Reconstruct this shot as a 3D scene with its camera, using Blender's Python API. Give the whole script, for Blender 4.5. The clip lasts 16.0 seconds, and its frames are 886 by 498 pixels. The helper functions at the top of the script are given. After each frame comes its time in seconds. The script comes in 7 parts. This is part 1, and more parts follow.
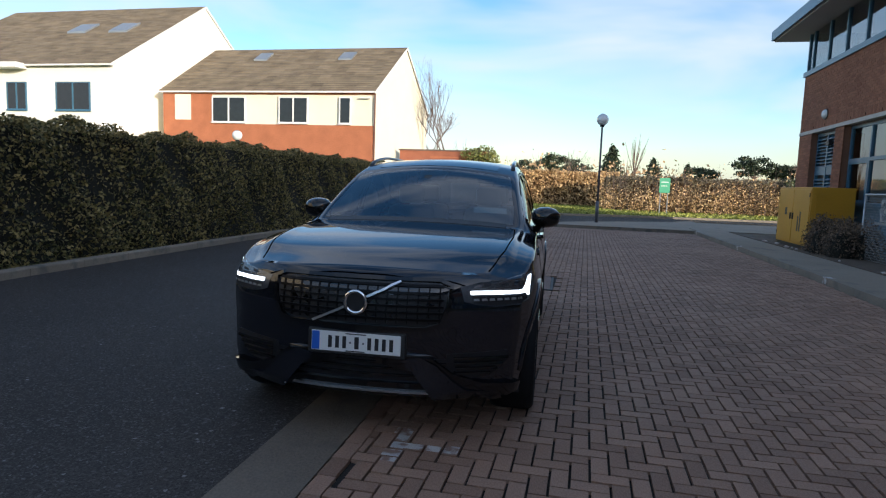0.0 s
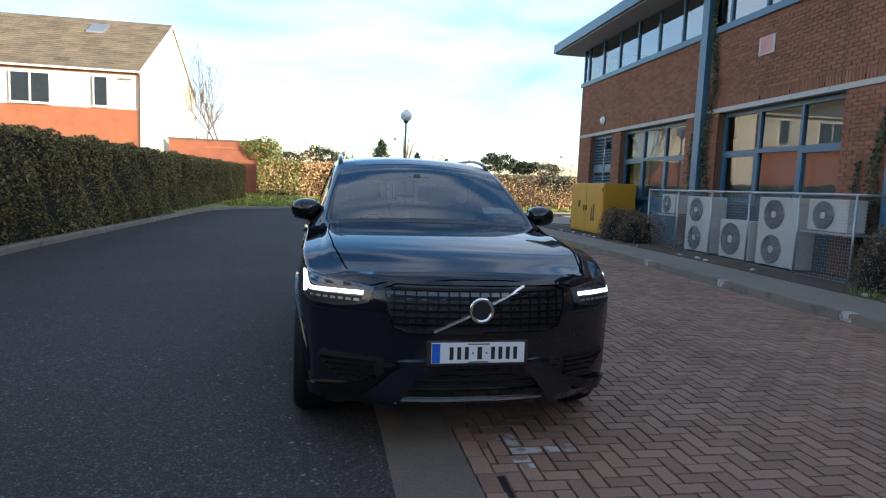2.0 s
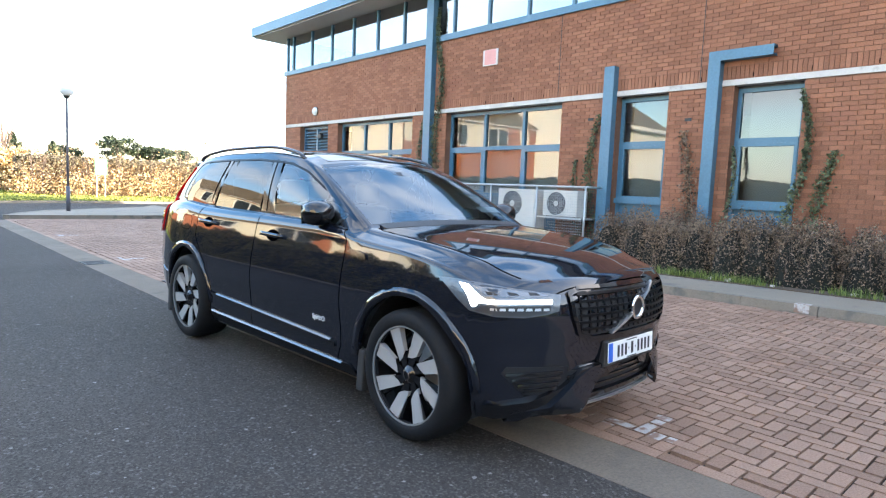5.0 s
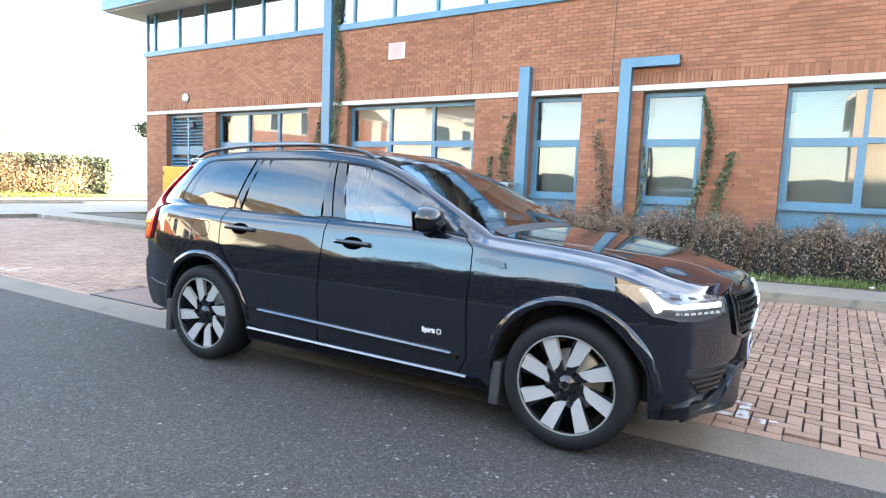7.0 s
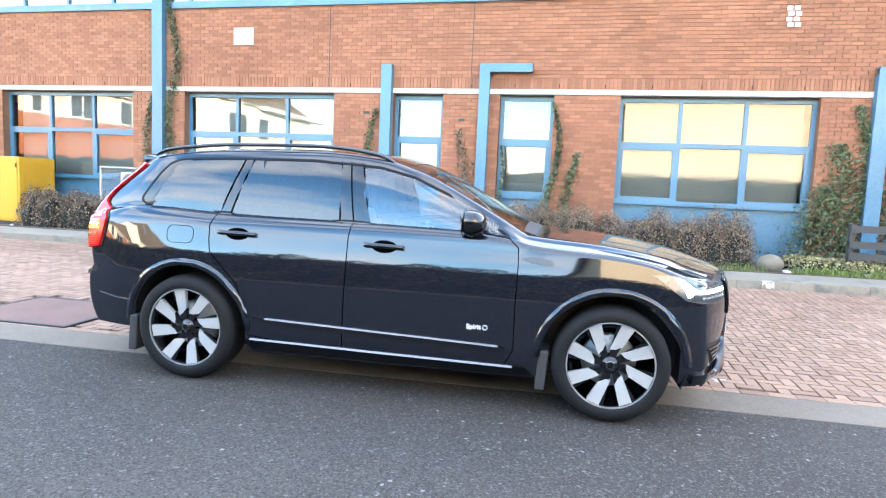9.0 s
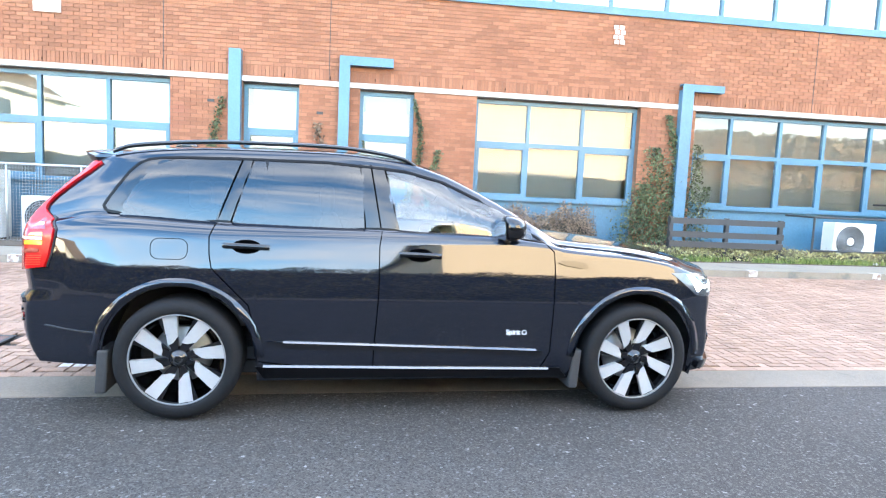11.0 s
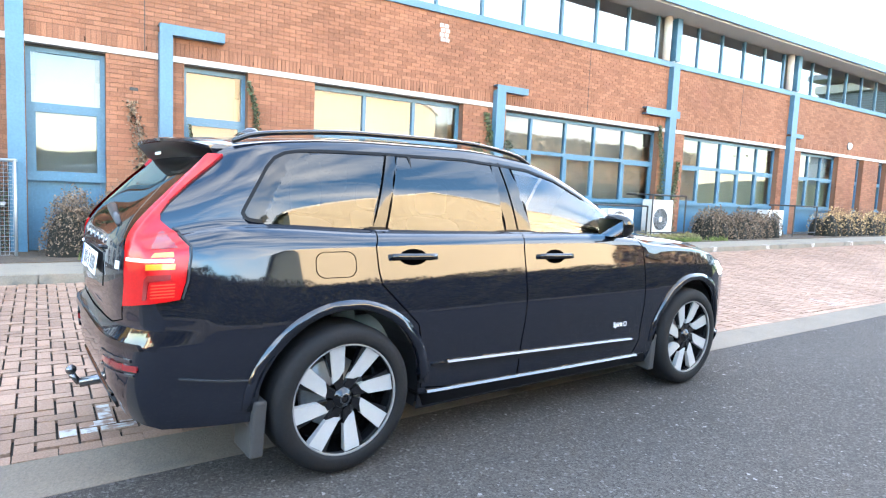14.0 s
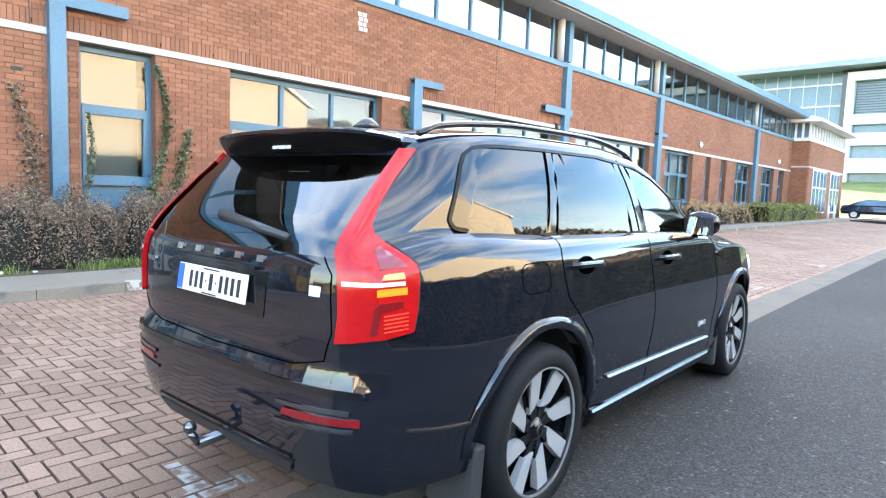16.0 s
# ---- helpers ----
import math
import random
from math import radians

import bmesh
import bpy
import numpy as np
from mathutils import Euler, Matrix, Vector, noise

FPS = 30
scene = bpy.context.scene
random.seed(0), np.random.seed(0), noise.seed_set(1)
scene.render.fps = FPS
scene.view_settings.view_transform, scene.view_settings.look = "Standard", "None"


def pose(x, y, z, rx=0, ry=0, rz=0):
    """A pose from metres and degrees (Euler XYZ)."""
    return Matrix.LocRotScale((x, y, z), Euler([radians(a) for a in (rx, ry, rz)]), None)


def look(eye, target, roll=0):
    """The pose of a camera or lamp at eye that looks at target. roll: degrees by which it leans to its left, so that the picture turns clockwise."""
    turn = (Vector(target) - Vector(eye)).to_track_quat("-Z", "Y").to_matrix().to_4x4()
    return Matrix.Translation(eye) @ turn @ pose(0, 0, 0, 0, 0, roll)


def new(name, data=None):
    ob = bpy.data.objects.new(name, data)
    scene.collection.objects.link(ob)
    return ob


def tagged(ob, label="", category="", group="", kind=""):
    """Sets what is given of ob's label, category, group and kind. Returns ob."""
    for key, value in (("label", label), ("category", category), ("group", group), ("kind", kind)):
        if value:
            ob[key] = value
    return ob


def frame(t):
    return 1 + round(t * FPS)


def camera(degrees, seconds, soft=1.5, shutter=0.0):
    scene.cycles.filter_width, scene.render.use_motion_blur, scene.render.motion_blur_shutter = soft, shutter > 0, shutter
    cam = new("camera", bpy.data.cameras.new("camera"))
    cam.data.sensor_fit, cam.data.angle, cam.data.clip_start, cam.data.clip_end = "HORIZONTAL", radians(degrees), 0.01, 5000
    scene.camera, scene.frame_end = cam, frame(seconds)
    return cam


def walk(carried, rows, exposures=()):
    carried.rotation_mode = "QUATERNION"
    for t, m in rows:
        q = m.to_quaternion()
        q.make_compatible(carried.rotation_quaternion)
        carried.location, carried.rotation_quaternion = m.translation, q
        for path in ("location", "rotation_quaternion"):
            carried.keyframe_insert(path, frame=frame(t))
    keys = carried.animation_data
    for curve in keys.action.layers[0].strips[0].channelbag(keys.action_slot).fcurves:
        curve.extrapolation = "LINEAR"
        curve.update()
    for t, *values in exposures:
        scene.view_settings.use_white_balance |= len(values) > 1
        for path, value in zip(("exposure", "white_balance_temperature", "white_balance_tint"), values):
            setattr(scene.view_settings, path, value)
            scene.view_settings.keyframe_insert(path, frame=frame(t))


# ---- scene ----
cam = camera(71.84, 16.0, soft=1.2)
PATH = [
    (0, (0.196, 1.064, 1.487), (-0.249, 3.003, 1.276), 2.11),
    (0.5, (-0.310, 1.032, 1.474), (-0.569, 3.005, 1.267), 2.17),
    (1, (-0.803, 0.984, 1.474), (-0.858, 2.973, 1.270), 2.25),
    (1.5, (-1.290, 0.991, 1.466), (-1.175, 2.978, 1.263), 2.16),
    (2, (-1.732, 1.065, 1.474), (-1.418, 3.029, 1.269), 2.39),
    (2.5, (-2.222, 1.144, 1.473), (-1.746, 3.076, 1.269), 2.24),
    (3, (-2.717, 1.289, 1.499), (-2.029, 3.156, 1.295), 2.22),
    (3.5, (-3.161, 1.502, 1.482), (-2.283, 3.288, 1.282), 2.28),
    (4, (-3.526, 1.783, 1.456), (-2.494, 3.485, 1.257), 2.33),
    (4.5, (-3.857, 2.069, 1.450), (-2.683, 3.676, 1.253), 2.35),
    (5, (-4.161, 2.417, 1.442), (-2.817, 3.885, 1.248), 2.39),
    (5.2, (-4.264, 2.569, 1.426), (-2.853, 3.974, 1.231), 2.46),
    (7.3, (-5.327, 4.088, 1.457), (-3.569, 5.022, 1.260), 2.39),
    (7.5, (-5.411, 4.245, 1.461), (-3.602, 5.074, 1.265), 2.43),
    (8, (-5.646, 4.598, 1.448), (-3.801, 5.343, 1.249), 2.44),
    (8.5, (-5.845, 4.929, 1.464), (-3.947, 5.527, 1.265), 2.51),
    (9, (-5.987, 5.260, 1.469), (-4.046, 5.700, 1.270), 2.55),
    (9.5, (-6.030, 5.650, 1.465), (-4.073, 6.007, 1.266), 2.37),
    (10, (-6.057, 6.013, 1.485), (-4.072, 6.149, 1.284), 2.54),
    (10.2, (-6.055, 6.198, 1.490), (-4.065, 6.214, 1.290), 2.67),
    (12.3, (-5.655, 7.937, 1.467), (-3.746, 7.372, 1.274), 2.48),
    (12.5, (-5.620, 8.089, 1.478), (-3.744, 7.424, 1.284), 2.62),
    (13, (-5.421, 8.518, 1.456), (-3.624, 7.661, 1.268), 2.51),
    (13.5, (-5.193, 8.928, 1.450), (-3.438, 7.988, 1.261), 2.54),
    (14, (-4.870, 9.266, 1.437), (-3.212, 8.165, 1.247), 2.57),
    (14.5, (-4.564, 9.596, 1.431), (-3.007, 8.355, 1.244), 2.55),
    (15, (-4.270, 9.852, 1.441), (-2.755, 8.559, 1.254), 2.29),
    (15.5, (-3.902, 10.080, 1.426), (-2.453, 8.714, 1.240), 2.35),
    (16, (-3.577, 10.204, 1.402), (-2.225, 8.742, 1.216), 2.11),
]
EXPOSURES = [(0.0, 0.70, 6000, 10), (1.5, 1.02, 6080, 10), (2.5, 1.62, 6250, 10), (3.5, 2.36, 6450, 10), (5.0, 3.02, 6650, 10), (7.3, 3.72, 6850, 10), (9.0, 4.08, 6800, 10), (12.5, 4.28, 6850, 10), (14.0, 4.12, 6950, 10), (15.0, 3.90, 7200, 10), (15.5, 3.82, 7350, 10), (16.0, 3.72, 6950, 10)]
walk(cam, [(t, look(eye, target, roll)) for t, eye, target, roll in PATH], EXPOSURES)

# ---- sky and sun ----
SUN_EL, SUN_AZ = radians(10), radians(-40)          # the azimuth is counted from +x
world = bpy.data.worlds.new("sky_world")
scene.world = world
world.use_nodes = True
wn, wl = world.node_tree.nodes, world.node_tree.links
wn.clear()
w_out = wn.new("ShaderNodeOutputWorld")
w_bg = wn.new("ShaderNodeBackground")
w_bg.inputs["Strength"].default_value = 0.14
w_sky = wn.new("ShaderNodeTexSky")
w_sky.sky_type, w_sky.sun_disc = "NISHITA", False
w_sky.sun_elevation, w_sky.sun_rotation = SUN_EL + radians(8), radians(90) - SUN_AZ
w_co = wn.new("ShaderNodeTexCoord")
w_map = wn.new("ShaderNodeMapping")
w_map.inputs["Scale"].default_value = (1.5, 1.7, 5.5)
w_n = wn.new("ShaderNodeTexNoise")
w_n.inputs["Scale"].default_value, w_n.inputs["Detail"].default_value = 1.5, 4.0
w_n.inputs["Roughness"].default_value, w_n.inputs["Distortion"].default_value = 0.50, 0.4
w_r = wn.new("ShaderNodeValToRGB")
w_r.color_ramp.elements[0].position, w_r.color_ramp.elements[1].position = 0.40, 0.70
w_mix = wn.new("ShaderNodeMix")
w_mix.data_type = "RGBA"
w_mix.inputs[7].default_value = (4.0, 4.15, 4.4, 1)
wl.new(w_co.outputs["Generated"], w_map.inputs["Vector"])
wl.new(w_map.outputs["Vector"], w_n.inputs["Vector"])
wl.new(w_n.outputs["Fac"], w_r.inputs["Fac"])
w_xyz = wn.new("ShaderNodeSeparateXYZ")                  # thin cloud low over the horizon, clearer sky overhead
w_thin = wn.new("ShaderNodeMapRange")
w_thin.inputs["From Min"].default_value, w_thin.inputs["From Max"].default_value = 0.20, 0.72
w_thin.inputs["To Min"].default_value, w_thin.inputs["To Max"].default_value = 0.90, 0.72
w_cut = wn.new("ShaderNodeMath")
w_cut.operation = "MULTIPLY"
wl.new(w_co.outputs["Generated"], w_xyz.inputs["Vector"])
wl.new(w_xyz.outputs["Z"], w_thin.inputs["Value"])
wl.new(w_r.outputs["Color"], w_cut.inputs[0])
wl.new(w_thin.outputs["Result"], w_cut.inputs[1])
wl.new(w_cut.outputs["Value"], w_mix.inputs[0])
w_hue = wn.new("ShaderNodeHueSaturation")
w_hue.inputs["Saturation"].default_value = 1.30
wl.new(w_sky.outputs["Color"], w_hue.inputs["Color"])
wl.new(w_hue.outputs["Color"], w_mix.inputs[6])
wl.new(w_mix.outputs[2], w_bg.inputs["Color"])
wl.new(w_bg.outputs["Background"], w_out.inputs["Surface"])
sun_data = bpy.data.lights.new("sun", "SUN")
sun_data.energy, sun_data.angle, sun_data.color = 3.6, radians(0.6), (1.0, 0.87, 0.70)
sun = new("sun", sun_data)
sun_to = Vector((math.cos(SUN_EL) * math.cos(SUN_AZ), math.cos(SUN_EL) * math.sin(SUN_AZ), math.sin(SUN_EL)))
sun.matrix_world = look(sun_to * 60, (0, 0, 0))

# ---- materials ----
def surface(name, base, rough=0.6, var=0.12, big=0.7, fine=40.0, bump=0.15, metal=0.0, coat=0.0, stain=None, stain_at=0.6, island=0.0, random_by="", tint=None, bump_scale=None, specks=None, specular=0.5):
    """A surface with colour that varies at two scales, fine relief and, if given, stains of another colour."""
    m = bpy.data.materials.new(name)
    m.use_nodes = True
    n, l = m.node_tree.nodes, m.node_tree.links
    b = n["Principled BSDF"]
    b.inputs["Specular IOR Level"].default_value = specular
    b.inputs["Roughness"].default_value, b.inputs["Metallic"].default_value = rough, metal
    b.inputs["Coat Weight"].default_value, b.inputs["Coat Roughness"].default_value = coat, 0.03
    co = n.new("ShaderNodeTexCoord")
    n1, n2 = n.new("ShaderNodeTexNoise"), n.new("ShaderNodeTexNoise")
    n1.inputs["Scale"].default_value, n1.inputs["Detail"].default_value = big, 5.0
    n2.inputs["Scale"].default_value, n2.inputs["Detail"].default_value = fine, 3.0
    l.new(co.outputs["Object"], n1.inputs["Vector"]), l.new(co.outputs["Object"], n2.inputs["Vector"])
    add = n.new("ShaderNodeMath")
    add.operation = "ADD"
    l.new(n1.outputs["Fac"], add.inputs[0]), l.new(n2.outputs["Fac"], add.inputs[1])
    last = add.outputs[0]
    if random_by:
        src = n.new("ShaderNodeObjectInfo").outputs["Random"] if random_by == "object" else n.new("ShaderNodeNewGeometry").outputs["Random Per Island"]
        k = n.new("ShaderNodeMath")
        k.operation = "MULTIPLY_ADD"
        k.inputs[1].default_value = island
        l.new(src, k.inputs[0]), l.new(last, k.inputs[2])
        off = n.new("ShaderNodeMath")
        off.operation = "SUBTRACT"
        off.inputs[1].default_value = island / 2
        l.new(k.outputs[0], off.inputs[0])
        last = off.outputs[0]
    ramp = n.new("ShaderNodeMapRange")
    ramp.inputs["From Min"].default_value, ramp.inputs["From Max"].default_value = 0.6, 1.4
    l.new(last, ramp.inputs["Value"])
    mix = n.new("ShaderNodeMix")
    mix.data_type = "RGBA"
    lo = tuple(c * (1 - var) for c in base)
    hi = tuple(min(1, c * (1 + var)) for c in (tint or base))
    mix.inputs[6].default_value, mix.inputs[7].default_value = (*lo, 1), (*hi, 1)
    l.new(ramp.outputs[0], mix.inputs[0])
    colour = mix.outputs[2]
    if stain:
        n3 = n.new("ShaderNodeTexNoise")
        n3.inputs["Scale"].default_value, n3.inputs["Detail"].default_value = big * 2.3, 8.0
        r3 = n.new("ShaderNodeMapRange")
        r3.inputs["From Min"].default_value, r3.inputs["From Max"].default_value = stain_at, stain_at + 0.14
        m3 = n.new("ShaderNodeMix")
        m3.data_type = "RGBA"
        m3.inputs[7].default_value = (*stain, 1)
        l.new(co.outputs["Object"], n3.inputs["Vector"]), l.new(n3.outputs["Fac"], r3.inputs["Value"])
        l.new(r3.outputs[0], m3.inputs[0]), l.new(colour, m3.inputs[6])
        colour = m3.outputs[2]
    if specks:
        for c, scale, share in specks:                   # single pale or dark stones in the surface
            vo, wn_ = n.new("ShaderNodeTexVoronoi"), n.new("ShaderNodeTexWhiteNoise")
            vo.inputs["Scale"].default_value = scale
            ms = n.new("ShaderNodeMapRange")
            ms.inputs["From Min"].default_value, ms.inputs["From Max"].default_value = 1 - share, 1 - share * 0.4
            mm = n.new("ShaderNodeMix")
            mm.data_type = "RGBA"
            mm.inputs[7].default_value = (*c, 1)
            l.new(co.outputs["Object"], vo.inputs["Vector"]), l.new(vo.outputs["Position"], wn_.inputs["Vector"])
            l.new(wn_.outputs["Value"], ms.inputs["Value"]), l.new(ms.outputs[0], mm.inputs[0]), l.new(colour, mm.inputs[6])
            colour = mm.outputs[2]
    l.new(colour, b.inputs["Base Color"])
    if bump:
        bp = n.new("ShaderNodeBump")
        bp.inputs["Strength"].default_value, bp.inputs["Distance"].default_value = bump, bump_scale or 0.01
        l.new(n2.outputs["Fac"], bp.inputs["Height"]), l.new(bp.outputs["Normal"], b.inputs["Normal"])
    return m


def glass(name, tint=(0.9, 0.95, 1.0), rough=0.0, clear=0.9, ior=2.1):
    """Thin pane: clear or tinted, with a mirror gloss."""
    m = bpy.data.materials.new(name)
    m.use_nodes = True
    n, l = m.node_tree.nodes, m.node_tree.links
    n.remove(n["Principled BSDF"])
    tr, gl, mx, fr = n.new("ShaderNodeBsdfTransparent"), n.new("ShaderNodeBsdfGlossy"), n.new("ShaderNodeMixShader"), n.new("ShaderNodeFresnel")
    tr.inputs["Color"].default_value = (*(c * clear for c in tint), 1)
    gl.inputs["Roughness"].default_value = rough
    fr.inputs["IOR"].default_value = ior
    l.new(fr.outputs[0], mx.inputs[0]), l.new(tr.outputs[0], mx.inputs[1]), l.new(gl.outputs[0], mx.inputs[2])
    l.new(mx.outputs[0], n["Material Output"].inputs["Surface"])
    return m


def glow(name, colour, strength):
    m = bpy.data.materials.new(name)
    m.use_nodes = True
    b = m.node_tree.nodes["Principled BSDF"]
    b.inputs["Base Color"].default_value = (*colour, 1)
    b.inputs["Emission Color"].default_value, b.inputs["Emission Strength"].default_value = (*colour, 1), strength
    return m


ASPHALT = surface("asphalt", (0.051, 0.045, 0.041), 0.8, 0.35, 0.35, 120.0, 0.9, tint=(0.066, 0.058, 0.052), bump_scale=0.008, specular=0.12, specks=(((0.092, 0.085, 0.077), 85.0, 0.36), ((0.042, 0.037, 0.033), 95.0, 0.30), ((0.130, 0.125, 0.117), 75.0, 0.035), ((0.22, 0.21, 0.198), 55.0, 0.003)))
CONCRETE = surface("concrete", (0.165, 0.138, 0.106), 0.85, 0.25, 1.2, 60.0, 0.4, stain=(0.09, 0.085, 0.08), stain_at=0.58)
KERB = surface("kerb_concrete", (0.215, 0.182, 0.142), 0.85, 0.25, 1.5, 70.0, 0.4, stain=(0.12, 0.115, 0.10), stain_at=0.55)
PAVER = surface("paver_brick", (0.232, 0.133, 0.088), 0.8, 0.22, 0.5, 90.0, 0.5, random_by="island", island=0.45, tint=(0.302, 0.187, 0.129))
PAVER_OBJ = surface("paver_brick_single", (0.232, 0.133, 0.088), 0.8, 0.22, 0.5, 90.0, 0.5, random_by="object", island=0.45, tint=(0.302, 0.187, 0.129))
PAVER_JOINT = surface("paver_joint", (0.022, 0.019, 0.016), 0.95, 0.4, 3, 90.0, 0.5)
PAVER_WHITE = surface("worn_white_paint", (0.47, 0.45, 0.43), 0.8, 0.3, 6, 120.0, 0.5, stain=(0.24, 0.150, 0.110), stain_at=0.47)
CHANNEL_CONCRETE = surface("channel_concrete", (0.152, 0.122, 0.092), 0.88, 0.30, 1.2, 70.0, 0.5, stain=(0.10, 0.085, 0.066), stain_at=0.58)
BRICK = surface("red_brick", (0.222, 0.089, 0.047), 0.85, 0.20, 0.4, 50.0, 0.5, random_by="island", island=0.45, tint=(0.288, 0.124, 0.070), stain=(0.24, 0.095, 0.058), stain_at=0.60)
BRICK_OBJ = surface("red_brick_single", (0.222, 0.089, 0.047), 0.85, 0.20, 0.4, 50.0, 0.5, random_by="object", island=0.45, tint=(0.288, 0.124, 0.070))
MORTAR = surface("mortar", (0.185, 0.092, 0.056), 0.95, 0.2, 2, 80.0, 0.3)
PALE_BAND = surface("pale_concrete_band", (0.50, 0.47, 0.43), 0.8, 0.15, 2, 50.0, 0.2, stain=(0.3, 0.27, 0.24), stain_at=0.62)
BLUE = surface("blue_painted_steel", (0.048, 0.137, 0.212), 0.36, 0.14, 1.0, 30.0, 0.08, tint=(0.056, 0.152, 0.232), stain=(0.085, 0.20, 0.28), stain_at=0.66)
SOFFIT = surface("grey_soffit", (0.42, 0.42, 0.42), 0.7, 0.08, 1, 30.0, 0.05)
ROOF_METAL = surface("grey_roof_sheet", (0.22, 0.25, 0.29), 0.5, 0.1, 0.6, 20.0, 0.05)
ROOM = surface("room_plaster", (0.55, 0.53, 0.48), 0.9, 0.1, 1, 20.0, 0.0)
BLIND = surface("dull_blind", (0.42, 0.41, 0.38), 0.8, 0.05, 1, 40.0, 0.1)
WINDOW = glass("window_glass", (0.75, 0.8, 0.82), ior=2.0)
CREAM = surface("cream_render", (0.62, 0.53, 0.39), 0.9, 0.06, 0.5, 40.0, 0.15)
PALE_CREAM = surface("pale_cream_render", (0.80, 0.73, 0.57), 0.9, 0.05, 0.5, 40.0, 0.15)
WHITE_RENDER = surface("white_render", (0.82, 0.79, 0.70), 0.9, 0.05, 0.5, 40.0, 0.15)
ORANGE_BRICK = surface("orange_brick", (0.40, 0.14, 0.065), 0.9, 0.2, 1.2, 12.0, 0.2)
ROOF_TILE = surface("brown_roof_tile", (0.150, 0.112, 0.070), 0.9, 0.25, 0.8, 14.0, 0.4, random_by="island", island=0.4, tint=(0.205, 0.160, 0.105))
WHITE_TRIM = surface("white_trim", (0.72, 0.71, 0.68), 0.6, 0.06, 1, 20.0, 0.05)
DARK_PLASTIC = surface("dark_plastic", (0.02, 0.02, 0.021), 0.5, 0.15, 2, 90.0, 0.1)
GARDEN_BRICK = surface("garden_brick", (0.30, 0.105, 0.058), 0.9, 0.25, 1.2, 12.0, 0.2)
# brighter copy of the ground grass, with the verge's sunlight put into the colour
GRASS_LIT = surface("sunlit_verge_grass", (0.17, 0.20, 0.045), 0.95, 0.35, 0.25, 30.0, 0.8, tint=(0.26, 0.27, 0.06))
SOIL = surface("soil", (0.09, 0.065, 0.045), 0.95, 0.4, 1.5, 40.0, 0.8)
GRASS_BASE = surface("grass_ground", (0.075, 0.105, 0.025), 0.95, 0.4, 0.25, 30.0, 0.8, tint=(0.14, 0.165, 0.04))
LEAF_DARK = surface("hedge_leaf", (0.088, 0.094, 0.030), 0.6, 0.4, 0.5, 8.0, 0.0, random_by="island", island=1.0, tint=(0.205, 0.165, 0.064), specular=0.3)
LEAF_BROWN = surface("beech_leaf", (0.36, 0.205, 0.085), 0.7, 0.4, 0.5, 8.0, 0.0, random_by="island", island=1.0, tint=(0.58, 0.40, 0.20))
LEAF_SHRUB = surface("shrub_leaf", (0.085, 0.066, 0.042), 0.7, 0.45, 0.7, 8.0, 0.0, random_by="island", island=1.0, tint=(0.20, 0.135, 0.09))
LEAF_IVY = surface("ivy_leaf", (0.046, 0.062, 0.026), 0.5, 0.4, 0.8, 8.0, 0.0, random_by="island", island=1.0, tint=(0.095, 0.115, 0.055))
LEAF_PINE = surface("pine_needles", (0.020, 0.034, 0.016), 0.7, 0.4, 0.4, 6.0, 0.0, random_by="island", island=1.0, tint=(0.04, 0.055, 0.026))
GRASS_BLADE = surface("grass_blade", (0.17, 0.20, 0.035), 0.7, 0.35, 0.5, 8.0, 0.0, random_by="island", island=1.0, tint=(0.30, 0.31, 0.06))
DRY_GRASS = surface("dry_grass", (0.20, 0.155, 0.075), 0.8, 0.4, 0.6, 8.0, 0.0, random_by="island", island=1.0, tint=(0.30, 0.27, 0.12))
BED_GRASS = surface("bed_grass", (0.075, 0.125, 0.022), 0.7, 0.35, 0.5, 8.0, 0.0, random_by="island", island=1.0, tint=(0.17, 0.21, 0.05))
LEAF_WINTER = surface("winter_tree_leaf", (0.13, 0.10, 0.065), 0.8, 0.4, 0.3, 6.0, 0.0, random_by="island", island=1.0, tint=(0.22, 0.18, 0.11))
LEAF_LIGHT = surface("pale_hedge_leaf", (0.135, 0.155, 0.038), 0.6, 0.4, 0.6, 8.0, 0.0, random_by="island", island=1.0, tint=(0.22, 0.225, 0.065))
# near-black filler: the shade deep between the leaves is put into its colour
SHADE_CORE = surface("shade_core", (0.012, 0.012, 0.008), 0.95, 0.3, 2, 20.0, 0.5)
TWIG = surface("twig", (0.14, 0.10, 0.08), 0.9, 0.3, 2, 20.0, 0.2)
YELLOW = surface("yellow_painted_steel", (0.52, 0.27, 0.016), 0.5, 0.10, 1, 30.0, 0.05, stain=(0.35, 0.18, 0.03), stain_at=0.68)
UNIT_WHITE = surface("off_white_enamel", (0.56, 0.55, 0.51), 0.5, 0.07, 1, 30.0, 0.05, stain=(0.36, 0.34, 0.30), stain_at=0.66)
GALV = surface("galvanised_steel", (0.42, 0.44, 0.45), 0.45, 0.12, 3, 50.0, 0.05, metal=0.7)
PAINT = surface("black_car_paint", (0.0066, 0.0080, 0.0130), 0.035, 0.05, 1, 40.0, 0.0, specular=0.80)
GRILLE_BLACK = surface("satin_black_plastic", (0.006, 0.006, 0.007), 0.38, 0.05, 1, 40.0, 0.0, specular=0.25)
GRILLE_DEEP = surface("deep_black_grille", (0.004, 0.004, 0.005), 0.30, 0.05, 1, 40.0, 0.0, specular=0.16)
HEADLINER = surface("grey_headliner", (0.45, 0.44, 0.42), 0.9, 0.05, 4, 60.0, 0.1)
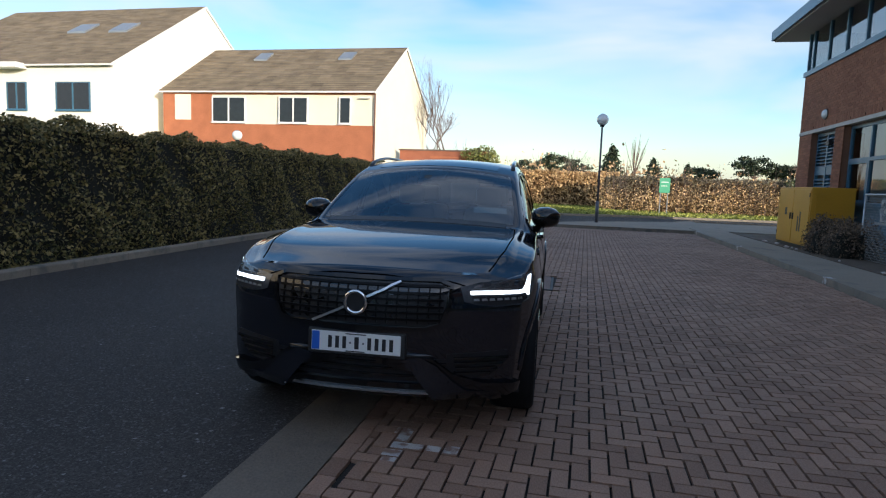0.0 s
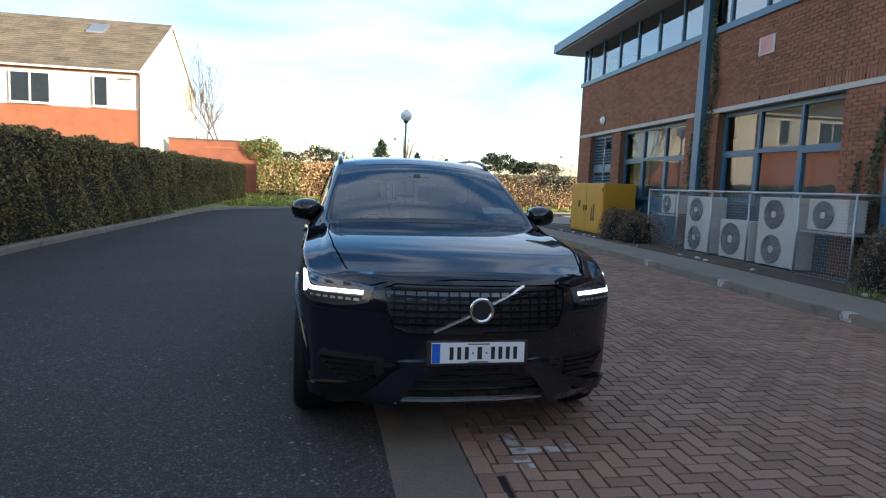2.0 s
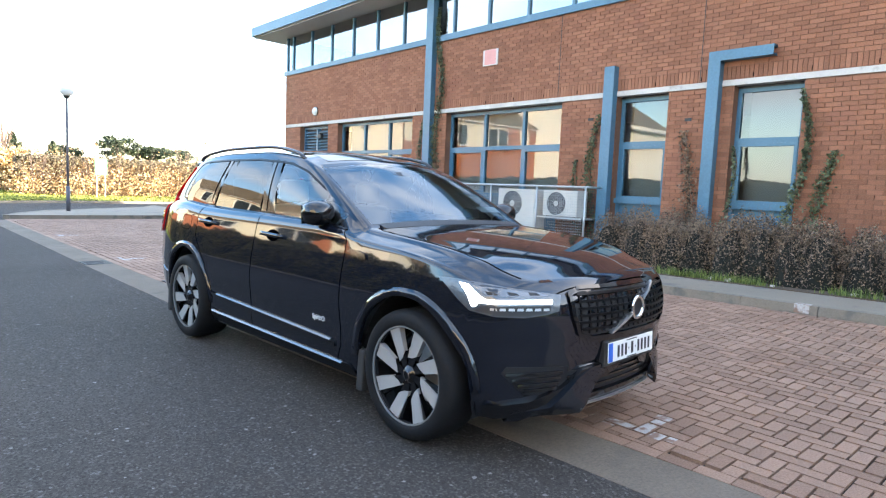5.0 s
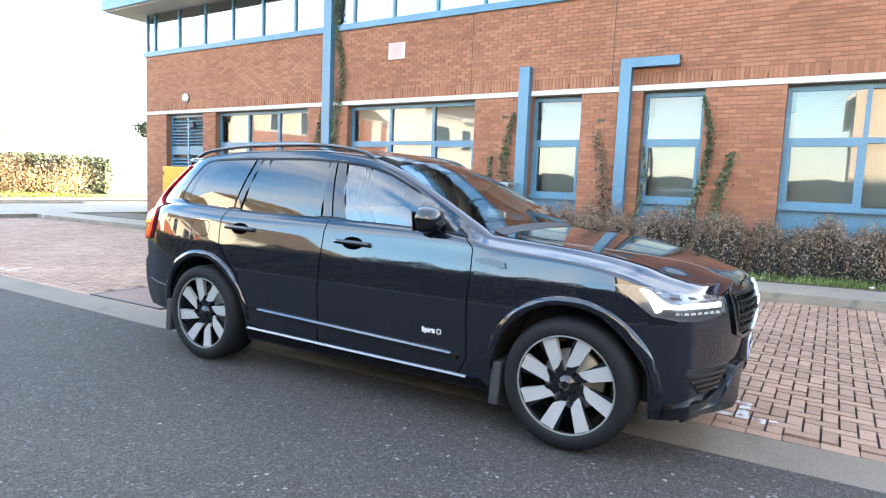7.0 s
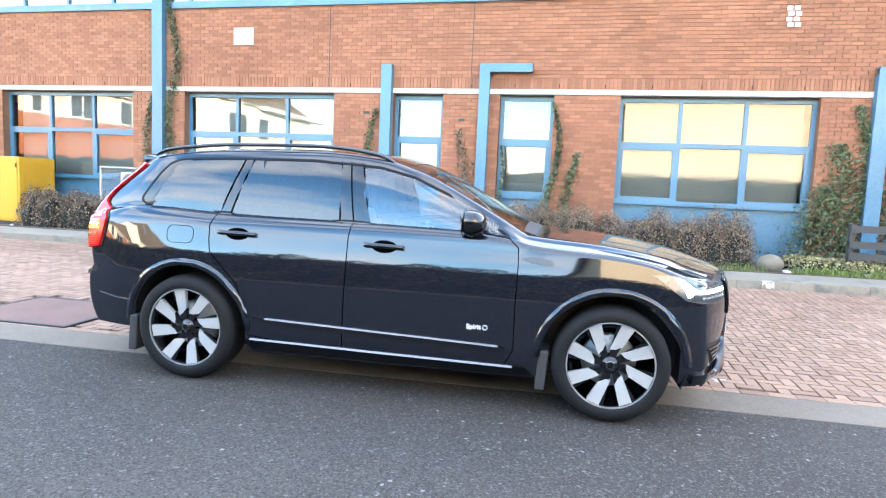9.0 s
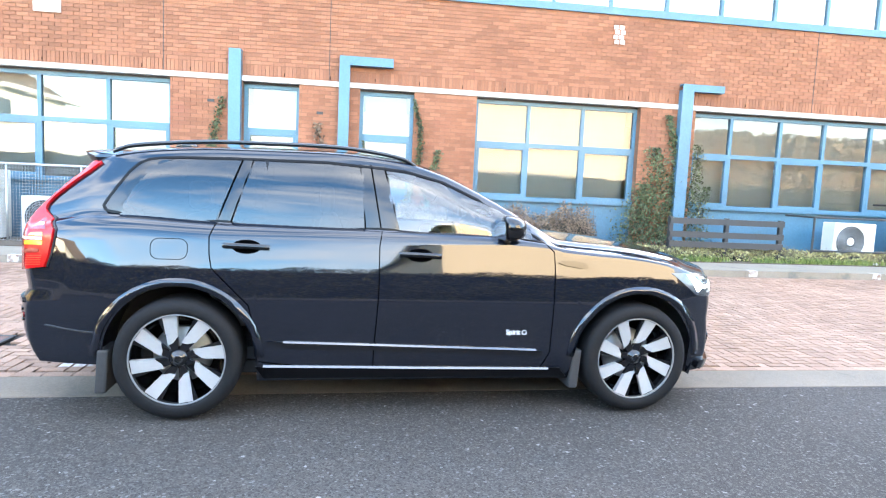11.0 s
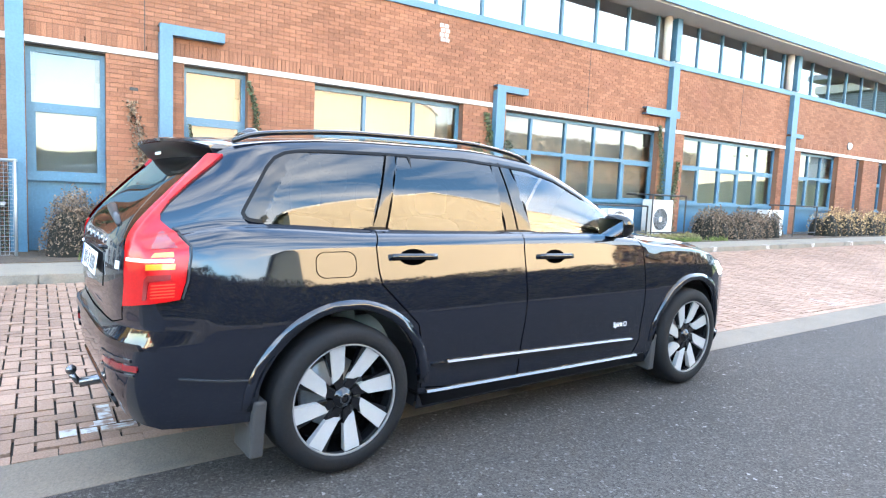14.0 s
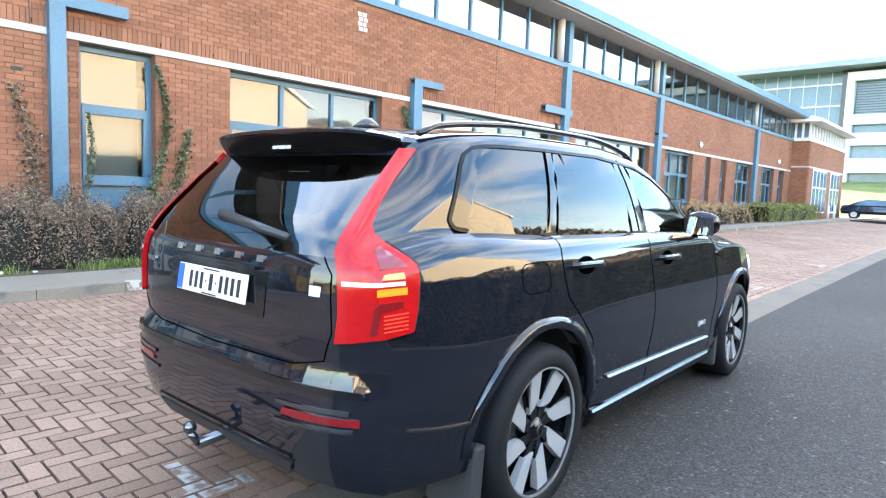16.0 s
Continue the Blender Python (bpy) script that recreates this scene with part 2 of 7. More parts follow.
GLOSS_BLACK = surface("gloss_black_trim", (0.005, 0.005, 0.006), 0.10, 0.05, 1, 40.0, 0.0, coat=0.25)
# upper panes: IOR raised far above the other windows for a stronger, brighter reflection
UPPER_GLASS = glass("upper_strip_glass", (0.62, 0.74, 0.80), 0.01, 0.9, 4.2)
CAR_GLASS = glass("clear_car_glass", (0.82, 0.92, 0.94), 0.0, 0.95, 2.1)
SCREEN_GLASS = glass("windscreen_glass", (0.80, 0.92, 0.91), 0.0, 0.95, 2.6)
REAR_GLASS = glass("dark_rear_glass", (0.07, 0.075, 0.08), 0.0, 1.0, 2.1)
PRIVACY = glass("privacy_glass", (0.07, 0.075, 0.08), 0.0, 1.0, 1.8)
MUD_RUBBER = surface("grey_rubber", (0.032, 0.032, 0.033), 0.7, 0.15, 3, 60.0, 0.1)
TYRE = surface("tyre_rubber", (0.011, 0.011, 0.012), 0.7, 0.15, 3, 60.0, 0.2, specular=0.2)
ALLOY = surface("silver_alloy", (0.42, 0.42, 0.415), 0.35, 0.04, 2, 60.0, 0.0, metal=0.25)
RIM_GREY = surface("machined_rim", (0.24, 0.24, 0.24), 0.35, 0.06, 2, 60.0, 0.0, metal=0.3)
DEEP_RED = surface("deep_red_lens", (0.20, 0.003, 0.006), 0.2, 0.1, 2, 60.0, 0.0, coat=1.0)
HIGH_RED = surface("high_brake_red", (0.10, 0.006, 0.008), 0.25, 0.05, 4.0, 60.0, 0.0)
BRIGHT_RED = surface("bright_red_lens", (0.9, 0.06, 0.03), 0.2, 0.1, 2, 60.0, 0.0, coat=1.0)
CHROME = surface("chrome", (0.80, 0.80, 0.81), 0.12, 0.02, 2, 60.0, 0.0, metal=1.0)
MIRROR_GLASS = surface("mirror_glass", (0.45, 0.49, 0.53), 0.03, 0.02, 2, 60.0, 0.0, metal=1.0)
SATIN_DARK = surface("dark_chrome", (0.17, 0.17, 0.175), 0.22, 0.04, 2, 60.0, 0.0, metal=0.9)
WIPER_GREY = surface("wiper_plastic", (0.030, 0.031, 0.033), 0.30, 0.10, 6, 60.0, 0.0)
SATIN = surface("satin_silver", (0.66, 0.67, 0.69), 0.3, 0.04, 2, 60.0, 0.0, metal=0.9)
TAIL_RED = surface("red_lamp_lens", (0.46, 0.006, 0.008), 0.12, 0.16, 9, 90.0, 0.0, specular=0.45)
AMBER = surface("amber_lens", (0.85, 0.30, 0.02), 0.15, 0.08, 2, 60.0, 0.0, coat=1.0)
DRL = glow("daylight_lamp", (0.92, 0.97, 1.0), 2.5)
SMOKED = surface("smoked_lamp", (0.07, 0.075, 0.085), 0.25, 0.3, 14, 60.0, 0.0, metal=0.2, coat=1.0)
PLATE_WHITE = surface("white_plate", (0.78, 0.78, 0.76), 0.4, 0.02, 2, 60.0, 0.0)
PLATE_BLUE = surface("blue_plate_strip", (0.02, 0.12, 0.55), 0.4, 0.02, 2, 60.0, 0.0)
INK = surface("black_ink", (0.012, 0.012, 0.014), 0.5, 0.05, 2, 60.0, 0.0)
SEAM = surface("shut_line", (0.0012, 0.0012, 0.0014), 0.9, 0.05, 2, 60.0, 0.0, specular=0.0)
LEATHER = surface("pale_leather", (0.55, 0.53, 0.48), 0.55, 0.06, 3, 60.0, 0.1)
SIGN_RED = surface("faded_red_sign", (0.62, 0.30, 0.28), 0.6, 0.1, 3, 30.0, 0.0)
SIGN_WHITE = surface("white_sign", (0.56, 0.50, 0.47), 0.6, 0.05, 3, 30.0, 0.0)
GREEN_SIGN = surface("green_sign", (0.10, 0.42, 0.24), 0.5, 0.05, 3, 30.0, 0.0)
DARK_GREEN = surface("grey_pole_paint", (0.085, 0.085, 0.10), 0.5, 0.1, 3, 30.0, 0.0)
GLOBE = surface("milky_globe", (0.72, 0.74, 0.74), 0.25, 0.03, 3, 30.0, 0.0)
WHITE_WALL = surface("white_cladding", (0.58, 0.60, 0.62), 0.6, 0.04, 0.3, 10.0, 0.0)
HOUSE_GLASS = surface("house_window_glass", (0.022, 0.026, 0.030), 0.12, 0.2, 0.6, 3.0, 0.0)
BROWN_CORE = surface("brown_hedge_core", (0.12, 0.07, 0.035), 0.95, 0.3, 2, 20.0, 0.5)
FAR_GLASS = surface("far_glazing", (0.10, 0.165, 0.23), 0.12, 0.2, 0.2, 3.0, 0.0)
CAR_BLUE = surface("dark_blue_car_paint", (0.015, 0.022, 0.04), 0.25, 0.05, 1, 40.0, 0.0, coat=1.0)
RUST = surface("dark_mesh_metal", (0.05, 0.05, 0.052), 0.6, 0.1, 3, 30.0, 0.0, metal=0.4)


# ---- mesh helpers ----
def part(name, bm, material, parent=None, label="", smooth=False, mats=()):
    """Links a bmesh (or mesh) as one object, under a parent if one is given."""
    if isinstance(bm, bpy.types.Mesh):
        me = bm
    else:
        me = bpy.data.meshes.new(name)
        bm.to_mesh(me)
        bm.free()
        if smooth:
            for p in me.polygons:
                p.use_smooth = True
    if not me.materials:
        for m in (material, *mats):
            me.materials.append(m)
    ob = new(name, me)
    if parent:
        ob.parent = parent
    if label:
        tagged(ob, label)
    return ob


def box(bm, x0, x1, y0, y1, z0, z1):
    v = [bm.verts.new(p) for p in ((x0, y0, z0), (x1, y0, z0), (x1, y1, z0), (x0, y1, z0), (x0, y0, z1), (x1, y0, z1), (x1, y1, z1), (x0, y1, z1))]
    for f in ((3, 2, 1, 0), (4, 5, 6, 7), (0, 1, 5, 4), (1, 2, 6, 5), (2, 3, 7, 6), (3, 0, 4, 7)):
        bm.faces.new([v[i] for i in f])
    return v


def boxes(*specs):
    bm = bmesh.new()
    for s in specs:
        box(bm, *s)
    return bm


def rounded(*spec, r=0.01):
    bm = boxes(spec)
    bmesh.ops.bevel(bm, geom=bm.edges[:], offset=r, segments=2, affect="EDGES", profile=0.5)
    return bm


def rod(bm, a, b, r, n=10, r2=None):
    """A round bar from a to b."""
    a, b = Vector(a), Vector(b)
    q = (b - a).to_track_quat("Z", "Y").to_matrix()
    rings = []
    for c, rr in ((a, r), (b, r if r2 is None else r2)):
        rings.append([bm.verts.new(c + q @ Vector((rr * math.cos(2 * math.pi * i / n), rr * math.sin(2 * math.pi * i / n), 0))) for i in range(n)])
    for i in range(n):
        bm.faces.new((rings[0][i], rings[0][(i + 1) % n], rings[1][(i + 1) % n], rings[1][i]))
    bm.faces.new(rings[0][::-1]), bm.faces.new(rings[1])


def lathe(bm, profile, n=32, m=None):
    """Turns (radius, height) pairs round z."""
    rings = [[bm.verts.new((r * math.cos(2 * math.pi * i / n), r * math.sin(2 * math.pi * i / n), z)) for i in range(n)] for r, z in profile]
    if m:
        for ring in rings:
            for v in ring:
                v.co = m @ v.co
    for a, b in zip(rings, rings[1:]):
        for i in range(n):
            bm.faces.new((a[i], a[(i + 1) % n], b[(i + 1) % n], b[i]))
    return rings


def raw(name, verts, faces):
    me = bpy.data.meshes.new(name)
    me.from_pydata([tuple(map(float, v)) for v in verts], [], [tuple(map(int, f)) for f in faces])
    me.update()
    return me


def leaf_mesh(name, points, size, rng, flat=0.0):
    """Many small four-cornered leaves at the points, turned at random."""
    p = np.asarray(points, float)
    k = len(p)
    a = rng.normal(size=(k, 3))
    a /= np.linalg.norm(a, axis=1)[:, None]
    b = np.cross(a, rng.normal(size=(k, 3)))
    b /= np.linalg.norm(b, axis=1)[:, None]
    s = size * rng.uniform(0.6, 1.3, (k, 1))
    v = np.stack([p - a * s * 0.6, p + b * s * 0.35 - a * s * 0.05, p + a * s * 0.6, p - b * s * 0.35 + a * s * 0.05], 1).reshape(-1, 3)
    me = bpy.data.meshes.new(name)
    me.vertices.add(len(v)), me.vertices.foreach_set("co", v.ravel())
    me.loops.add(4 * k), me.loops.foreach_set("vertex_index", np.arange(4 * k, dtype=np.int32))
    me.polygons.add(k), me.polygons.foreach_set("loop_start", np.arange(0, 4 * k, 4, dtype=np.int32))
    me.update(calc_edges=True)
    me.validate()
    return me


def block_mesh(name, blocks, top_only_dir):
    """Boxes without their hidden back, in one mesh: rows (x0, x1, y0, y1, z0, z1); the face towards -top_only_dir is left open."""
    b = np.asarray(blocks, float)
    k = len(b)
    idx = np.array([(0, 2, 4), (1, 2, 4), (1, 3, 4), (0, 3, 4), (0, 2, 5), (1, 2, 5), (1, 3, 5), (0, 3, 5)])
    v = b[:, idx].reshape(-1, 3)
    fs = {"-z": (3, 2, 1, 0), "+z": (4, 5, 6, 7), "-y": (0, 1, 5, 4), "+x": (1, 2, 6, 5), "+y": (2, 3, 7, 6), "-x": (3, 0, 4, 7)}
    fs = np.array([f for key, f in fs.items() if key != top_only_dir])
    f = (np.arange(k)[:, None, None] * 8 + fs[None]).reshape(-1, 4)
    me = bpy.data.meshes.new(name)
    me.vertices.add(len(v)), me.vertices.foreach_set("co", v.ravel())
    me.loops.add(f.size), me.loops.foreach_set("vertex_index", f.ravel().astype(np.int32))
    me.polygons.add(len(f)), me.polygons.foreach_set("loop_start", np.arange(0, f.size, 4, dtype=np.int32))
    me.update(calc_edges=True)
    me.shade_flat()
    return me

# ---- ground, road, kerbs ----
def edge_x(y):
    """The line where the asphalt meets the concrete channel."""
    return float(np.interp(y, (-75, -12, 0, 4.3, 9.5, 13, 25), (-0.60, -1.22, -1.35, -1.48, -1.77, -1.84, -1.98)))


def road_z(y):
    """The road climbs a little towards the south."""
    return float(np.interp(y, (-75, -25, -12, -3, 1), (0.34, 0.27, 0.13, 0.03, 0.0)))


def lift(y):
    """Height of the paving at the kerb of the footpath: the strip falls towards the road."""
    return float(np.interp(y, (-40, -25, -15, -5, 2, 5, 8, 13, 19, 24), (0.48, 0.39, 0.30, 0.20, 0.15, 0.09, 0.05, 0.06, 0.03, 0.0)))


def rise(x, y):
    """How far the ground lies above the level of the road beside the car."""
    a = edge_x(y) + 0.42
    k = min(max((x - a) / (KERB_X - a), 0.0), 1.0) ** 1.5
    return road_z(y) + k * (lift(y) - road_z(y))


WALL_X, KERB_X = 6.85, 4.12


def strip_mesh(name, xa, xb, y0, y1, za, zb, n=80, drop=0.25, across=1):
    """A long slab whose two sides follow functions of y."""
    bm = bmesh.new()
    rows = []
    for i in range(n + 1):
        y = y0 + (y1 - y0) * i / n
        a, b = xa(y), xb(y)
        rows.append([bm.verts.new(p) for p in ((a, y, za - drop), *[(a + (b - a) * k / across, y, za + (zb - za) * k / across) for k in range(across + 1)], (b, y, zb - drop))])
    for p, q in zip(rows, rows[1:]):
        for i in range(across + 2):
            bm.faces.new((p[i], p[i + 1], q[i + 1], q[i]))
    bm.faces.new(rows[0][::-1]), bm.faces.new(rows[-1])
    for v in bm.verts:
        v.co.z += rise(v.co.x, v.co.y)
    bmesh.ops.recalc_face_normals(bm, faces=bm.faces)
    return bm


ground = part("ground", boxes((-900, 900, -900, 900, -0.6, -0.08)), GRASS_BASE)
tagged(ground, "rough winter grass ground reaching to the horizon", "ground", kind="structure")
road = part("road", strip_mesh("road", lambda y: -7.35 - 0.016 * y, edge_x, -75, 27, 0.0, 0.0), ASPHALT)
tagged(road, "dark asphalt road, slightly worn and damp", "road", kind="structure")
bm = bmesh.new()
arc = [(-7.79, 27), (-7.6, 29), (-7.05, 30.8), (-5.35, 32.9), (-2.65, 34.9), (2, 37.1), (14, 39.1), (40, 40.1), (40, 34.6), (5.6, 33.4), (4.5, 31.3), (2.6, 29.7), (0.4, 28.1), (-0.8, 26.4), (-1.5, 24.95), (-1.70, 24.6), (-1.97, 24.4), (-2.0, 27)]
bm.faces.new([bm.verts.new((x, y, 0.0)) for x, y in arc])
ret = bmesh.ops.extrude_face_region(bm, geom=bm.faces[:])
bmesh.ops.translate(bm, vec=(0, 0, -0.25), verts=[v for v in ret["geom"] if isinstance(v, bmesh.types.BMVert)])
bmesh.ops.recalc_face_normals(bm, faces=bm.faces)
road_bend = part("road", bm, ASPHALT)
tagged(road_bend, "dark asphalt road bending behind the lamp post", "road", kind="structure")
channel = part("kerb_channel", strip_mesh("kerb_channel", edge_x, lambda y: edge_x(y) + 0.42, -75, 24.5, 0.003, 0.012), CHANNEL_CONCRETE)
tagged(channel, "flush grey concrete kerb channel beside the paving", "kerb", kind="structure")
bay = part("pavement", strip_mesh("pavement", lambda y: edge_x(y) + 0.42, lambda y: KERB_X, -75, 24.84, -0.012, -0.012, n=160, across=16), PAVER_JOINT)
tagged(bay, "block-paved parking strip of reddish brown bricks", "paving", kind="structure")
footpath = part("footpath", strip_mesh("footpath", lambda y: KERB_X + 0.13, lambda y: 5.35, -75, 26.6, 0.12, 0.12), surface("brushed_concrete", (0.235, 0.198, 0.155), 0.9, 0.2, 0.8, 70.0, 0.3, stain=(0.13, 0.12, 0.11), stain_at=0.6))
tagged(footpath, "grey concrete footpath along the brick building", "footpath", kind="structure")
bm = bmesh.new()
bm.faces.new([bm.verts.new((x, y, 0.115)) for x, y in ((-1.42, 24.98), (4.2, 24.98), (4.2, 26.65), (5.30, 26.65), (5.30, 33.2), (4.4, 31.35), (2.5, 29.75), (0.3, 28.1), (-0.85, 26.3))])
ret = bmesh.ops.extrude_face_region(bm, geom=bm.faces[:])
bmesh.ops.translate(bm, vec=(0, 0, -0.3), verts=[v for v in ret["geom"] if isinstance(v, bmesh.types.BMVert)])
bmesh.ops.recalc_face_normals(bm, faces=bm.faces)
end_path = part("footpath", bm, bpy.data.materials["brushed_concrete"])
tagged(end_path, "raised concrete end of the paved strip round the lamp post", "footpath", kind="structure")
far_path = part("footpath", boxes((KERB_X + 1.2, 40, 26.6, 33.4, -0.2, 0.05)), bpy.data.materials["brushed_concrete"])
tagged(far_path, "concrete path behind the end of the building", "footpath", kind="structure")
bed = part("planting_bed", strip_mesh("planting_bed", lambda y: 5.35, lambda y: WALL_X + 0.05, -32.7, 24.5, 0.135, 0.135), SOIL)
tagged(bed, "narrow bed of bare soil and leaf litter at the wall", "planting bed", kind="structure")


def kerb_run(name, label, points, width, z0, z1, up=lambda y: 0.0):
    """Kerb stones end to end along a line; each stone is a part."""
    holder = tagged(new(name), label, "kerb", kind="structure")
    pts = [Vector((*p, 0)) for p in points]
    for a, b in zip(pts, pts[1:]):
        n = max(1, round((b - a).length / 0.915))
        for i in range(n):
            p, q = a.lerp(b, i / n), a.lerp(b, (i + 1) / n)
            d = (q - p).normalized()
            s = Vector((-d.y, d.x, 0)) * width
            p, q = p + d * 0.004, q - d * 0.004
            bm = bmesh.new()
            ch = 0.018
            prof = [(0, z0), (0, z1 - ch), (ch / width, z1), (1, z1), (1, z0)]
            p.z, q.z = up(p.y), up(q.y)
            ra = [bm.verts.new(p + s * u + Vector((0, 0, z))) for u, z in prof]
            rb = [bm.verts.new(q + s * u + Vector((0, 0, z))) for u, z in prof]
            for j in range(5):
                bm.faces.new((ra[j], ra[(j + 1) % 5], rb[(j + 1) % 5], rb[j]))
            bm.faces.new(ra[::-1]), bm.faces.new(rb)
            bmesh.ops.recalc_face_normals(bm, faces=bm.faces)
            part("kerb_stone", bm, KERB, holder)
    return holder


kerb_run("kerb_building_side", "low concrete kerb between paving and footpath", [(KERB_X + 0.13, -40), (KERB_X + 0.13, 24.8)], 0.13, -0.1, 0.125, lift)
kerb_run("kerb_hedge_side", "weathered concrete kerb along the hedge", [(-6.9, -30), (-7.15, 5), (-7.38, 10), (-7.5, 14), (-7.6, 20.5), (-7.7, 27), (-7.5, 29), (-6.95, 30.7), (-5.3, 32.8), (-2.6, 34.8), (2, 37), (14, 39), (40, 40)], 0.16, -0.1, 0.12)
kerb_run("kerb_end", "concrete kerb round the end of the paving", [(KERB_X + 0.1, 24.84), (-1.40, 24.84), (-1.55, 24.98), (-0.97, 26.38), (0.2, 28.2), (2.42, 29.87), (4.32, 31.47), (5.3, 33.3), (40, 34.5)], -0.14, -0.1, 0.125)
v_front = [(-7.86, 25), (-7.86, 27), (-7.66, 29.1), (-7.08, 30.86), (-5.42, 32.96), (-2.7, 34.97), (2, 37.17), (14, 39.17), (40, 40.17)]
v_back = [(-13, 25, 0.15), (-13, 30, 0.2), (-13, 36, 0.25), (-12.5, 44, 0.25), (-9, 50, 0.25), (-3, 50, 0.25), (2, 50, 0.25), (14, 50, 0.25), (40, 50, 0.25)]
bm = bmesh.new()
va, vb = [bm.verts.new((x, y, 0.10)) for x, y in v_front], [bm.verts.new(p) for p in v_back]
for i in range(8):
    bm.faces.new((va[i], va[i + 1], vb[i + 1], vb[i]))
bmesh.ops.recalc_face_normals(bm, faces=bm.faces)
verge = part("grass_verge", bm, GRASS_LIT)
tagged(verge, "sunlit short grass verge before the far hedge", "grass", kind="structure")

# ---- brick building ----
HEAD, TRANSOM, SILL = 3.41, 2.51, 1.41
# y from, y to, the mullions between, and whether it is a door or louvre
OPENINGS = [
    (20.35, 22.20, (21.27,), "louvre"), (15.92, 19.75, (18.47, 17.20), "window"), (10.78, 14.52, (13.25, 11.99), "window"),
    (8.31, 9.41, (), "window"), (5.99, 7.10, (), "window"), (1.10, 4.69, (3.52, 2.32), "window"),
    (-5.92, -0.16, (-1.13, -2.33, -3.42, -4.59), "window"), (-12.55, -7.10, (-8.2, -9.3, -10.4, -11.45), "window"),
    (-16.9, -14.0, (-14.95, -15.9), "window"), (-19.05, -18.4, (), "window"), (-21.2, -20.45, (), "window"),
    (-25.15, -22.6, (-23.45, -24.3), "window"), (-29.3, -26.9, (-27.7, -28.5), "window"), (-31.4, -30.3, (), "window")]
Y_N, Y_S = 23.30, -32.8
building = tagged(new("office_building"), "two-storey red brick office building with blue window frames", "building", kind="structure")


def wall_piece(name, spec, material, parent=building, label=""):
    return part(name, boxes(spec), material, parent, label)


cuts = sorted(OPENINGS, key=lambda o: -o[0])
y = Y_N
for o in cuts:
    wall_piece("wall_pier", (WALL_X, WALL_X + 0.3, o[1], y, -0.2, 3.45), MORTAR)
    y = o[0]
wall_piece("wall_pier", (WALL_X, WALL_X + 0.3, Y_S, y, -0.2, 3.45), MORTAR)
wall_piece("wall_upper", (WALL_X, WALL_X + 0.3, Y_S, Y_N, 3.55, 5.31), MORTAR)
wall_piece("wall_north", (WALL_X + 0.3, 22.0, Y_N - 0.3, Y_N, -0.2, 5.31), MORTAR)
wall_piece("wall_south", (WALL_X + 0.3, 22.0, Y_S, Y_S + 0.3, -0.2, 6.67), MORTAR)
wall_piece("wall_back", (21.7, 22.0, Y_S + 0.3, Y_N - 0.3, -0.2, 6.67), MORTAR)
wall_piece("floor_slab", (WALL_X + 0.35, 21.7, Y_S + 0.3, Y_N - 0.3, -0.2, 0.16), ROOM)
wall_piece("upper_floor", (WALL_X + 0.31, 21.7, Y_S + 0.3, Y_N - 0.3, 3.55, 3.85), ROOM)
wall_piece("room_wall", (11.6, 11.7, Y_S + 0.3, Y_N - 0.3, 0.16, 6.67), ROOM)
band = wall_piece("lintel_band", (WALL_X - 0.025, WALL_X + 0.3, Y_S, Y_N + 0.025, 3.45, 3.55), PALE_BAND, label="pale concrete lintel band")
wall_piece("sill_band", (WALL_X - 0.06, WALL_X + 0.3, Y_S, Y_N + 0.06, 5.31, 5.46), BLUE, label="blue steel sill band")


def sheet(x, y0, y1, z0, z1):
    """One sheet of glass that faces the road."""
    bm = bmesh.new()
    bm.faces.new([bm.verts.new(p) for p in ((x, y1, z0), (x, y0, z0), (x, y0, z1), (x, y1, z1))])
    return bm


def mullion(spec, parent, name="mullion", material=None):
    return part(name, boxes(spec), material or BLUE, parent)


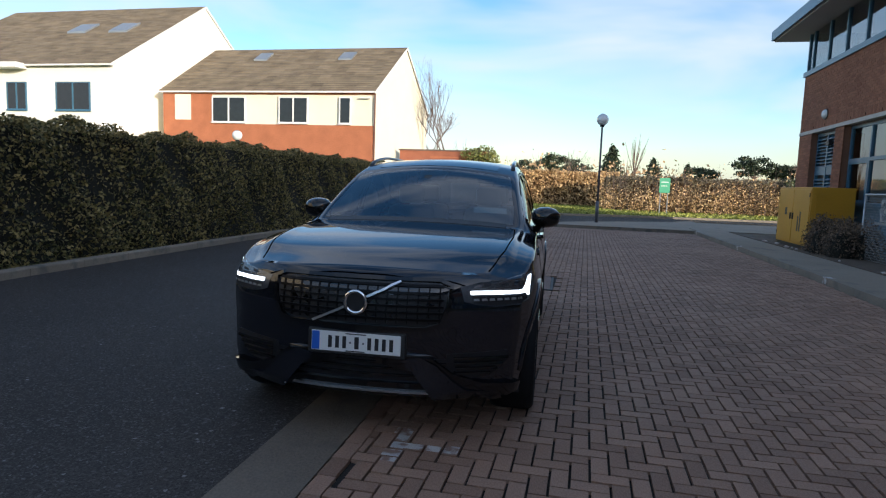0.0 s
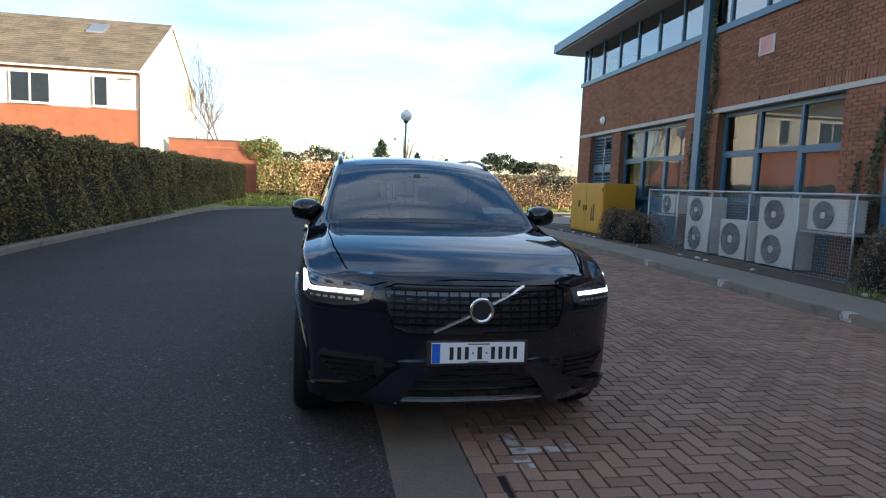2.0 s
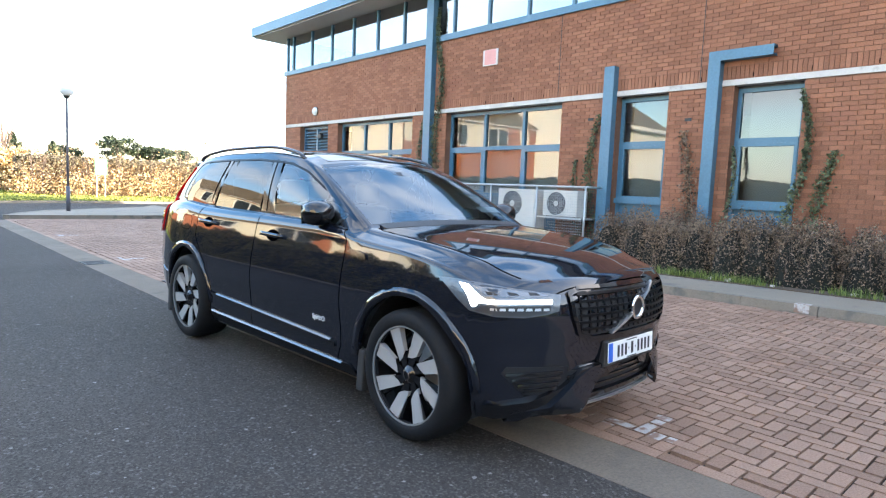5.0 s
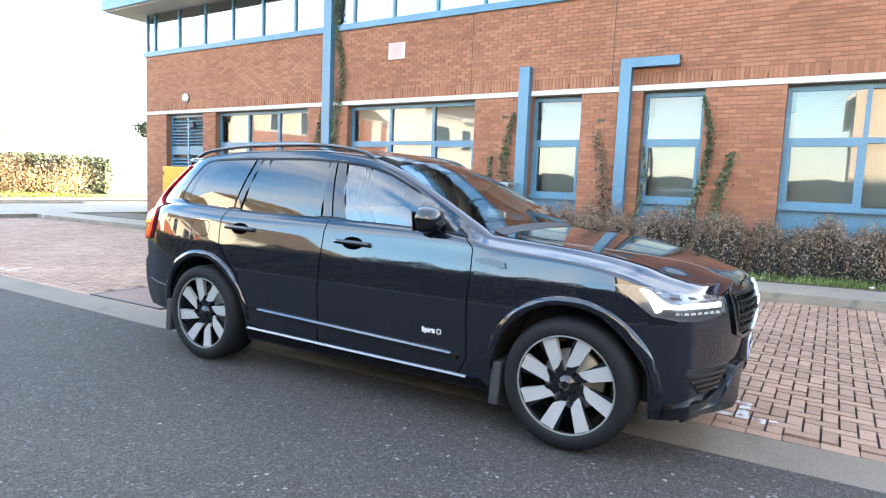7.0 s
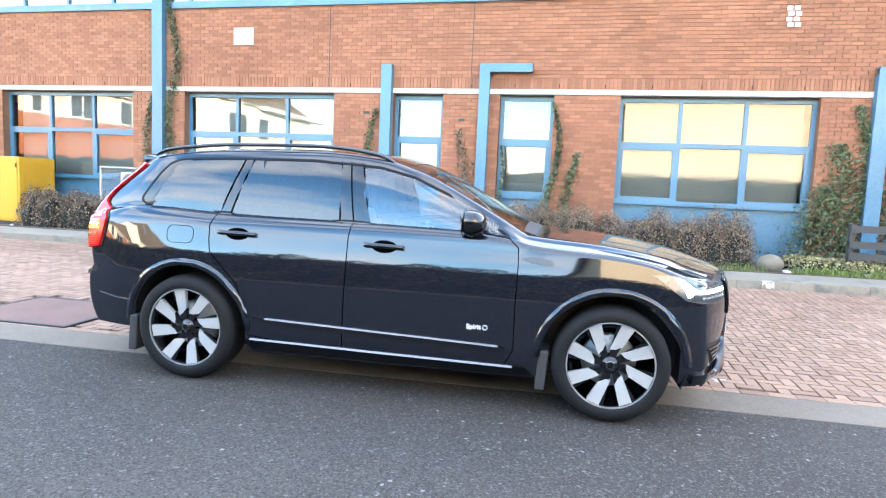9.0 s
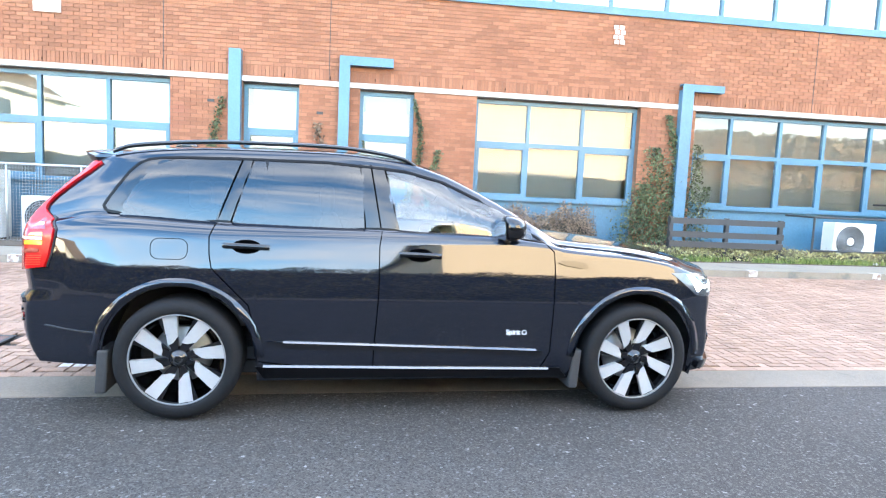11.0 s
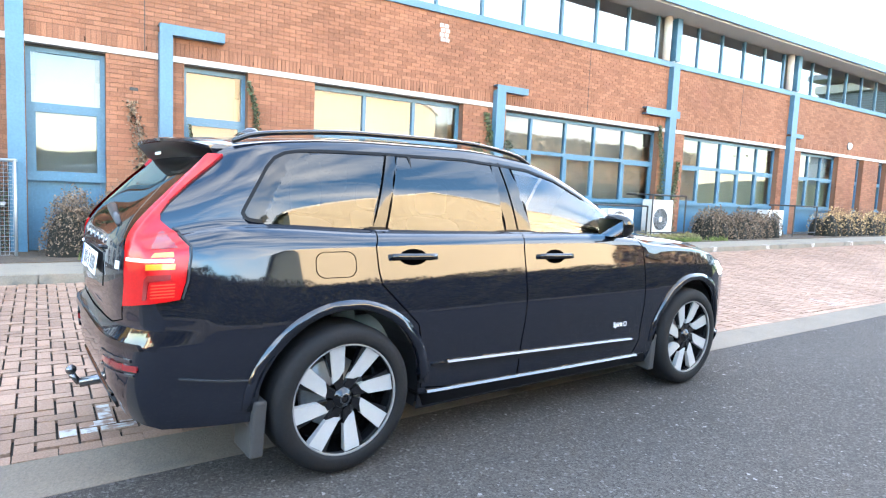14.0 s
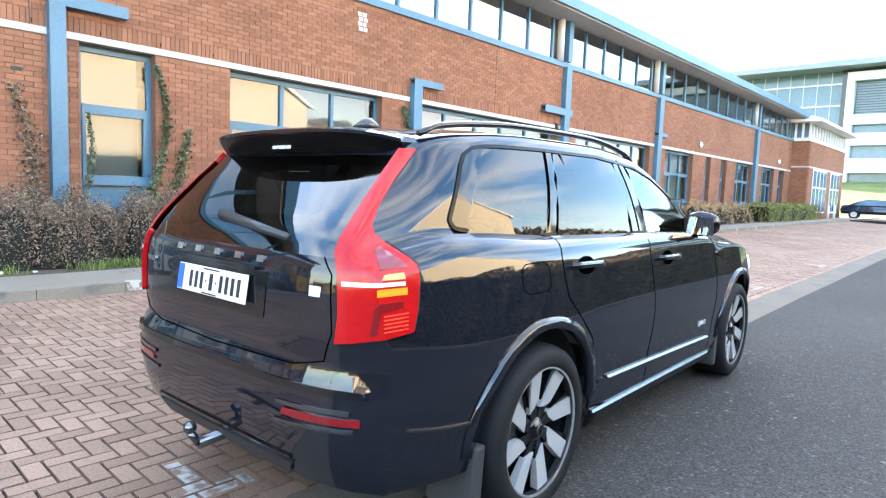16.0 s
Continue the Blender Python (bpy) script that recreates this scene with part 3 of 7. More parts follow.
def office_window(y0, y1, mull, kind):
    """Blue steel window: outer frame, transom, mullions, panes, opening lights and the panel under the sill."""
    x0, x1 = WALL_X + 0.17, WALL_X + 0.25
    w = new("window_frame")
    w.parent = building
    f = 0.07
    for s in ((x0, x1, y0, y0 + f, 0.10, HEAD), (x0, x1, y1 - f, y1, 0.10, HEAD), (x0, x1, y0 + f, y1 - f, HEAD - f, HEAD)):
        mullion(s, w, "frame_bar")
    wall_piece("lintel", (x0 - 0.02, x1 + 0.04, y0, y1, HEAD, 3.45), DARK_PLASTIC)
    if kind == "louvre":
        for i in range(30):
            z = 0.35 + i * 0.1
            if 2.12 < z < 2.42:
                continue
            bm = bmesh.new()
            v = box(bm, x0 - 0.03, x0 + 0.05, y0 + f, y1 - f, z, z + 0.02)
            for k in (0, 3, 4, 7):
                v[k].co.z -= 0.045
            part("louvre_slat", bm, BLUE, w)
        mullion((x0 - 0.035, x1, sum((y0, y1)) / 2 - 0.04, sum((y0, y1)) / 2 + 0.04, 0.1, HEAD - f), w)
        mullion((x0 - 0.02, x1, y0 + f, y1 - f, 2.17, 2.44), w, "louvre_band")
        part("louvre_backing", boxes((x1, x1 + 0.02, y0 + f, y1 - f, 0.1, HEAD)), DARK_PLASTIC, w)
        return
    mullion((x0 - 0.02, x1, y0 + f, y1 - f, TRANSOM - 0.05, TRANSOM + 0.04), w, "transom")
    mullion((x0 - 0.07, x1, y0, y1, SILL - 0.10, SILL), w, "sill")
    part("spandrel_panel", boxes((x0 + 0.03, x1, y0 + f, y1 - f, 0.10, SILL - 0.10)), BLUE, w, "blue panel under the window sill")
    cols = [y1 - f, *mull, y0 + f]
    for i, m in enumerate(mull):
        mullion((x0 - 0.01, x1, m - 0.035, m + 0.035, SILL, HEAD - f), w)
    for i, (a, b) in enumerate(zip(cols, cols[1:])):
        a, b = a - (0.035 if i else 0), b + (0.035 if i < len(cols) - 2 else 0)
        for z0, z1, light in ((SILL, TRANSOM - 0.05, True), (TRANSOM + 0.04, HEAD - f, False)):
            if light and (i % 2 == 0 or len(cols) == 2):
                g = 0.055
                for s in ((x0 - 0.015, x1 - 0.02, b, b + g, z0, z1), (x0 - 0.015, x1 - 0.02, a - g, a, z0, z1), (x0 - 0.015, x1 - 0.02, b + g, a - g, z1 - g, z1), (x0 - 0.015, x1 - 0.02, b + g, a - g, z0, z0 + g)):
                    mullion(s, w, "casement_bar")
            pane = part("pane", sheet(x0 + 0.038, b, a, z0, z1), WINDOW, w)
            pane.visible_shadow = False


for o in OPENINGS:
    office_window(*o)

# upper strip of glazing under the eaves
UP0, UP1 = 5.46, 6.66
upper = new("upper_glazing")
upper.parent = building
bars = [Y_N, *(15.22 + 1.275 * i for i in range(6, -1, -1)), *(14.41 - 1.25 * i for i in range(17))]
for top, n, step in ((-6.29, 5, 1.222), (-13.07, 9, 1.304), (-25.42, 6, 1.22)):
    bars += [top - step * i for i in range(n + 1)]
for y in bars:
    part("mullion", boxes((WALL_X + 0.02, WALL_X + 0.12, y - 0.035, y + 0.035, UP0, UP1)), BLUE, upper)
for a, b in zip(bars, bars[1:]):
    if a - b > 0.2:
        part("pane", sheet(WALL_X + 0.063, b + 0.035, a - 0.035, UP0, UP1), UPPER_GLASS, upper).visible_shadow = False
for i in range(12):
    a, b = WALL_X + 0.1 + i * 1.2, WALL_X + 1.3 + i * 1.2
    part("pane", boxes((a, b - 0.07, Y_N - 0.1, Y_N - 0.094, UP0, UP1)), UPPER_GLASS, upper).visible_shadow = False
    part("mullion", boxes((b - 0.07, b, Y_N - 0.14, Y_N - 0.03, UP0, UP1)), BLUE, upper)
wall_piece("sill_band", (WALL_X + 0.3, 22.0, Y_N - 0.3, Y_N + 0.06, 5.31, 5.46), BLUE)
for yy in (-5.94, -12.72, -25.10):
    bm = bmesh.new()
    rod(bm, (WALL_X - 0.02, yy, UP0), (WALL_X - 0.02, yy, 6.68), 0.11, 20)
    part("upper_column", bm, PALE_BAND, building, "pale round column before the upper glazing", smooth=True)

# roof: soffit, fascia, slopes
roof = new("roof")
roof.parent = building
EAVE_X, EAVE_N, EAVE_S = 6.12, 24.4, -33.3
bm = boxes((EAVE_X, 22.7, EAVE_S, EAVE_N, 6.68, 6.76))
part("soffit", bm, SOFFIT, roof, "grey eaves soffit")
bm = bmesh.new()
prof = [(EAVE_X - 0.06, 6.76), (EAVE_X - 0.06, 7.02), (14.2, 9.4), (22.8, 7.02), (22.8, 6.76)]
for y in (EAVE_S, EAVE_N):
    for x, z in prof:
        bm.verts.new((x, y, z))
bm.verts.ensure_lookup_table()
for i in range(5):
    bm.faces.new((bm.verts[i], bm.verts[(i + 1) % 5], bm.verts[5 + (i + 1) % 5], bm.verts[5 + i]))
bm.faces.new(bm.verts[:5][::-1]), bm.faces.new(bm.verts[5:])
bm.verts.ensure_lookup_table()
for v in bm.verts:
    if v.co.x > 14 and v.co.x < 14.5:
        v.co.y += -6 if v.co.y > 0 else 6
bmesh.ops.recalc_face_normals(bm, faces=bm.faces)
part("roof_sheet", bm, ROOF_METAL, roof, "grey sheet roof")
part("fascia", boxes((EAVE_X - 0.10, EAVE_X - 0.065, EAVE_S, EAVE_N, 6.72, 7.03), (EAVE_X - 0.10, 22.8, EAVE_N + 0.005, EAVE_N + 0.04, 6.72, 7.03)), BLUE, roof, "blue painted fascia")

# blue steel posts and hooks on the face
def steel_post(y0, y1, top, arm=None, bottom=0.13):
    """Blue channel post standing off the wall, with a sideways arm where it has one."""
    p = tagged(new("steel_post"), "blue painted steel channel post on the brick wall", "steel post", "blue posts")
    x0 = WALL_X - 0.16
    part("post_web", boxes((x0 - 0.012, x0, y0, y1, bottom, top)), BLUE, p)
    for yy in (y0, y1 - 0.03):
        part("post_flange", boxes((x0, WALL_X - 0.008, yy, yy + 0.03, bottom, top)), BLUE, p)
    if arm:
        a, b, z0, z1 = arm
        part("arm_web", boxes((x0 - 0.012, x0, a, b, z0, z1)), BLUE, p)
        for zz in (z0, z1 - 0.03):
            part("arm_flange", boxes((x0, WALL_X - 0.008, a, b, zz, zz + 0.03)), BLUE, p)
    return p


steel_post(9.42, 9.65, 4.03)
steel_post(7.31, 7.52, 3.87, (6.45, 7.52, 3.87, 4.04))
steel_post(0.0, 0.26, 3.82, (-0.69, 0.26, 3.82, 3.97))
steel_post(-6.44, -6.15, 3.86, (-6.60, -5.08, 3.86, 4.06))
steel_post(-6.44, -6.15, 5.31, bottom=4.06)
steel_post(15.0, 15.27, 6.67)
steel_post(-13.25, -12.9, 3.86, (-13.75, -12.9, 3.86, 4.00))
steel_post(-13.25, -12.9, 5.31, bottom=4.00)
steel_post(-25.65, -25.2, 5.31)
for yy in (-6.29, -13.07, -25.42):
    steel_post(yy - 0.11, yy + 0.11, 6.67, bottom=5.47)

# ---- hedges ----
def hedge(name, label, x0, x1, y0, y1, z0, z1, leaf, size, density, seed, category="hedge", core=SHADE_CORE, rough=0.12, skew=lambda y: 0.0):
    """A clipped hedge: solid core, near-black by default for the inner shade, and a skin of single leaves with an
    uneven outline.
    """
    rng = np.random.default_rng(seed)
    h = tagged(new(name), label, category)
    lx, ly, lz = x1 - x0, y1 - y0, z1 - z0
    areas = np.array([ly * lz, ly * lz, lx * ly, lx * lz, lx * lz])
    n = (areas * density).astype(int)
    pts = []
    for k, c in enumerate(n):
        u, v = rng.uniform(0, 1, c), rng.uniform(0, 1, c)
        d = np.abs(rng.normal(0, rough, c))
        if k == 0:
            p = np.stack([x0 + d, y0 + u * ly, z0 + v * lz], 1)
        elif k == 1:
            p = np.stack([x1 - d, y0 + u * ly, z0 + v * lz], 1)
        elif k == 2:
            p = np.stack([x0 + u * lx, y0 + v * ly, z1 - d], 1)
        else:
            p = np.stack([x0 + u * lx, (y0 + d) if k == 3 else (y1 - d), z0 + v * lz], 1)
        pts.append(p)
    p = np.concatenate(pts)
    wob = 0.10 * np.sin(p[:, 1] * 1.7) * np.sin(p[:, 2] * 2.9 + p[:, 1]) + 0.06 * np.sin(p[:, 1] * 5.1 + p[:, 2] * 4)
    mid = (x0 + x1) / 2
    p[:, 0] += wob * np.sign(p[:, 0] - mid) * (lx > 0.5)
    p[:, 2] += (0.07 * np.sin(p[:, 1] * 2.3 + p[:, 0]) + 0.05 * np.sin(p[:, 1] * 6.1 + p[:, 0] * 7)) * (p[:, 2] - z0) / lz
    p[:, 0] += np.vectorize(skew)(p[:, 1])
    part("foliage", leaf_mesh("foliage", p, size, rng), leaf, h)
    bm = bmesh.new()
    k = max(2, int(ly / 2))
    g = min(0.16 if rough < 0.2 else 0.30, lx * 0.22)
    for i in range(k):
        a, b = y0 + g + (ly - 2 * g) * i / k, y0 + g + (ly - 2 * g) * (i + 1) / k
        v = box(bm, x0 + g, x1 - g, a, b, z0, z1 - g)
        for q in v:
            q.co.x += skew(q.co.y)
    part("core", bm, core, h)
    return h


hedge("hedge", "tall dark clipped hedge along the road", -9.3, -7.82, -28, 42, 0.05, 2.26, LEAF_DARK, 0.058, 820, 3, skew=lambda y: 0.012 * (12 - y) if y < 12 else -0.022 * (min(y, 28) - 12))
hedge("hedge", "long russet beech hedge behind the verge", -8.2, 2.5, 48.0, 49.5, 0.05, 2.75, LEAF_BROWN, 0.17, 330, 4, core=BROWN_CORE, rough=0.28)

hedge("hedge", "yellow-green end of the russet hedge", -8.3, -5.2, 47.9, 49.4, 0.05, 2.85, LEAF_LIGHT, 0.17, 150, 5, core=BROWN_CORE, rough=0.3)
hedge("hedge", "tall winter thicket beyond the road hedge", -23.0, -18.5, -46, -12.5, -0.05, 6.2, LEAF_WINTER, 0.42, 34, 6, rough=0.9, core=BROWN_CORE)

# ---- houses ----
def gable_house(name, label, x0, x1, y0, y1, base, eave, ridge, wall, roof_tiles=True):
    """A house with its ridge along x: walls, tiled slopes with courses, barge boards and gutter."""
    h = tagged(new(name), label, "house")
    ym = (y0 + y1) / 2
    bm = bmesh.new()
    prof = [(y0, base), (y0, eave), (ym, ridge - 0.1), (y1, eave), (y1, base)]
    va = [bm.verts.new((x0, y, z)) for y, z in prof]
    vb = [bm.verts.new((x1, y, z)) for y, z in prof]
    for i in range(5):
        bm.faces.new((va[i], va[(i + 1) % 5], vb[(i + 1) % 5], vb[i]))
    bm.faces.new(va[::-1]), bm.faces.new(vb)
    bmesh.ops.recalc_face_normals(bm, faces=bm.faces)
    part("wall", bm, wall, h)
    for side in (-1, 1):
        yo = y0 - 0.35 if side < 0 else y1 + 0.35
        zo = eave - 0.35 * (ridge - eave) / (ym - y0)
        n = int(math.hypot(ym - y0, ridge - eave) / 0.34)
        vs, fs = [], []
        cols = max(6, int((x1 - x0) / 0.9))
        for i in range(n):
            ta, tb = i / n, (i + 1.12) / n
            for c in range(cols):
                xa, xb = x0 - 0.12 + (x1 - x0 + 0.24) * c / cols, x0 - 0.12 + (x1 - x0 + 0.24) * (c + 1) / cols
                ya, yb = yo + (ym - yo) * ta, yo + (ym - yo) * min(1, tb)
                za, zb = zo + (ridge - zo) * ta, zo + (ridge - zo) * min(1, tb)
                k = len(vs)
                vs += [(xa, ya, za + 0.075), (xb, ya, za + 0.075), (xb, yb, zb + 0.03), (xa, yb, zb + 0.03), (xa, ya, za), (xb, ya, za)]
                fs += [(k, k + 1, k + 2, k + 3), (k + 4, k + 5, k + 1, k)]
        part("roof", raw("roof", vs, fs), ROOF_TILE, h, "brown tiled roof slope")
        part("gutter", boxes((x0 - 0.1, x1 + 0.1, yo - 0.06, yo + 0.05, zo - 0.12, zo + 0.0)), WHITE_TRIM, h)
        for xe in (x0 - 0.13, x1 + 0.09):
            bm = bmesh.new()
            v = box(bm, xe, xe + 0.04, min(yo, ym), max(yo, ym), 0, 0.22)
            for q in v:
                t = (q.co.y - yo) / (ym - yo)
                q.co.z += zo + (ridge - zo) * t - 0.18
            part("barge_board", bm, WHITE_TRIM, h)
    return h


def house_window(h, x0, x1, y, z0, z1, frame_mat, mid=True, open_pane=False):
    """A window in a wall that faces -y: frame, sill, panes."""
    w = part("window", boxes((x0, x1, y - 0.05, y + 0.1, z0, z0 + 0.08), (x0, x1, y - 0.05, y + 0.1, z1 - 0.08, z1), (x0, x0 + 0.09, y - 0.05, y + 0.1, z0 + 0.08, z1 - 0.08), (x1 - 0.09, x1, y - 0.05, y + 0.1, z0 + 0.08, z1 - 0.08)), frame_mat, h)
    if mid:
        part("window_bar", boxes(((x0 + x1) / 2 - 0.06, (x0 + x1) / 2 + 0.06, y - 0.05, y + 0.1, z0 + 0.08, z1 - 0.08)), frame_mat, w)
    part("pane", boxes((x0 + 0.09, x1 - 0.09, y - 0.012, y - 0.004, z0 + 0.08, z1 - 0.08)), HOUSE_GLASS, w)
    part("sill", boxes((x0 - 0.05, x1 + 0.05, y - 0.12, y - 0.005, z0 - 0.08, z0)), frame_mat, w)


HY, HX = 45.2, -15.5
house_a = gable_house("house", "orange brick and cream house with a brown tiled roof", -33.7, HX, HY, 60.2, 0, 8.35, 12.95, PALE_CREAM)
part("brick_front", boxes((-33.6, HX - 0.12, HY - 0.12, HY - 0.004, 0, 5.62)), ORANGE_BRICK, house_a, "orange brick front")
part("brick_front", boxes((-33.6, -29.2, HY - 0.12, HY - 0.004, 5.62, 7.92)), ORANGE_BRICK, house_a)
part("brick_band", boxes((-33.6, HX - 0.12, HY - 0.13, HY - 0.004, 7.92, 8.25)), ORANGE_BRICK, house_a)
part("cream_panel", boxes((-32.5, -31.05, HY - 0.15, HY - 0.124, 5.9, 7.9)), PALE_CREAM, house_a)
for a, b in ((-29.15, -26.2), (-23.35, -20.9), (-18.35, -17.4)):
    house_window(house_a, a, b, HY - 0.13, 5.74, 7.72, WHITE_TRIM, b - a > 1.2)
part("downpipe", boxes((HX - 0.02, HX + 0.06, HY - 0.2, HY - 0.12, 0, 8.2)), surface("brown_downpipe", (0.16, 0.06, 0.035), 0.5, 0.1, 2, 30.0, 0.0), house_a)
part("downpipe", boxes((HX - 1.1, HX - 0.3, HY - 0.32, HY - 0.2, 7.62, 7.72)), WHITE_TRIM, house_a)
for xx in (-27.9, -20.1):
    k = (12.95 - 8.35) / 7.5
    bm = bmesh.new()
    v = box(bm, xx - 0.6, xx + 0.6, 50.2, 51.5, 0, 0.14)
    for q in v:
        q.co.z += 8.35 + (q.co.y - HY) * k + 0.06
    part("roof_window", bm, GALV, house_a)
house_b = gable_house("house", "tall white rendered house with blue windows", -56, -35.0, 41.3, 64.3, 0, 9.75, 16.9, WHITE_RENDER)
for a, b in ((-44.85, -42.95), (-40.2, -37.05)):
    house_window(house_b, a, b, 41.26, 6.1, 8.25, BLUE)
part("porch_roof", boxes((-58, -42.8, 40.2, 41.2, 9.2, 9.6)), WHITE_TRIM, house_b)
for xx in (-43.6, -39.4):
    k = (16.9 - 9.75) / 11.5
    bm = bmesh.new()
    v = box(bm, xx - 0.9, xx + 0.9, 46.9, 48.6, 0, 0.16)
    for q in v:
        q.co.z += 9.75 + (q.co.y - 41.3) * k + 0.06
    part("roof_window", bm, GALV, house_b)
house_c = gable_house("house", "cream rendered gable house beyond the hedge", -30, -15.1, -12.3, 3.4, 0, 6.6, 11.0, CREAM)


# ---- the parked car ----
# u runs from the nose (0) to the tail (4.95), v sideways from the middle, z up; the driver's side is at -x of the car.
CAR_L, AXLE_F, AXLE_R, WHEEL_R = 4.95, 0.874, 3.858, 0.376
car = tagged(new("parked_car"), "glossy black seven-seat SUV with silver spoked wheels and lit headlamps", "car")
car.matrix_world = pose(-1.127, 6.568, 0.010, 0, 0, 2.86)


def smooth_curve(pairs):
    """A smooth curve through (position, value) pairs that never overshoots."""
    x, y = np.array(pairs, float).T
    h, d = np.diff(x), np.diff(y) / np.diff(x)
    m = np.zeros(len(x))
    m[0], m[-1] = d[0], d[-1]
    for i in range(1, len(x) - 1):
        if d[i - 1] * d[i] > 0:
            w1, w2 = 2 * h[i] + h[i - 1], h[i] + 2 * h[i - 1]
            m[i] = (w1 + w2) / (w1 / d[i - 1] + w2 / d[i])

    def at(q):
        q = min(max(q, x[0]), x[-1])
        i = min(int(np.searchsorted(x, q, "right")) - 1, len(h) - 1)
        t = (q - x[i]) / h[i]
        return float((1 + 2 * t) * (1 - t) ** 2 * y[i] + t * (1 - t) ** 2 * h[i] * m[i] + t * t * (3 - 2 * t) * y[i + 1] + t * t * (t - 1) * h[i] * m[i + 1])
    return at


side_w = smooth_curve([(0.18, 0.86), (0.27, 0.905), (0.36, 0.930), (0.44, 0.938), (0.50, 0.940), (0.62, 0.954), (0.72, 0.962), (0.80, 0.960), (0.92, 0.945), (1.00, 0.930), (1.05, 0.920), (1.10, 0.910), (1.16, 0.898), (1.25, 0.884)])
plan_w = smooth_curve([(0, 0.925), (0.25, 0.985), (0.55, 1.02), (0.9, 1.03), (2.4, 1.02), (3.7, 1.027), (4.2, 1.01), (4.6, 0.97), (4.95, 0.895)])
belt_z = smooth_curve([(0, 0.932), (0.15, 0.960), (0.4, 1.010), (0.9, 1.060), (1.5, 1.088), (1.8, 1.096), (2.5, 1.106), (3.5, 1.118), (4.2, 1.130), (4.95, 1.105)])
sash_z = smooth_curve([(0, 0.938), (0.15, 0.967), (0.4, 1.019), (0.9, 1.073), (1.3, 1.103), (1.42, 1.116), (1.56, 1.148), (1.8, 1.176), (1.97, 1.184), (2.6, 1.196), (3.3, 1.204), (3.66, 1.211), (4.2, 1.233), (4.45, 1.235), (4.95, 1.155)])
sash_v = smooth_curve([(0, 0.840), (0.4, 0.905), (0.9, 0.918), (1.42, 0.905), (1.8, 0.872), (2.6, 0.852), (3.66, 0.832), (4.2, 0.812), (4.6, 0.775), (4.95, 0.720)])
top_z = smooth_curve([(0, 0.950), (0.15, 0.982), (0.4, 1.038), (0.9, 1.098), (1.42, 1.138), (1.46, 1.145), (1.60, 1.222), (1.80, 1.332), (2.0, 1.434), (2.25, 1.543), (2.5, 1.605), (3.0, 1.642), (3.6, 1.636), (4.1, 1.602), (4.5, 1.548), (4.95, 1.50)])
top_v = smooth_curve([(0, 0.750), (0.4, 0.835), (1.42, 0.835), (1.75, 0.795), (2.25, 0.728), (2.6, 0.702), (3.5, 0.694), (4.3, 0.680), (4.95, 0.620)])
rail_z = smooth_curve([(0, 0.970), (0.15, 1.003), (0.4, 1.062), (0.9, 1.124), (1.40, 1.162), (1.44, 1.165), (1.47, 1.182), (1.60, 1.255), (1.80, 1.362), (2.0, 1.465), (2.19, 1.552), (2.3, 1.590), (2.5, 1.642), (3.0, 1.682), (3.6, 1.675), (4.2, 1.635), (4.6, 1.595), (4.95, 1.57)])
rail_v = smooth_curve([(0, 0.615), (0.4, 0.715), (1.4, 0.750), (1.5, 0.750), (2.0, 0.692), (2.3, 0.658), (3.0, 0.632), (4.3, 0.605), (4.95, 0.570)])
mid_z = smooth_curve([(0, 0.985), (0.1, 1.020), (0.4, 1.088), (0.9, 1.150), (1.36, 1.185), (1.44, 1.190), (1.47, 1.207), (1.60, 1.287), (1.80, 1.402), (2.0, 1.510), (2.19, 1.603), (2.3, 1.640), (2.5, 1.690), (3.0, 1.722), (3.6, 1.712), (4.2, 1.675), (4.6, 1.640), (4.95, 1.62)])
nose_u = smooth_curve([(0.15, 0.24), (0.25, 0.115), (0.32, 0.072), (0.40, 0.062), (0.50, 0.035), (0.60, 0.012), (0.75, 0.0), (0.88, 0.018), (0.95, 0.055), (1.02, 0.12)])
tail_u = smooth_curve([(0.18, 0.29), (0.30, 0.19), (0.42, 0.125), (0.55, 0.095), (0.68, 0.090), (0.715, 0.094), (0.74, 0.122), (0.79, 0.128), (0.84, 0.114), (1.00, 0.116), (1.12, 0.130), (1.19, 0.165), (1.40, 0.355), (1.56, 0.51), (1.66, 0.55)])


def fall_front(u):
    return max(0.0, 1 - u / 1.15) ** 2


def fall_rear(u):
    return max(0.0, (u - 3.85) / (CAR_L - 3.85)) ** 2


def bent(u, v, z):
    """Place of a section's point once nose and tail are rounded in plan and raked from the side; car frame."""
    a = abs(v) / 0.90
    f, r = fall_front(u), fall_rear(u)
    uu = u + f * (0.012 + nose_u(z) + (0.24 + 0.07 * min(1.0, max(0.0, (z - 0.42) / 0.22))) * a ** 2.4) - r * (tail_u(z) + 0.18 * a ** 6)
    return Vector((v, uu - (AXLE_F + AXLE_R) / 2, z))


def sill_z(u):
    """Lower edge of the body, lifted over the wheels."""
    z = 0.255 if u < 0.8 else 0.225 if u < 3.6 else 0.335
    uu = bent(u, 0.9, 0.6).y + (AXLE_F + AXLE_R) / 2
    for c in (AXLE_F, AXLE_R):
        d = abs(uu - c)
        if d < 0.452:
            z = max(z, 0.375 + math.sqrt(0.452 ** 2 - d * d))
    return z


N_SIDE, N_SASH, N_GLASS, N_RAIL, N_TOP = 16, 4, 10, 4, 9
N_RING = N_SIDE + N_SASH + N_GLASS + N_RAIL + N_TOP


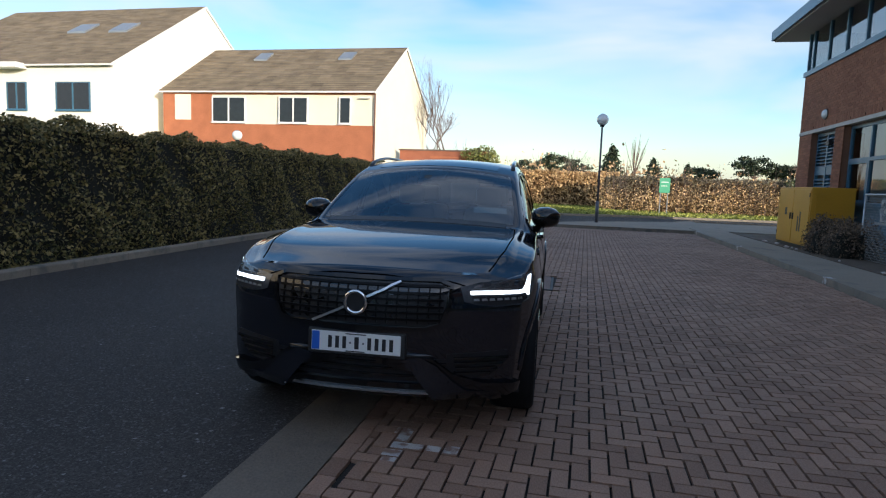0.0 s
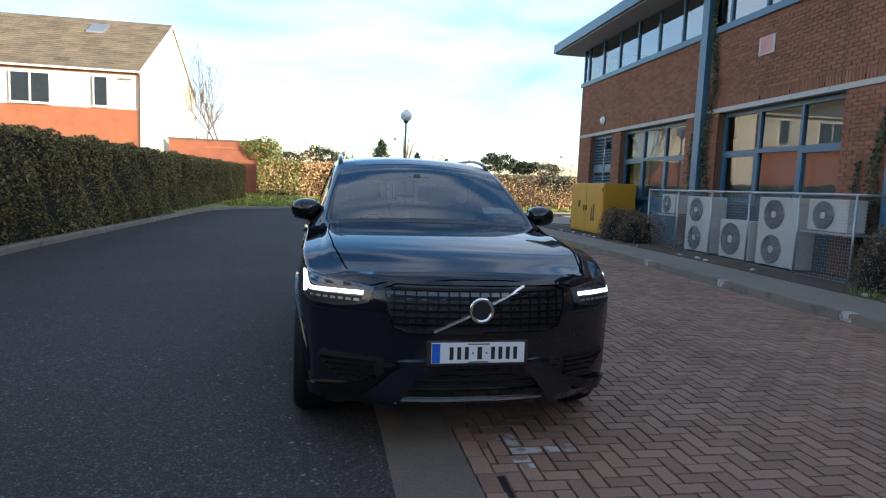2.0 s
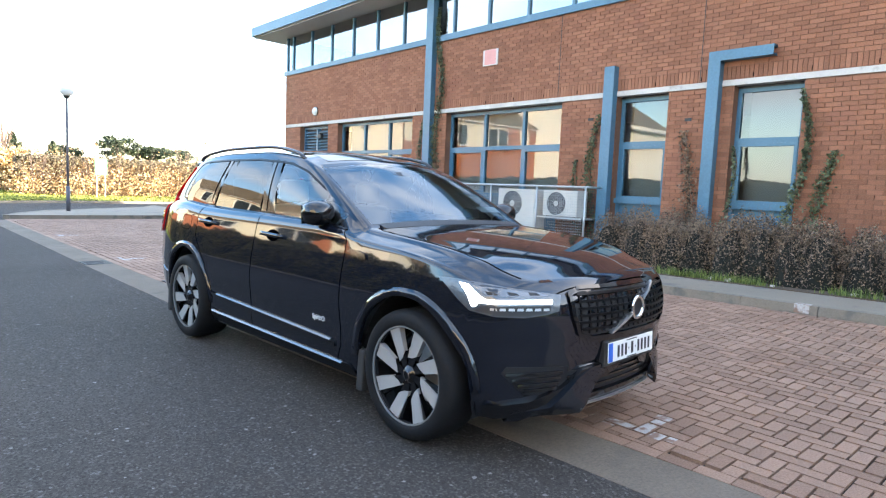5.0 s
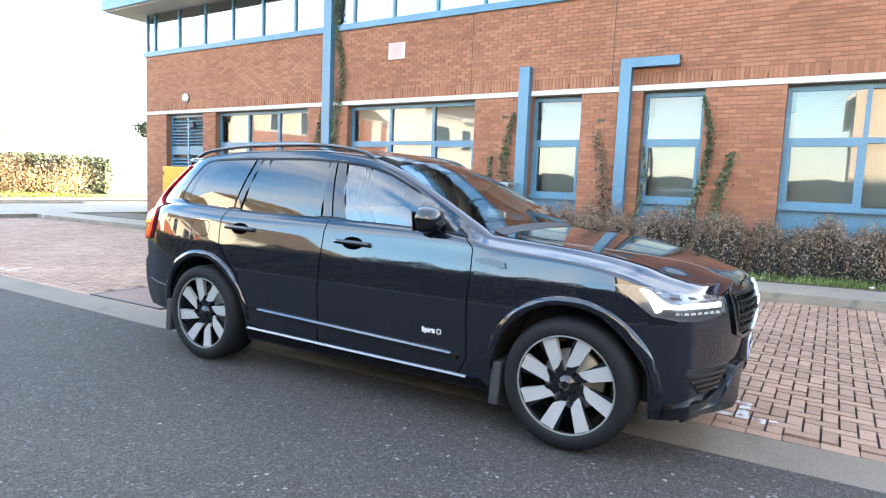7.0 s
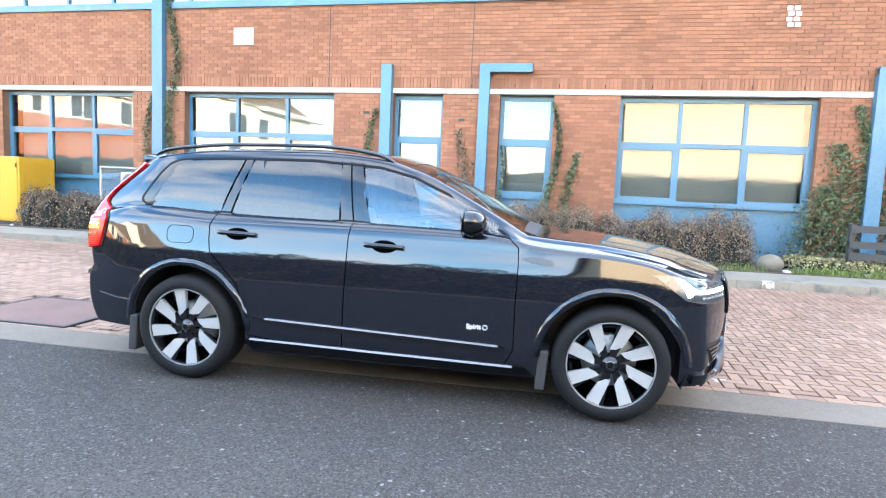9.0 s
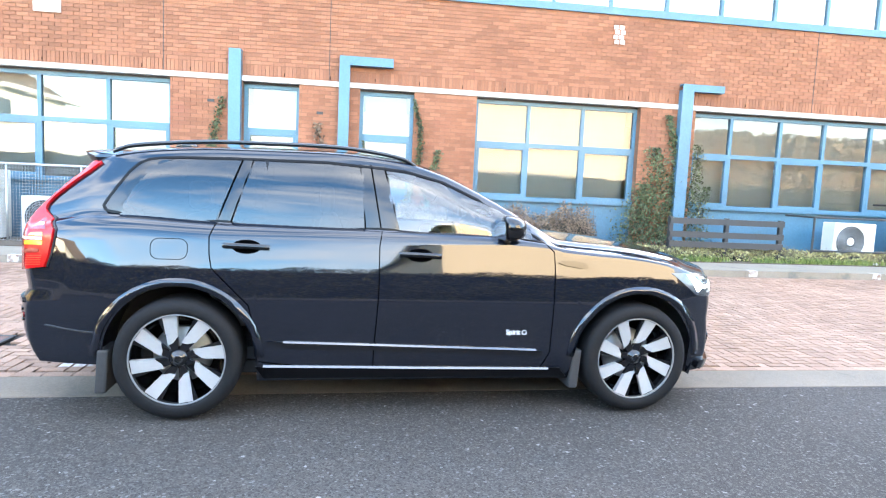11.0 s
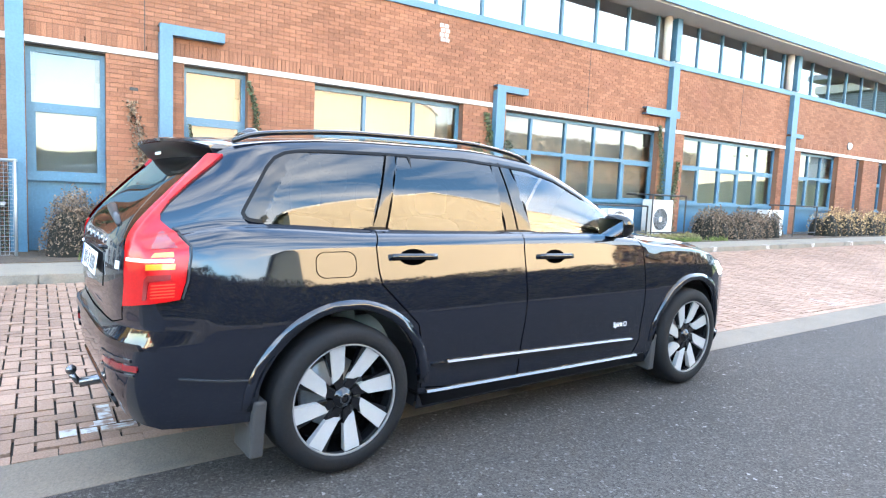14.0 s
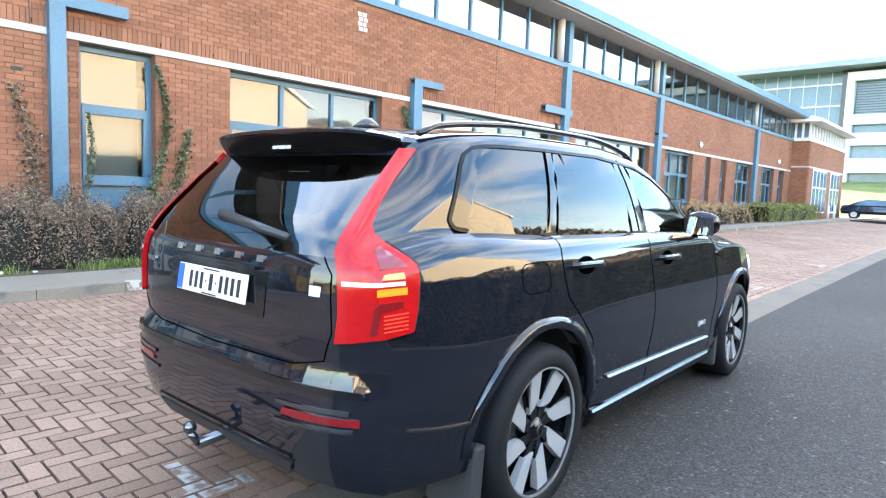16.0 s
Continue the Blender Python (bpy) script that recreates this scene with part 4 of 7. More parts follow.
def ring(u):
    """Half a section from the sill to the middle of the roof: list of (v, z)."""
    zb, zs = belt_z(u), sill_z(u)
    pw = plan_w(u)
    out = []
    for i in range(N_SIDE):
        z = zs + (zb - zs) * i / N_SIDE
        out.append((side_w(z) * pw, z))
    vb, vs, zh = side_w(zb) * pw, sash_v(u), sash_z(u)
    for i in range(N_SASH):
        t = i / N_SASH
        k = 0.016 * math.sin(math.pi * t) * min(1, (zh - zb) / 0.08)
        out.append((vb + (vs - vb) * t + k, zb + (zh - zb) * t + k))
    vb, zb = vs, zh
    vt, zt = top_v(u), top_z(u)
    for i in range(N_GLASS):
        t = i / N_GLASS
        out.append((vb + (vt - vb) * t + 0.020 * math.sin(math.pi * t) * min(1, (zt - zb) / 0.3), zb + (zt - zb) * t))
    vr, zr = rail_v(u), rail_z(u)
    for i in range(N_RAIL):
        t = i / N_RAIL
        out.append((vt + (vr - vt) * t + 0.006 * math.sin(math.pi * t), zt + (zr - zt) * t + 0.010 * math.sin(math.pi * t)))
    zm = mid_z(u)
    for i in range(N_TOP + 1):
        t = i / N_TOP
        out.append((vr * (1 - t), zr + (zm - zr) * (1 - (1 - t) ** 2)))
    return out


stations = sorted({round(s, 3) for s in [*np.arange(0, 0.4, 0.04), *np.arange(0.3, 1.46, 0.0125), *np.arange(1.4, 3.4, 0.04), *np.arange(3.36, 4.40, 0.0125), *np.arange(4.4, 4.95, 0.04), 4.95]})
grid = []                # grid[station][side][ring]
shell = bmesh.new()
for u in stations:
    pts = ring(u)
    row = {}
    for s in (-1, 1):
        row[s] = [shell.verts.new(bent(u, s * v, z)) for v, z in pts[:-1]]
    mid = shell.verts.new(bent(u, 0, pts[-1][1]))
    for s in (-1, 1):
        row[s].append(mid)
    grid.append(row)
WIN_B, WIN_T = N_SIDE + N_SASH, N_SIDE + N_SASH + N_GLASS - 1          # rows of the side windows
TOP0 = N_SIDE + N_SASH + N_GLASS + N_RAIL                            # first row of roof, screen and bonnet
panes = {}
def pane_of(s, k, u):
    """Which pane, if any, a square of the grid belongs to."""
    if WIN_B <= k < WIN_T:
        t = (k + 0.5 - WIN_B) / N_GLASS
        if 1.62 + 0.02 * t < u < 2.54 + 0.10 * t:
            return "front_side_window"
        if 2.745 + 0.04 * t < u < 3.58 - 0.12 * t:
            return "rear_side_window"
        if 3.665 - 0.135 * t < u < 4.285 - 0.175 * t:
            return "quarter_window"
    if k >= TOP0 and 1.47 < u < 2.19:
        return "windscreen"
    return None


for i in range(len(stations) - 1):
    um = (stations[i] + stations[i + 1]) / 2
    for s in (-1, 1):
        a, b = grid[i][s], grid[i + 1][s]
        for k in range(N_RING):
            q = (a[k], a[k + 1], b[k + 1], b[k]) if s < 0 else (a[k], b[k], b[k + 1], a[k + 1])
            p = pane_of(s, k, um)
            if p:
                panes.setdefault((p, s if p != "windscreen" else 0), []).append([v.co.copy() for v in q])
            else:
                shell.faces.new(q)
# nose and tail caps: rows across the car between the two halves of the end sections
def cap(row, u, flip):
    n = 2 * N_TOP
    prev = None
    low = [*range(0, TOP0 + 1)]
    rows = []
    for k in low:
        zl = row[-1][k].co.z
        v0 = abs(row[-1][k].co.x)
        line = [row[-1][k]]
        for j in range(1, n):
            v = -v0 + 2 * v0 * j / n
            if k == TOP0:
                line.append(row[-1][TOP0 + j] if j <= N_TOP else row[1][TOP0 + n - j])
            else:
                zz = zl
                line.append(shell.verts.new(bent(u, v, zz)))
        line.append(row[1][k])
        rows.append(line)
    window = []
    for ka, (a, b) in enumerate(zip(rows, rows[1:])):
        for j in range(n):
            q = (a[j], b[j], b[j + 1], a[j + 1]) if flip else (a[j], a[j + 1], b[j + 1], b[j])
            if flip and WIN_B <= ka < WIN_T + 2:
                window.append([v.co.copy() for v in q])
            else:
                shell.faces.new(q)
    return window


cap(grid[0], 0.0, False)
panes[("rear_window", 0)] = cap(grid[-1], CAR_L, True)
bmesh.ops.recalc_face_normals(shell, faces=shell.faces)
full = shell.copy()
for quads in panes.values():
    for q in quads:
        full.faces.new([full.verts.new(p) for p in q])
from mathutils.bvhtree import BVHTree
BODY_TREE = BVHTree.FromBMesh(full)
full.free()
body = part("body", shell, PAINT, car, "gloss black bodywork", smooth=True)
for (name, s), quads in panes.items():
    bm = bmesh.new()
    for q in quads:
        bm.faces.new([bm.verts.new(p) for p in q])
    bmesh.ops.remove_doubles(bm, verts=bm.verts, dist=0.0005)
    bmesh.ops.recalc_face_normals(bm, faces=bm.faces)
    away = sum((f.normal.dot(f.calc_center_median() - Vector((0, 0.4, 0.9))) for f in bm.faces))
    if away < 0:
        bmesh.ops.reverse_faces(bm, faces=bm.faces[:])
    clear = name in ("windscreen", "front_side_window")
    w = part(name, bm, SCREEN_GLASS if name == "windscreen" else CAR_GLASS if clear else REAR_GLASS if name == "rear_window" else PRIVACY, car, "" if clear else "dark tinted glass", smooth=True)
    w.visible_shadow = False


# things laid on the bodywork
def cast(origin, way):
    hit = BODY_TREE.ray_cast(Vector(origin), Vector(way))
    return hit[0], hit[1]


def from_side(s):
    """Rays square to the flank: (u, z)."""
    return lambda p: ((s * 2.0, p[0] - (AXLE_F + AXLE_R) / 2, p[1]), (-s, 0, 0))


def from_front(p):
    return (p[0], -4.5, p[1]), (0, 1, 0)


def from_rear(p):
    return (p[0], 4.5, p[1]), (0, -1, 0)


def from_above(p):
    return (p[0], p[1] - (AXLE_F + AXLE_R) / 2, 3.0), (0, 0, -1)


def from_corner(s, rear=False, deg=45):
    """Rays that meet the car's corner slantwise: p[0] runs outward across that view."""
    c, k = math.cos(radians(deg)), math.sin(radians(deg))
    e = 1 if rear else -1
    way = Vector((-s * k, -e * c, 0))
    across = Vector((s * c, -e * k, 0))
    return lambda p: (Vector((s * 0.60, e * 2.2, 0)) + across * p[0] - way * 2.5 + Vector((0, 0, p[1])), way)


def laid(name, outline, rays, material, parent, proud=0.004, thick=0.012, step=0.05, label="", smooth=True, sharp=True, straight=False):
    """A plate with the given outline that follows the bodywork, proud of it by a little, with turned-in edges."""
    bm = bmesh.new()
    bm.faces.new([bm.verts.new((*p, 0)) for p in outline])
    xs, ys = [p[0] for p in outline], [p[1] for p in outline]
    for axis, vals in ((0, xs), (1, ys)):
        q = min(vals) + step
        while q < max(vals) - 0.2 * step:
            co, no = Vector((0, 0, 0)), Vector((0, 0, 0))
            co[axis], no[axis] = q, 1
            bmesh.ops.bisect_plane(bm, geom=bm.verts[:] + bm.edges[:] + bm.faces[:], plane_co=co, plane_no=no, dist=1e-5)
            q += step
    base = {}
    for v in bm.verts:
        o, w = rays((v.co.x, v.co.y))
        loc, nor = cast(o, w)
        w = Vector(w)
        if loc is None:
            near = BODY_TREE.find_nearest(Vector(o) + w * 2.0)
            loc, nor = near[0], near[1]
        if nor.dot(w) > 0:
            nor = -nor
        base[v] = (loc.copy(), -w if straight else nor.copy())
    for v, (loc, nor) in base.items():
        v.co = loc + nor * proud
    rim = [e for e in bm.edges if e.is_boundary]
    ext = bmesh.ops.extrude_edge_only(bm, edges=rim)
    for e in rim:
        e.smooth = not sharp
    for v in [g for g in ext["geom"] if isinstance(g, bmesh.types.BMVert)]:
        near = BODY_TREE.find_nearest(v.co)
        n = near[1]
        if n.dot(v.co - near[0]) < 0:
            n = -n
        v.co = v.co - n * (thick + proud)
    bmesh.ops.recalc_face_normals(bm, faces=bm.faces)
    return part(name, bm, material, parent, label, smooth=smooth)


def ribbon(name, line, rays, width, material, parent, proud=0.003, thick=0.006, label="", closed=False, sub=6, tilt=0.0):
    """A narrow strip along a line on the bodywork."""
    pts = []
    n = len(line)
    for i in range(n if closed else n - 1):
        a, b = line[i], line[(i + 1) % n]
        for k in range(sub):
            pts.append((a[0] + (b[0] - a[0]) * k / sub, a[1] + (b[1] - a[1]) * k / sub))
    if not closed:
        pts.append(line[-1])
    hits = []
    for p in pts:
        o, w = rays(p)
        loc, nor = cast(o, w)
        if loc is None:
            near = BODY_TREE.find_nearest(Vector(o) + Vector(w) * 2.0)
            loc, nor = near[0], near[1]
        if nor.dot(Vector(w)) > 0:
            nor = -nor
        hits.append((loc.copy(), nor.copy()))
    bm = bmesh.new()
    rows = []
    for i, (loc, nor) in enumerate(hits):
        if closed:
            d = hits[(i + 1) % len(hits)][0] - hits[i - 1][0]
        else:
            d = hits[min(i + 1, len(hits) - 1)][0] - hits[max(i - 1, 0)][0]
        s = d.cross(nor).normalized() * width / 2
        k = -tilt if s.z > 0 else tilt
        rows.append([bm.verts.new(loc + s - nor * thick), bm.verts.new(loc + s + nor * (proud + k)), bm.verts.new(loc - s + nor * (proud - k)), bm.verts.new(loc - s - nor * thick)])
    for i in range(len(rows) if closed else len(rows) - 1):
        a, b = rows[i], rows[(i + 1) % len(rows)]
        for k in range(3):
            bm.faces.new((a[k], a[k + 1], b[k + 1], b[k]))
    bmesh.ops.recalc_face_normals(bm, faces=bm.faces)
    return part(name, bm, material, parent, label, smooth=False)


def arch_line(c, r, a0=-14, a1=194, n=30, zc=0.375):
    return [(c + r * math.cos(radians(a0 + (a1 - a0) * i / n)), zc + r * math.sin(radians(a0 + (a1 - a0) * i / n))) for i in range(n + 1)]


for s in (-1, 1):
    ray = from_side(s)
    for c in (AXLE_F, AXLE_R):
        out, inn = arch_line(c, 0.502, 2, 178), arch_line(c, 0.456, 2, 178)
        laid("wheel_arch_trim", out + inn[::-1], ray, PAINT, car, 0.011, 0.03, 0.2, "gloss black wheel arch trim", sharp=False)
    # door gaps, pillars and window surrounds
    ribbon("door_seam", [(1.56, 1.145), (1.50, 1.09), (1.495, 0.98), (1.50, 0.72), (1.50, 0.42), (1.56, 0.30)], ray, 0.0065, SEAM, car, 0.0015)
    ribbon("door_seam", [(2.645, 1.19), (2.66, 1.10), (2.66, 0.80), (2.68, 0.42), (2.68, 0.30)], ray, 0.0065, SEAM, car, 0.0015)
    ribbon("door_seam", [(3.66, 1.205), (3.69, 1.125), (3.685, 1.02), (3.67, 0.94), (3.60, 0.87), (3.45, 0.72), (3.40, 0.50), (3.40, 0.36)], ray, 0.0065, SEAM, car, 0.0015)
    ribbon("door_seam", [(1.56, 0.30), (2.2, 0.30), (2.9, 0.30), (3.40, 0.36)], ray, 0.0065, SEAM, car, 0.0015)
    laid("door_pillar", [(2.53, 1.195), (2.755, 1.199), (2.795, 1.610), (2.630, 1.605)], ray, GLOSS_BLACK, car, 0.003, 0.01, 0.06)
    laid("door_pillar", [(3.57, 1.209), (3.675, 1.212), (3.535, 1.608), (3.450, 1.608)], ray, GLOSS_BLACK, car, 0.003, 0.01, 0.06)
    ribbon("window_divider", [(3.348, 1.208), (3.381, 1.605)], ray, 0.022, GRILLE_BLACK, car, 0.006)
    for edge in ([(2.535, 1.20), (2.632, 1.60)], [(2.650, 1.20), (2.722, 1.61)], [(2.75, 1.20), (2.79, 1.61)], [(3.58, 1.21), (3.462, 1.605)], [(3.662, 1.212), (3.528, 1.605)]):
        ribbon("window_seal", edge, ray, 0.009, SEAM, car, 0.006)
    ribbon("window_trim", [(1.56, 1.148), (1.8, 1.178), (1.97, 1.186), (2.6, 1.199), (3.3, 1.208), (3.66, 1.215), (4.12, 1.238), (4.26, 1.248), (4.295, 1.253), (4.312, 1.262)], ray, 0.016, GRILLE_DEEP, car, 0.006)
    ribbon("window_trim", [(1.56, 1.148), (1.75, 1.272), (2.0, 1.412), (2.25, 1.520), (2.5, 1.580), (3.0, 1.612), (3.6, 1.606), (3.90, 1.597), (4.02, 1.588), (4.09, 1.575), (4.145, 1.548), (4.19, 1.50), (4.255, 1.40), (4.31, 1.310), (4.322, 1.285), (4.312, 1.262)], ray, 0.016, GRILLE_DEEP, car, 0.006)
    laid("window_border", [(4.19, 1.246), (4.29, 1.256), (4.312, 1.285), (4.25, 1.395), (4.185, 1.495), (4.14, 1.543), (4.085, 1.570), (4.01, 1.583), (3.95, 1.580), (4.03, 1.550), (4.075, 1.51), (4.125, 1.44), (4.185, 1.35), (4.225, 1.285), (4.205, 1.262)], ray, GLOSS_BLACK, car, 0.003, 0.01, 0.03)
    # lower mouldings
    laid("door_moulding", [(1.56, 0.400), (3.22, 0.452), (3.34, 0.475), (3.34, 0.490), (3.16, 0.482), (1.56, 0.432)], ray, GLOSS_BLACK, car, 0.012, 0.02, 0.1)
    ribbon("moulding_strip", [(1.60, 0.440), (2.4, 0.463), (3.24, 0.490)], ray, 0.010, SATIN_DARK, car, 0.0155, label="dark chrome door strip", tilt=0.006)
    ribbon("sill_strip", [(1.50, 0.308), (2.4, 0.318), (3.36, 0.336)], ray, 0.009, SATIN_DARK, car, 0.0135, 0.02, "dark chrome sill strip", tilt=0.006)
    laid("sill", [(1.36, 0.240), (3.40, 0.250), (3.40, 0.325), (1.42, 0.310)], ray, GRILLE_DEEP, car, 0.010, 0.03, 0.1)
    for c in (AXLE_F + 0.47, AXLE_R + 0.47):
        bm = rounded(min(s * 0.72, s * 0.955), max(s * 0.72, s * 0.955), c - 2.426 - 0.02, c - 2.426 + 0.045, 0.165, 0.43, r=0.012)
        for v in bm.verts:
            v.co.y += 0.07 * (0.44 - v.co.z)
        part("mud_flap", bm, MUD_RUBBER, car, "grey rubber mud flap")
    for u0 in (2.40, 3.47):
        z0 = 1.044 if u0 < 3 else 1.070
        h = laid("door_handle", [(u0 - 0.135, z0 - 0.016), (u0 + 0.135, z0 - 0.010), (u0 + 0.135, z0 + 0.020), (u0 - 0.135, z0 + 0.014)], ray, GLOSS_BLACK, car, 0.034, 0.014, 0.03, sharp=False)
        # flat near-black ellipse painted for the shade of the hollow behind the handle
        laid("handle_recess", [(u0 + 0.088 * math.cos(radians(a)), z0 + 0.002 + 0.043 * math.sin(radians(a))) for a in range(0, 360, 24)], ray, SEAM, h, 0.002, 0.004, 0.03)
    # mirror
    m_c = Vector((0.990 if s > 0 else -0.945, 1.84 - 2.366, 1.240))
    bm = bmesh.new()
    bmesh.ops.create_uvsphere(bm, u_segments=20, v_segments=12, radius=1)
    for v in bm.verts:
        x, y, z = v.co
        k = 1 if abs(z) < 0.5 else 0.95
        v.co = m_c + Vector((x * 0.118 * (1 - 0.15 * (y > 0)), (math.copysign(abs(y) ** 0.8, y)) * (0.13 if y < 0 else 0.035), math.copysign(abs(z) ** 0.75, z) * 0.088 * k))
    mirror = part("door_mirror", bm, GLOSS_BLACK, car, "gloss black door mirror", smooth=True)
    bm = bmesh.new()
    rod(bm, (s * 0.87, 1.80 - 2.366, 1.075), (m_c.x * 0.965, 1.83 - 2.366, 1.185), 0.036, 12, 0.026)
    part("mirror_arm", bm, GRILLE_DEEP, mirror, smooth=True)
    bm = boxes((m_c.x - 0.092, m_c.x + 0.092, m_c.y + 0.032, m_c.y + 0.038, 1.168, 1.288))
    for v in bm.verts:
        v.co.y += 0.10 * (v.co.z - 1.168) - s * 0.12 * (v.co.x - m_c.x)
    part("mirror_face", bm, MIRROR_GLASS, mirror)
    # roof rails
    bm = bmesh.new()
    rail_up = smooth_curve([(2.42, -0.005), (2.52, 0.022), (2.8, 0.034), (3.2, 0.038), (3.7, 0.038), (4.05, 0.034), (4.22, 0.024), (4.32, -0.005)])
    rings = []
    for i in range(49):
        u = 2.42 + 1.90 * i / 48
        c = Vector((s * (rail_v(u) + 0.015), u - 2.366, rail_z(u) + rail_up(u)))
        rings.append([bm.verts.new(c + Vector((0.020 * math.cos(2 * math.pi * k / 10), 0, 0.014 * math.sin(2 * math.pi * k / 10)))) for k in range(10)])
    for a, b in zip(rings, rings[1:]):
        for k in range(10):
            bm.faces.new((a[k], a[(k + 1) % 10], b[(k + 1) % 10], b[k]))
    bm.faces.new(rings[0]), bm.faces.new(rings[-1])
    bmesh.ops.recalc_face_normals(bm, faces=bm.faces)
    part("roof_rail", bm, GLOSS_BLACK, car, "gloss black roof rail", smooth=True)

# fuel flap and badge on the driver's flank
ray = from_side(-1)
flap = [(3.915 + dx * 0.058 + 0.047 * math.cos(radians(a)), 1.047 + dz * 0.016 + 0.045 * math.sin(radians(a))) for dx, dz, a0 in ((1, 1, 0), (-1, 1, 90), (-1, -1, 180), (1, -1, 270)) for a in range(a0, a0 + 91, 15)]
ribbon("fuel_flap_seam", flap, ray, 0.004, SEAM, car, 0.0012, closed=True, sub=1)
for s in (-1, 1):
    laid("fender_vent", [(1.265, 0.990), (1.31, 0.988), (1.42, 1.004), (1.475, 1.022), (1.44, 1.036), (1.36, 1.038), (1.28, 1.022)], from_side(s), GLOSS_BLACK, car, 0.012, 0.01, 0.04, "gloss black wing vent")


def lettering(name, text, size, material, m, parent, depth=0.001, bold=0.0, width=1.0):
    cu = bpy.data.curves.new(name, "FONT")
    cu.body, cu.size, cu.extrude, cu.align_x, cu.align_y, cu.offset = text, size, depth, "CENTER", "CENTER", bold
    tmp = bpy.data.objects.new(name, cu)
    scene.collection.objects.link(tmp)
    bpy.context.view_layer.update()
    me = bpy.data.meshes.new_from_object(tmp.evaluated_get(bpy.context.evaluated_depsgraph_get()))
    bpy.data.objects.remove(tmp)
    me.transform(Matrix.Diagonal((width, 1, 1, 1)))
    me.transform(m)
    me.materials.clear()
    me.materials.append(material)
    ob = new(name, me)
    ob.parent = parent
    return ob


loc, nor = cast(*ray((1.765, 0.556)))
m_badge = Matrix.Translation(loc + nor * (0.004 if nor.x < 0 else -0.004)) @ Euler((radians(90), 0, radians(-90))).to_matrix().to_4x4()
lettering("door_lettering", "Spirit", 0.046, PLATE_WHITE, m_badge, car, 0.0005, 0.001)
bm = bmesh.new()
lathe(bm, [(0.013, 0), (0.017, 0), (0.017, 0.002), (0.013, 0.002), (0.013, 0)], 16)
bmesh.ops.transform(bm, matrix=m_badge @ Matrix.Translation((0.076, 0, 0)), verts=bm.verts)
part("door_badge", bm, PLATE_WHITE, car)

# wheels
def wheel_mesh_set():
    out = {}
    bm = bmesh.new()
    prof = [(0.276, 0.02), (0.281, -0.02), (0.300, -0.030), (0.340, -0.028), (0.366, -0.010), (0.376, 0.03), (0.376, 0.20), (0.366, 0.245), (0.33, 0.262), (0.27, 0.25)]
    lathe(bm, prof, 64)
    out["tyre"] = (bm, TYRE)
    bm = bmesh.new()
    lathe(bm, [(0.272, -0.016), (0.281, -0.022), (0.285, -0.012), (0.279, 0.0), (0.272, -0.016)], 64)
    out["rim_edge"] = (bm, RIM_GREY)
    bm = bmesh.new()
    lathe(bm, [(0.279, 0.02), (0.268, 0.10), (0.265, 0.22), (0.0, 0.22)], 48)
    out["rim"] = (bm, GLOSS_BLACK)
    bm = bmesh.new()
    lathe(bm, [(0.0, 0.14), (0.17, 0.14), (0.18, 0.15), (0.18, 0.165)], 48)
    out["brake_disc"] = (bm, GALV)
    bm = bmesh.new()
    lathe(bm, [(0.0, -0.002), (0.026, -0.002), (0.031, 0.003), (0.044, 0.010), (0.060, 0.022), (0.066, 0.08)], 32)
    out["hub"] = (bm, GLOSS_BLACK)
    bm = bmesh.new()
    lathe(bm, [(0.019, -0.006), (0.028, -0.008), (0.030, -0.004), (0.019, -0.006)], 24)
    out["hub_ring"] = (bm, SATIN_DARK)
    return {k: (to_mesh(k, b), m) for k, (b, m) in out.items()}


def to_mesh(name, bm):
    me = bpy.data.meshes.new(name)
    bmesh.ops.recalc_face_normals(bm, faces=bm.faces)
    bm.to_mesh(me)
    bm.free()
    for p in me.polygons:
        p.use_smooth = True
    return me


def blade_mesh(spec, z0, z1):
    bm = bmesh.new()
    top = [bm.verts.new((x, y, z0 + zz)) for x, y, zz in spec]
    low = [bm.verts.new((x * 0.98, y * 0.98, z1)) for x, y, zz in spec]
    bm.faces.new(top)
    for i in range(len(spec)):
        bm.faces.new((top[i], top[(i + 1) % len(spec)], low[(i + 1) % len(spec)], low[i]))
    bmesh.ops.recalc_face_normals(bm, faces=bm.faces)
    return bm


WSET = wheel_mesh_set()
# a slanted silver blade and the black arm beside it, pointing along +x before they are turned
def polar(r, a):
    return r * math.cos(radians(a)), r * math.sin(radians(a))


blade = blade_mesh([(*polar(0.100, -17), 0.014), (*polar(0.274, 1), -0.004), (*polar(0.274, 18.5), -0.004), (*polar(0.140, 19), 0.009), (*polar(0.104, 4), 0.014)], 0.0, 0.035)
BLADE = bpy.data.meshes.new("silver_blade")
blade.to_mesh(BLADE)
blade.free()
arm = blade_mesh([(*polar(0.055, -22), 0.014), (*polar(0.110, -12), 0.017), (*polar(0.274, -5), 0.004), (*polar(0.274, 2), 0.004), (*polar(0.150, 18), 0.016), (*polar(0.060, 20), 0.014)], 0.002, 0.045)
ARM = bpy.data.meshes.new("black_arm")
arm.to_mesh(ARM)
arm.free()
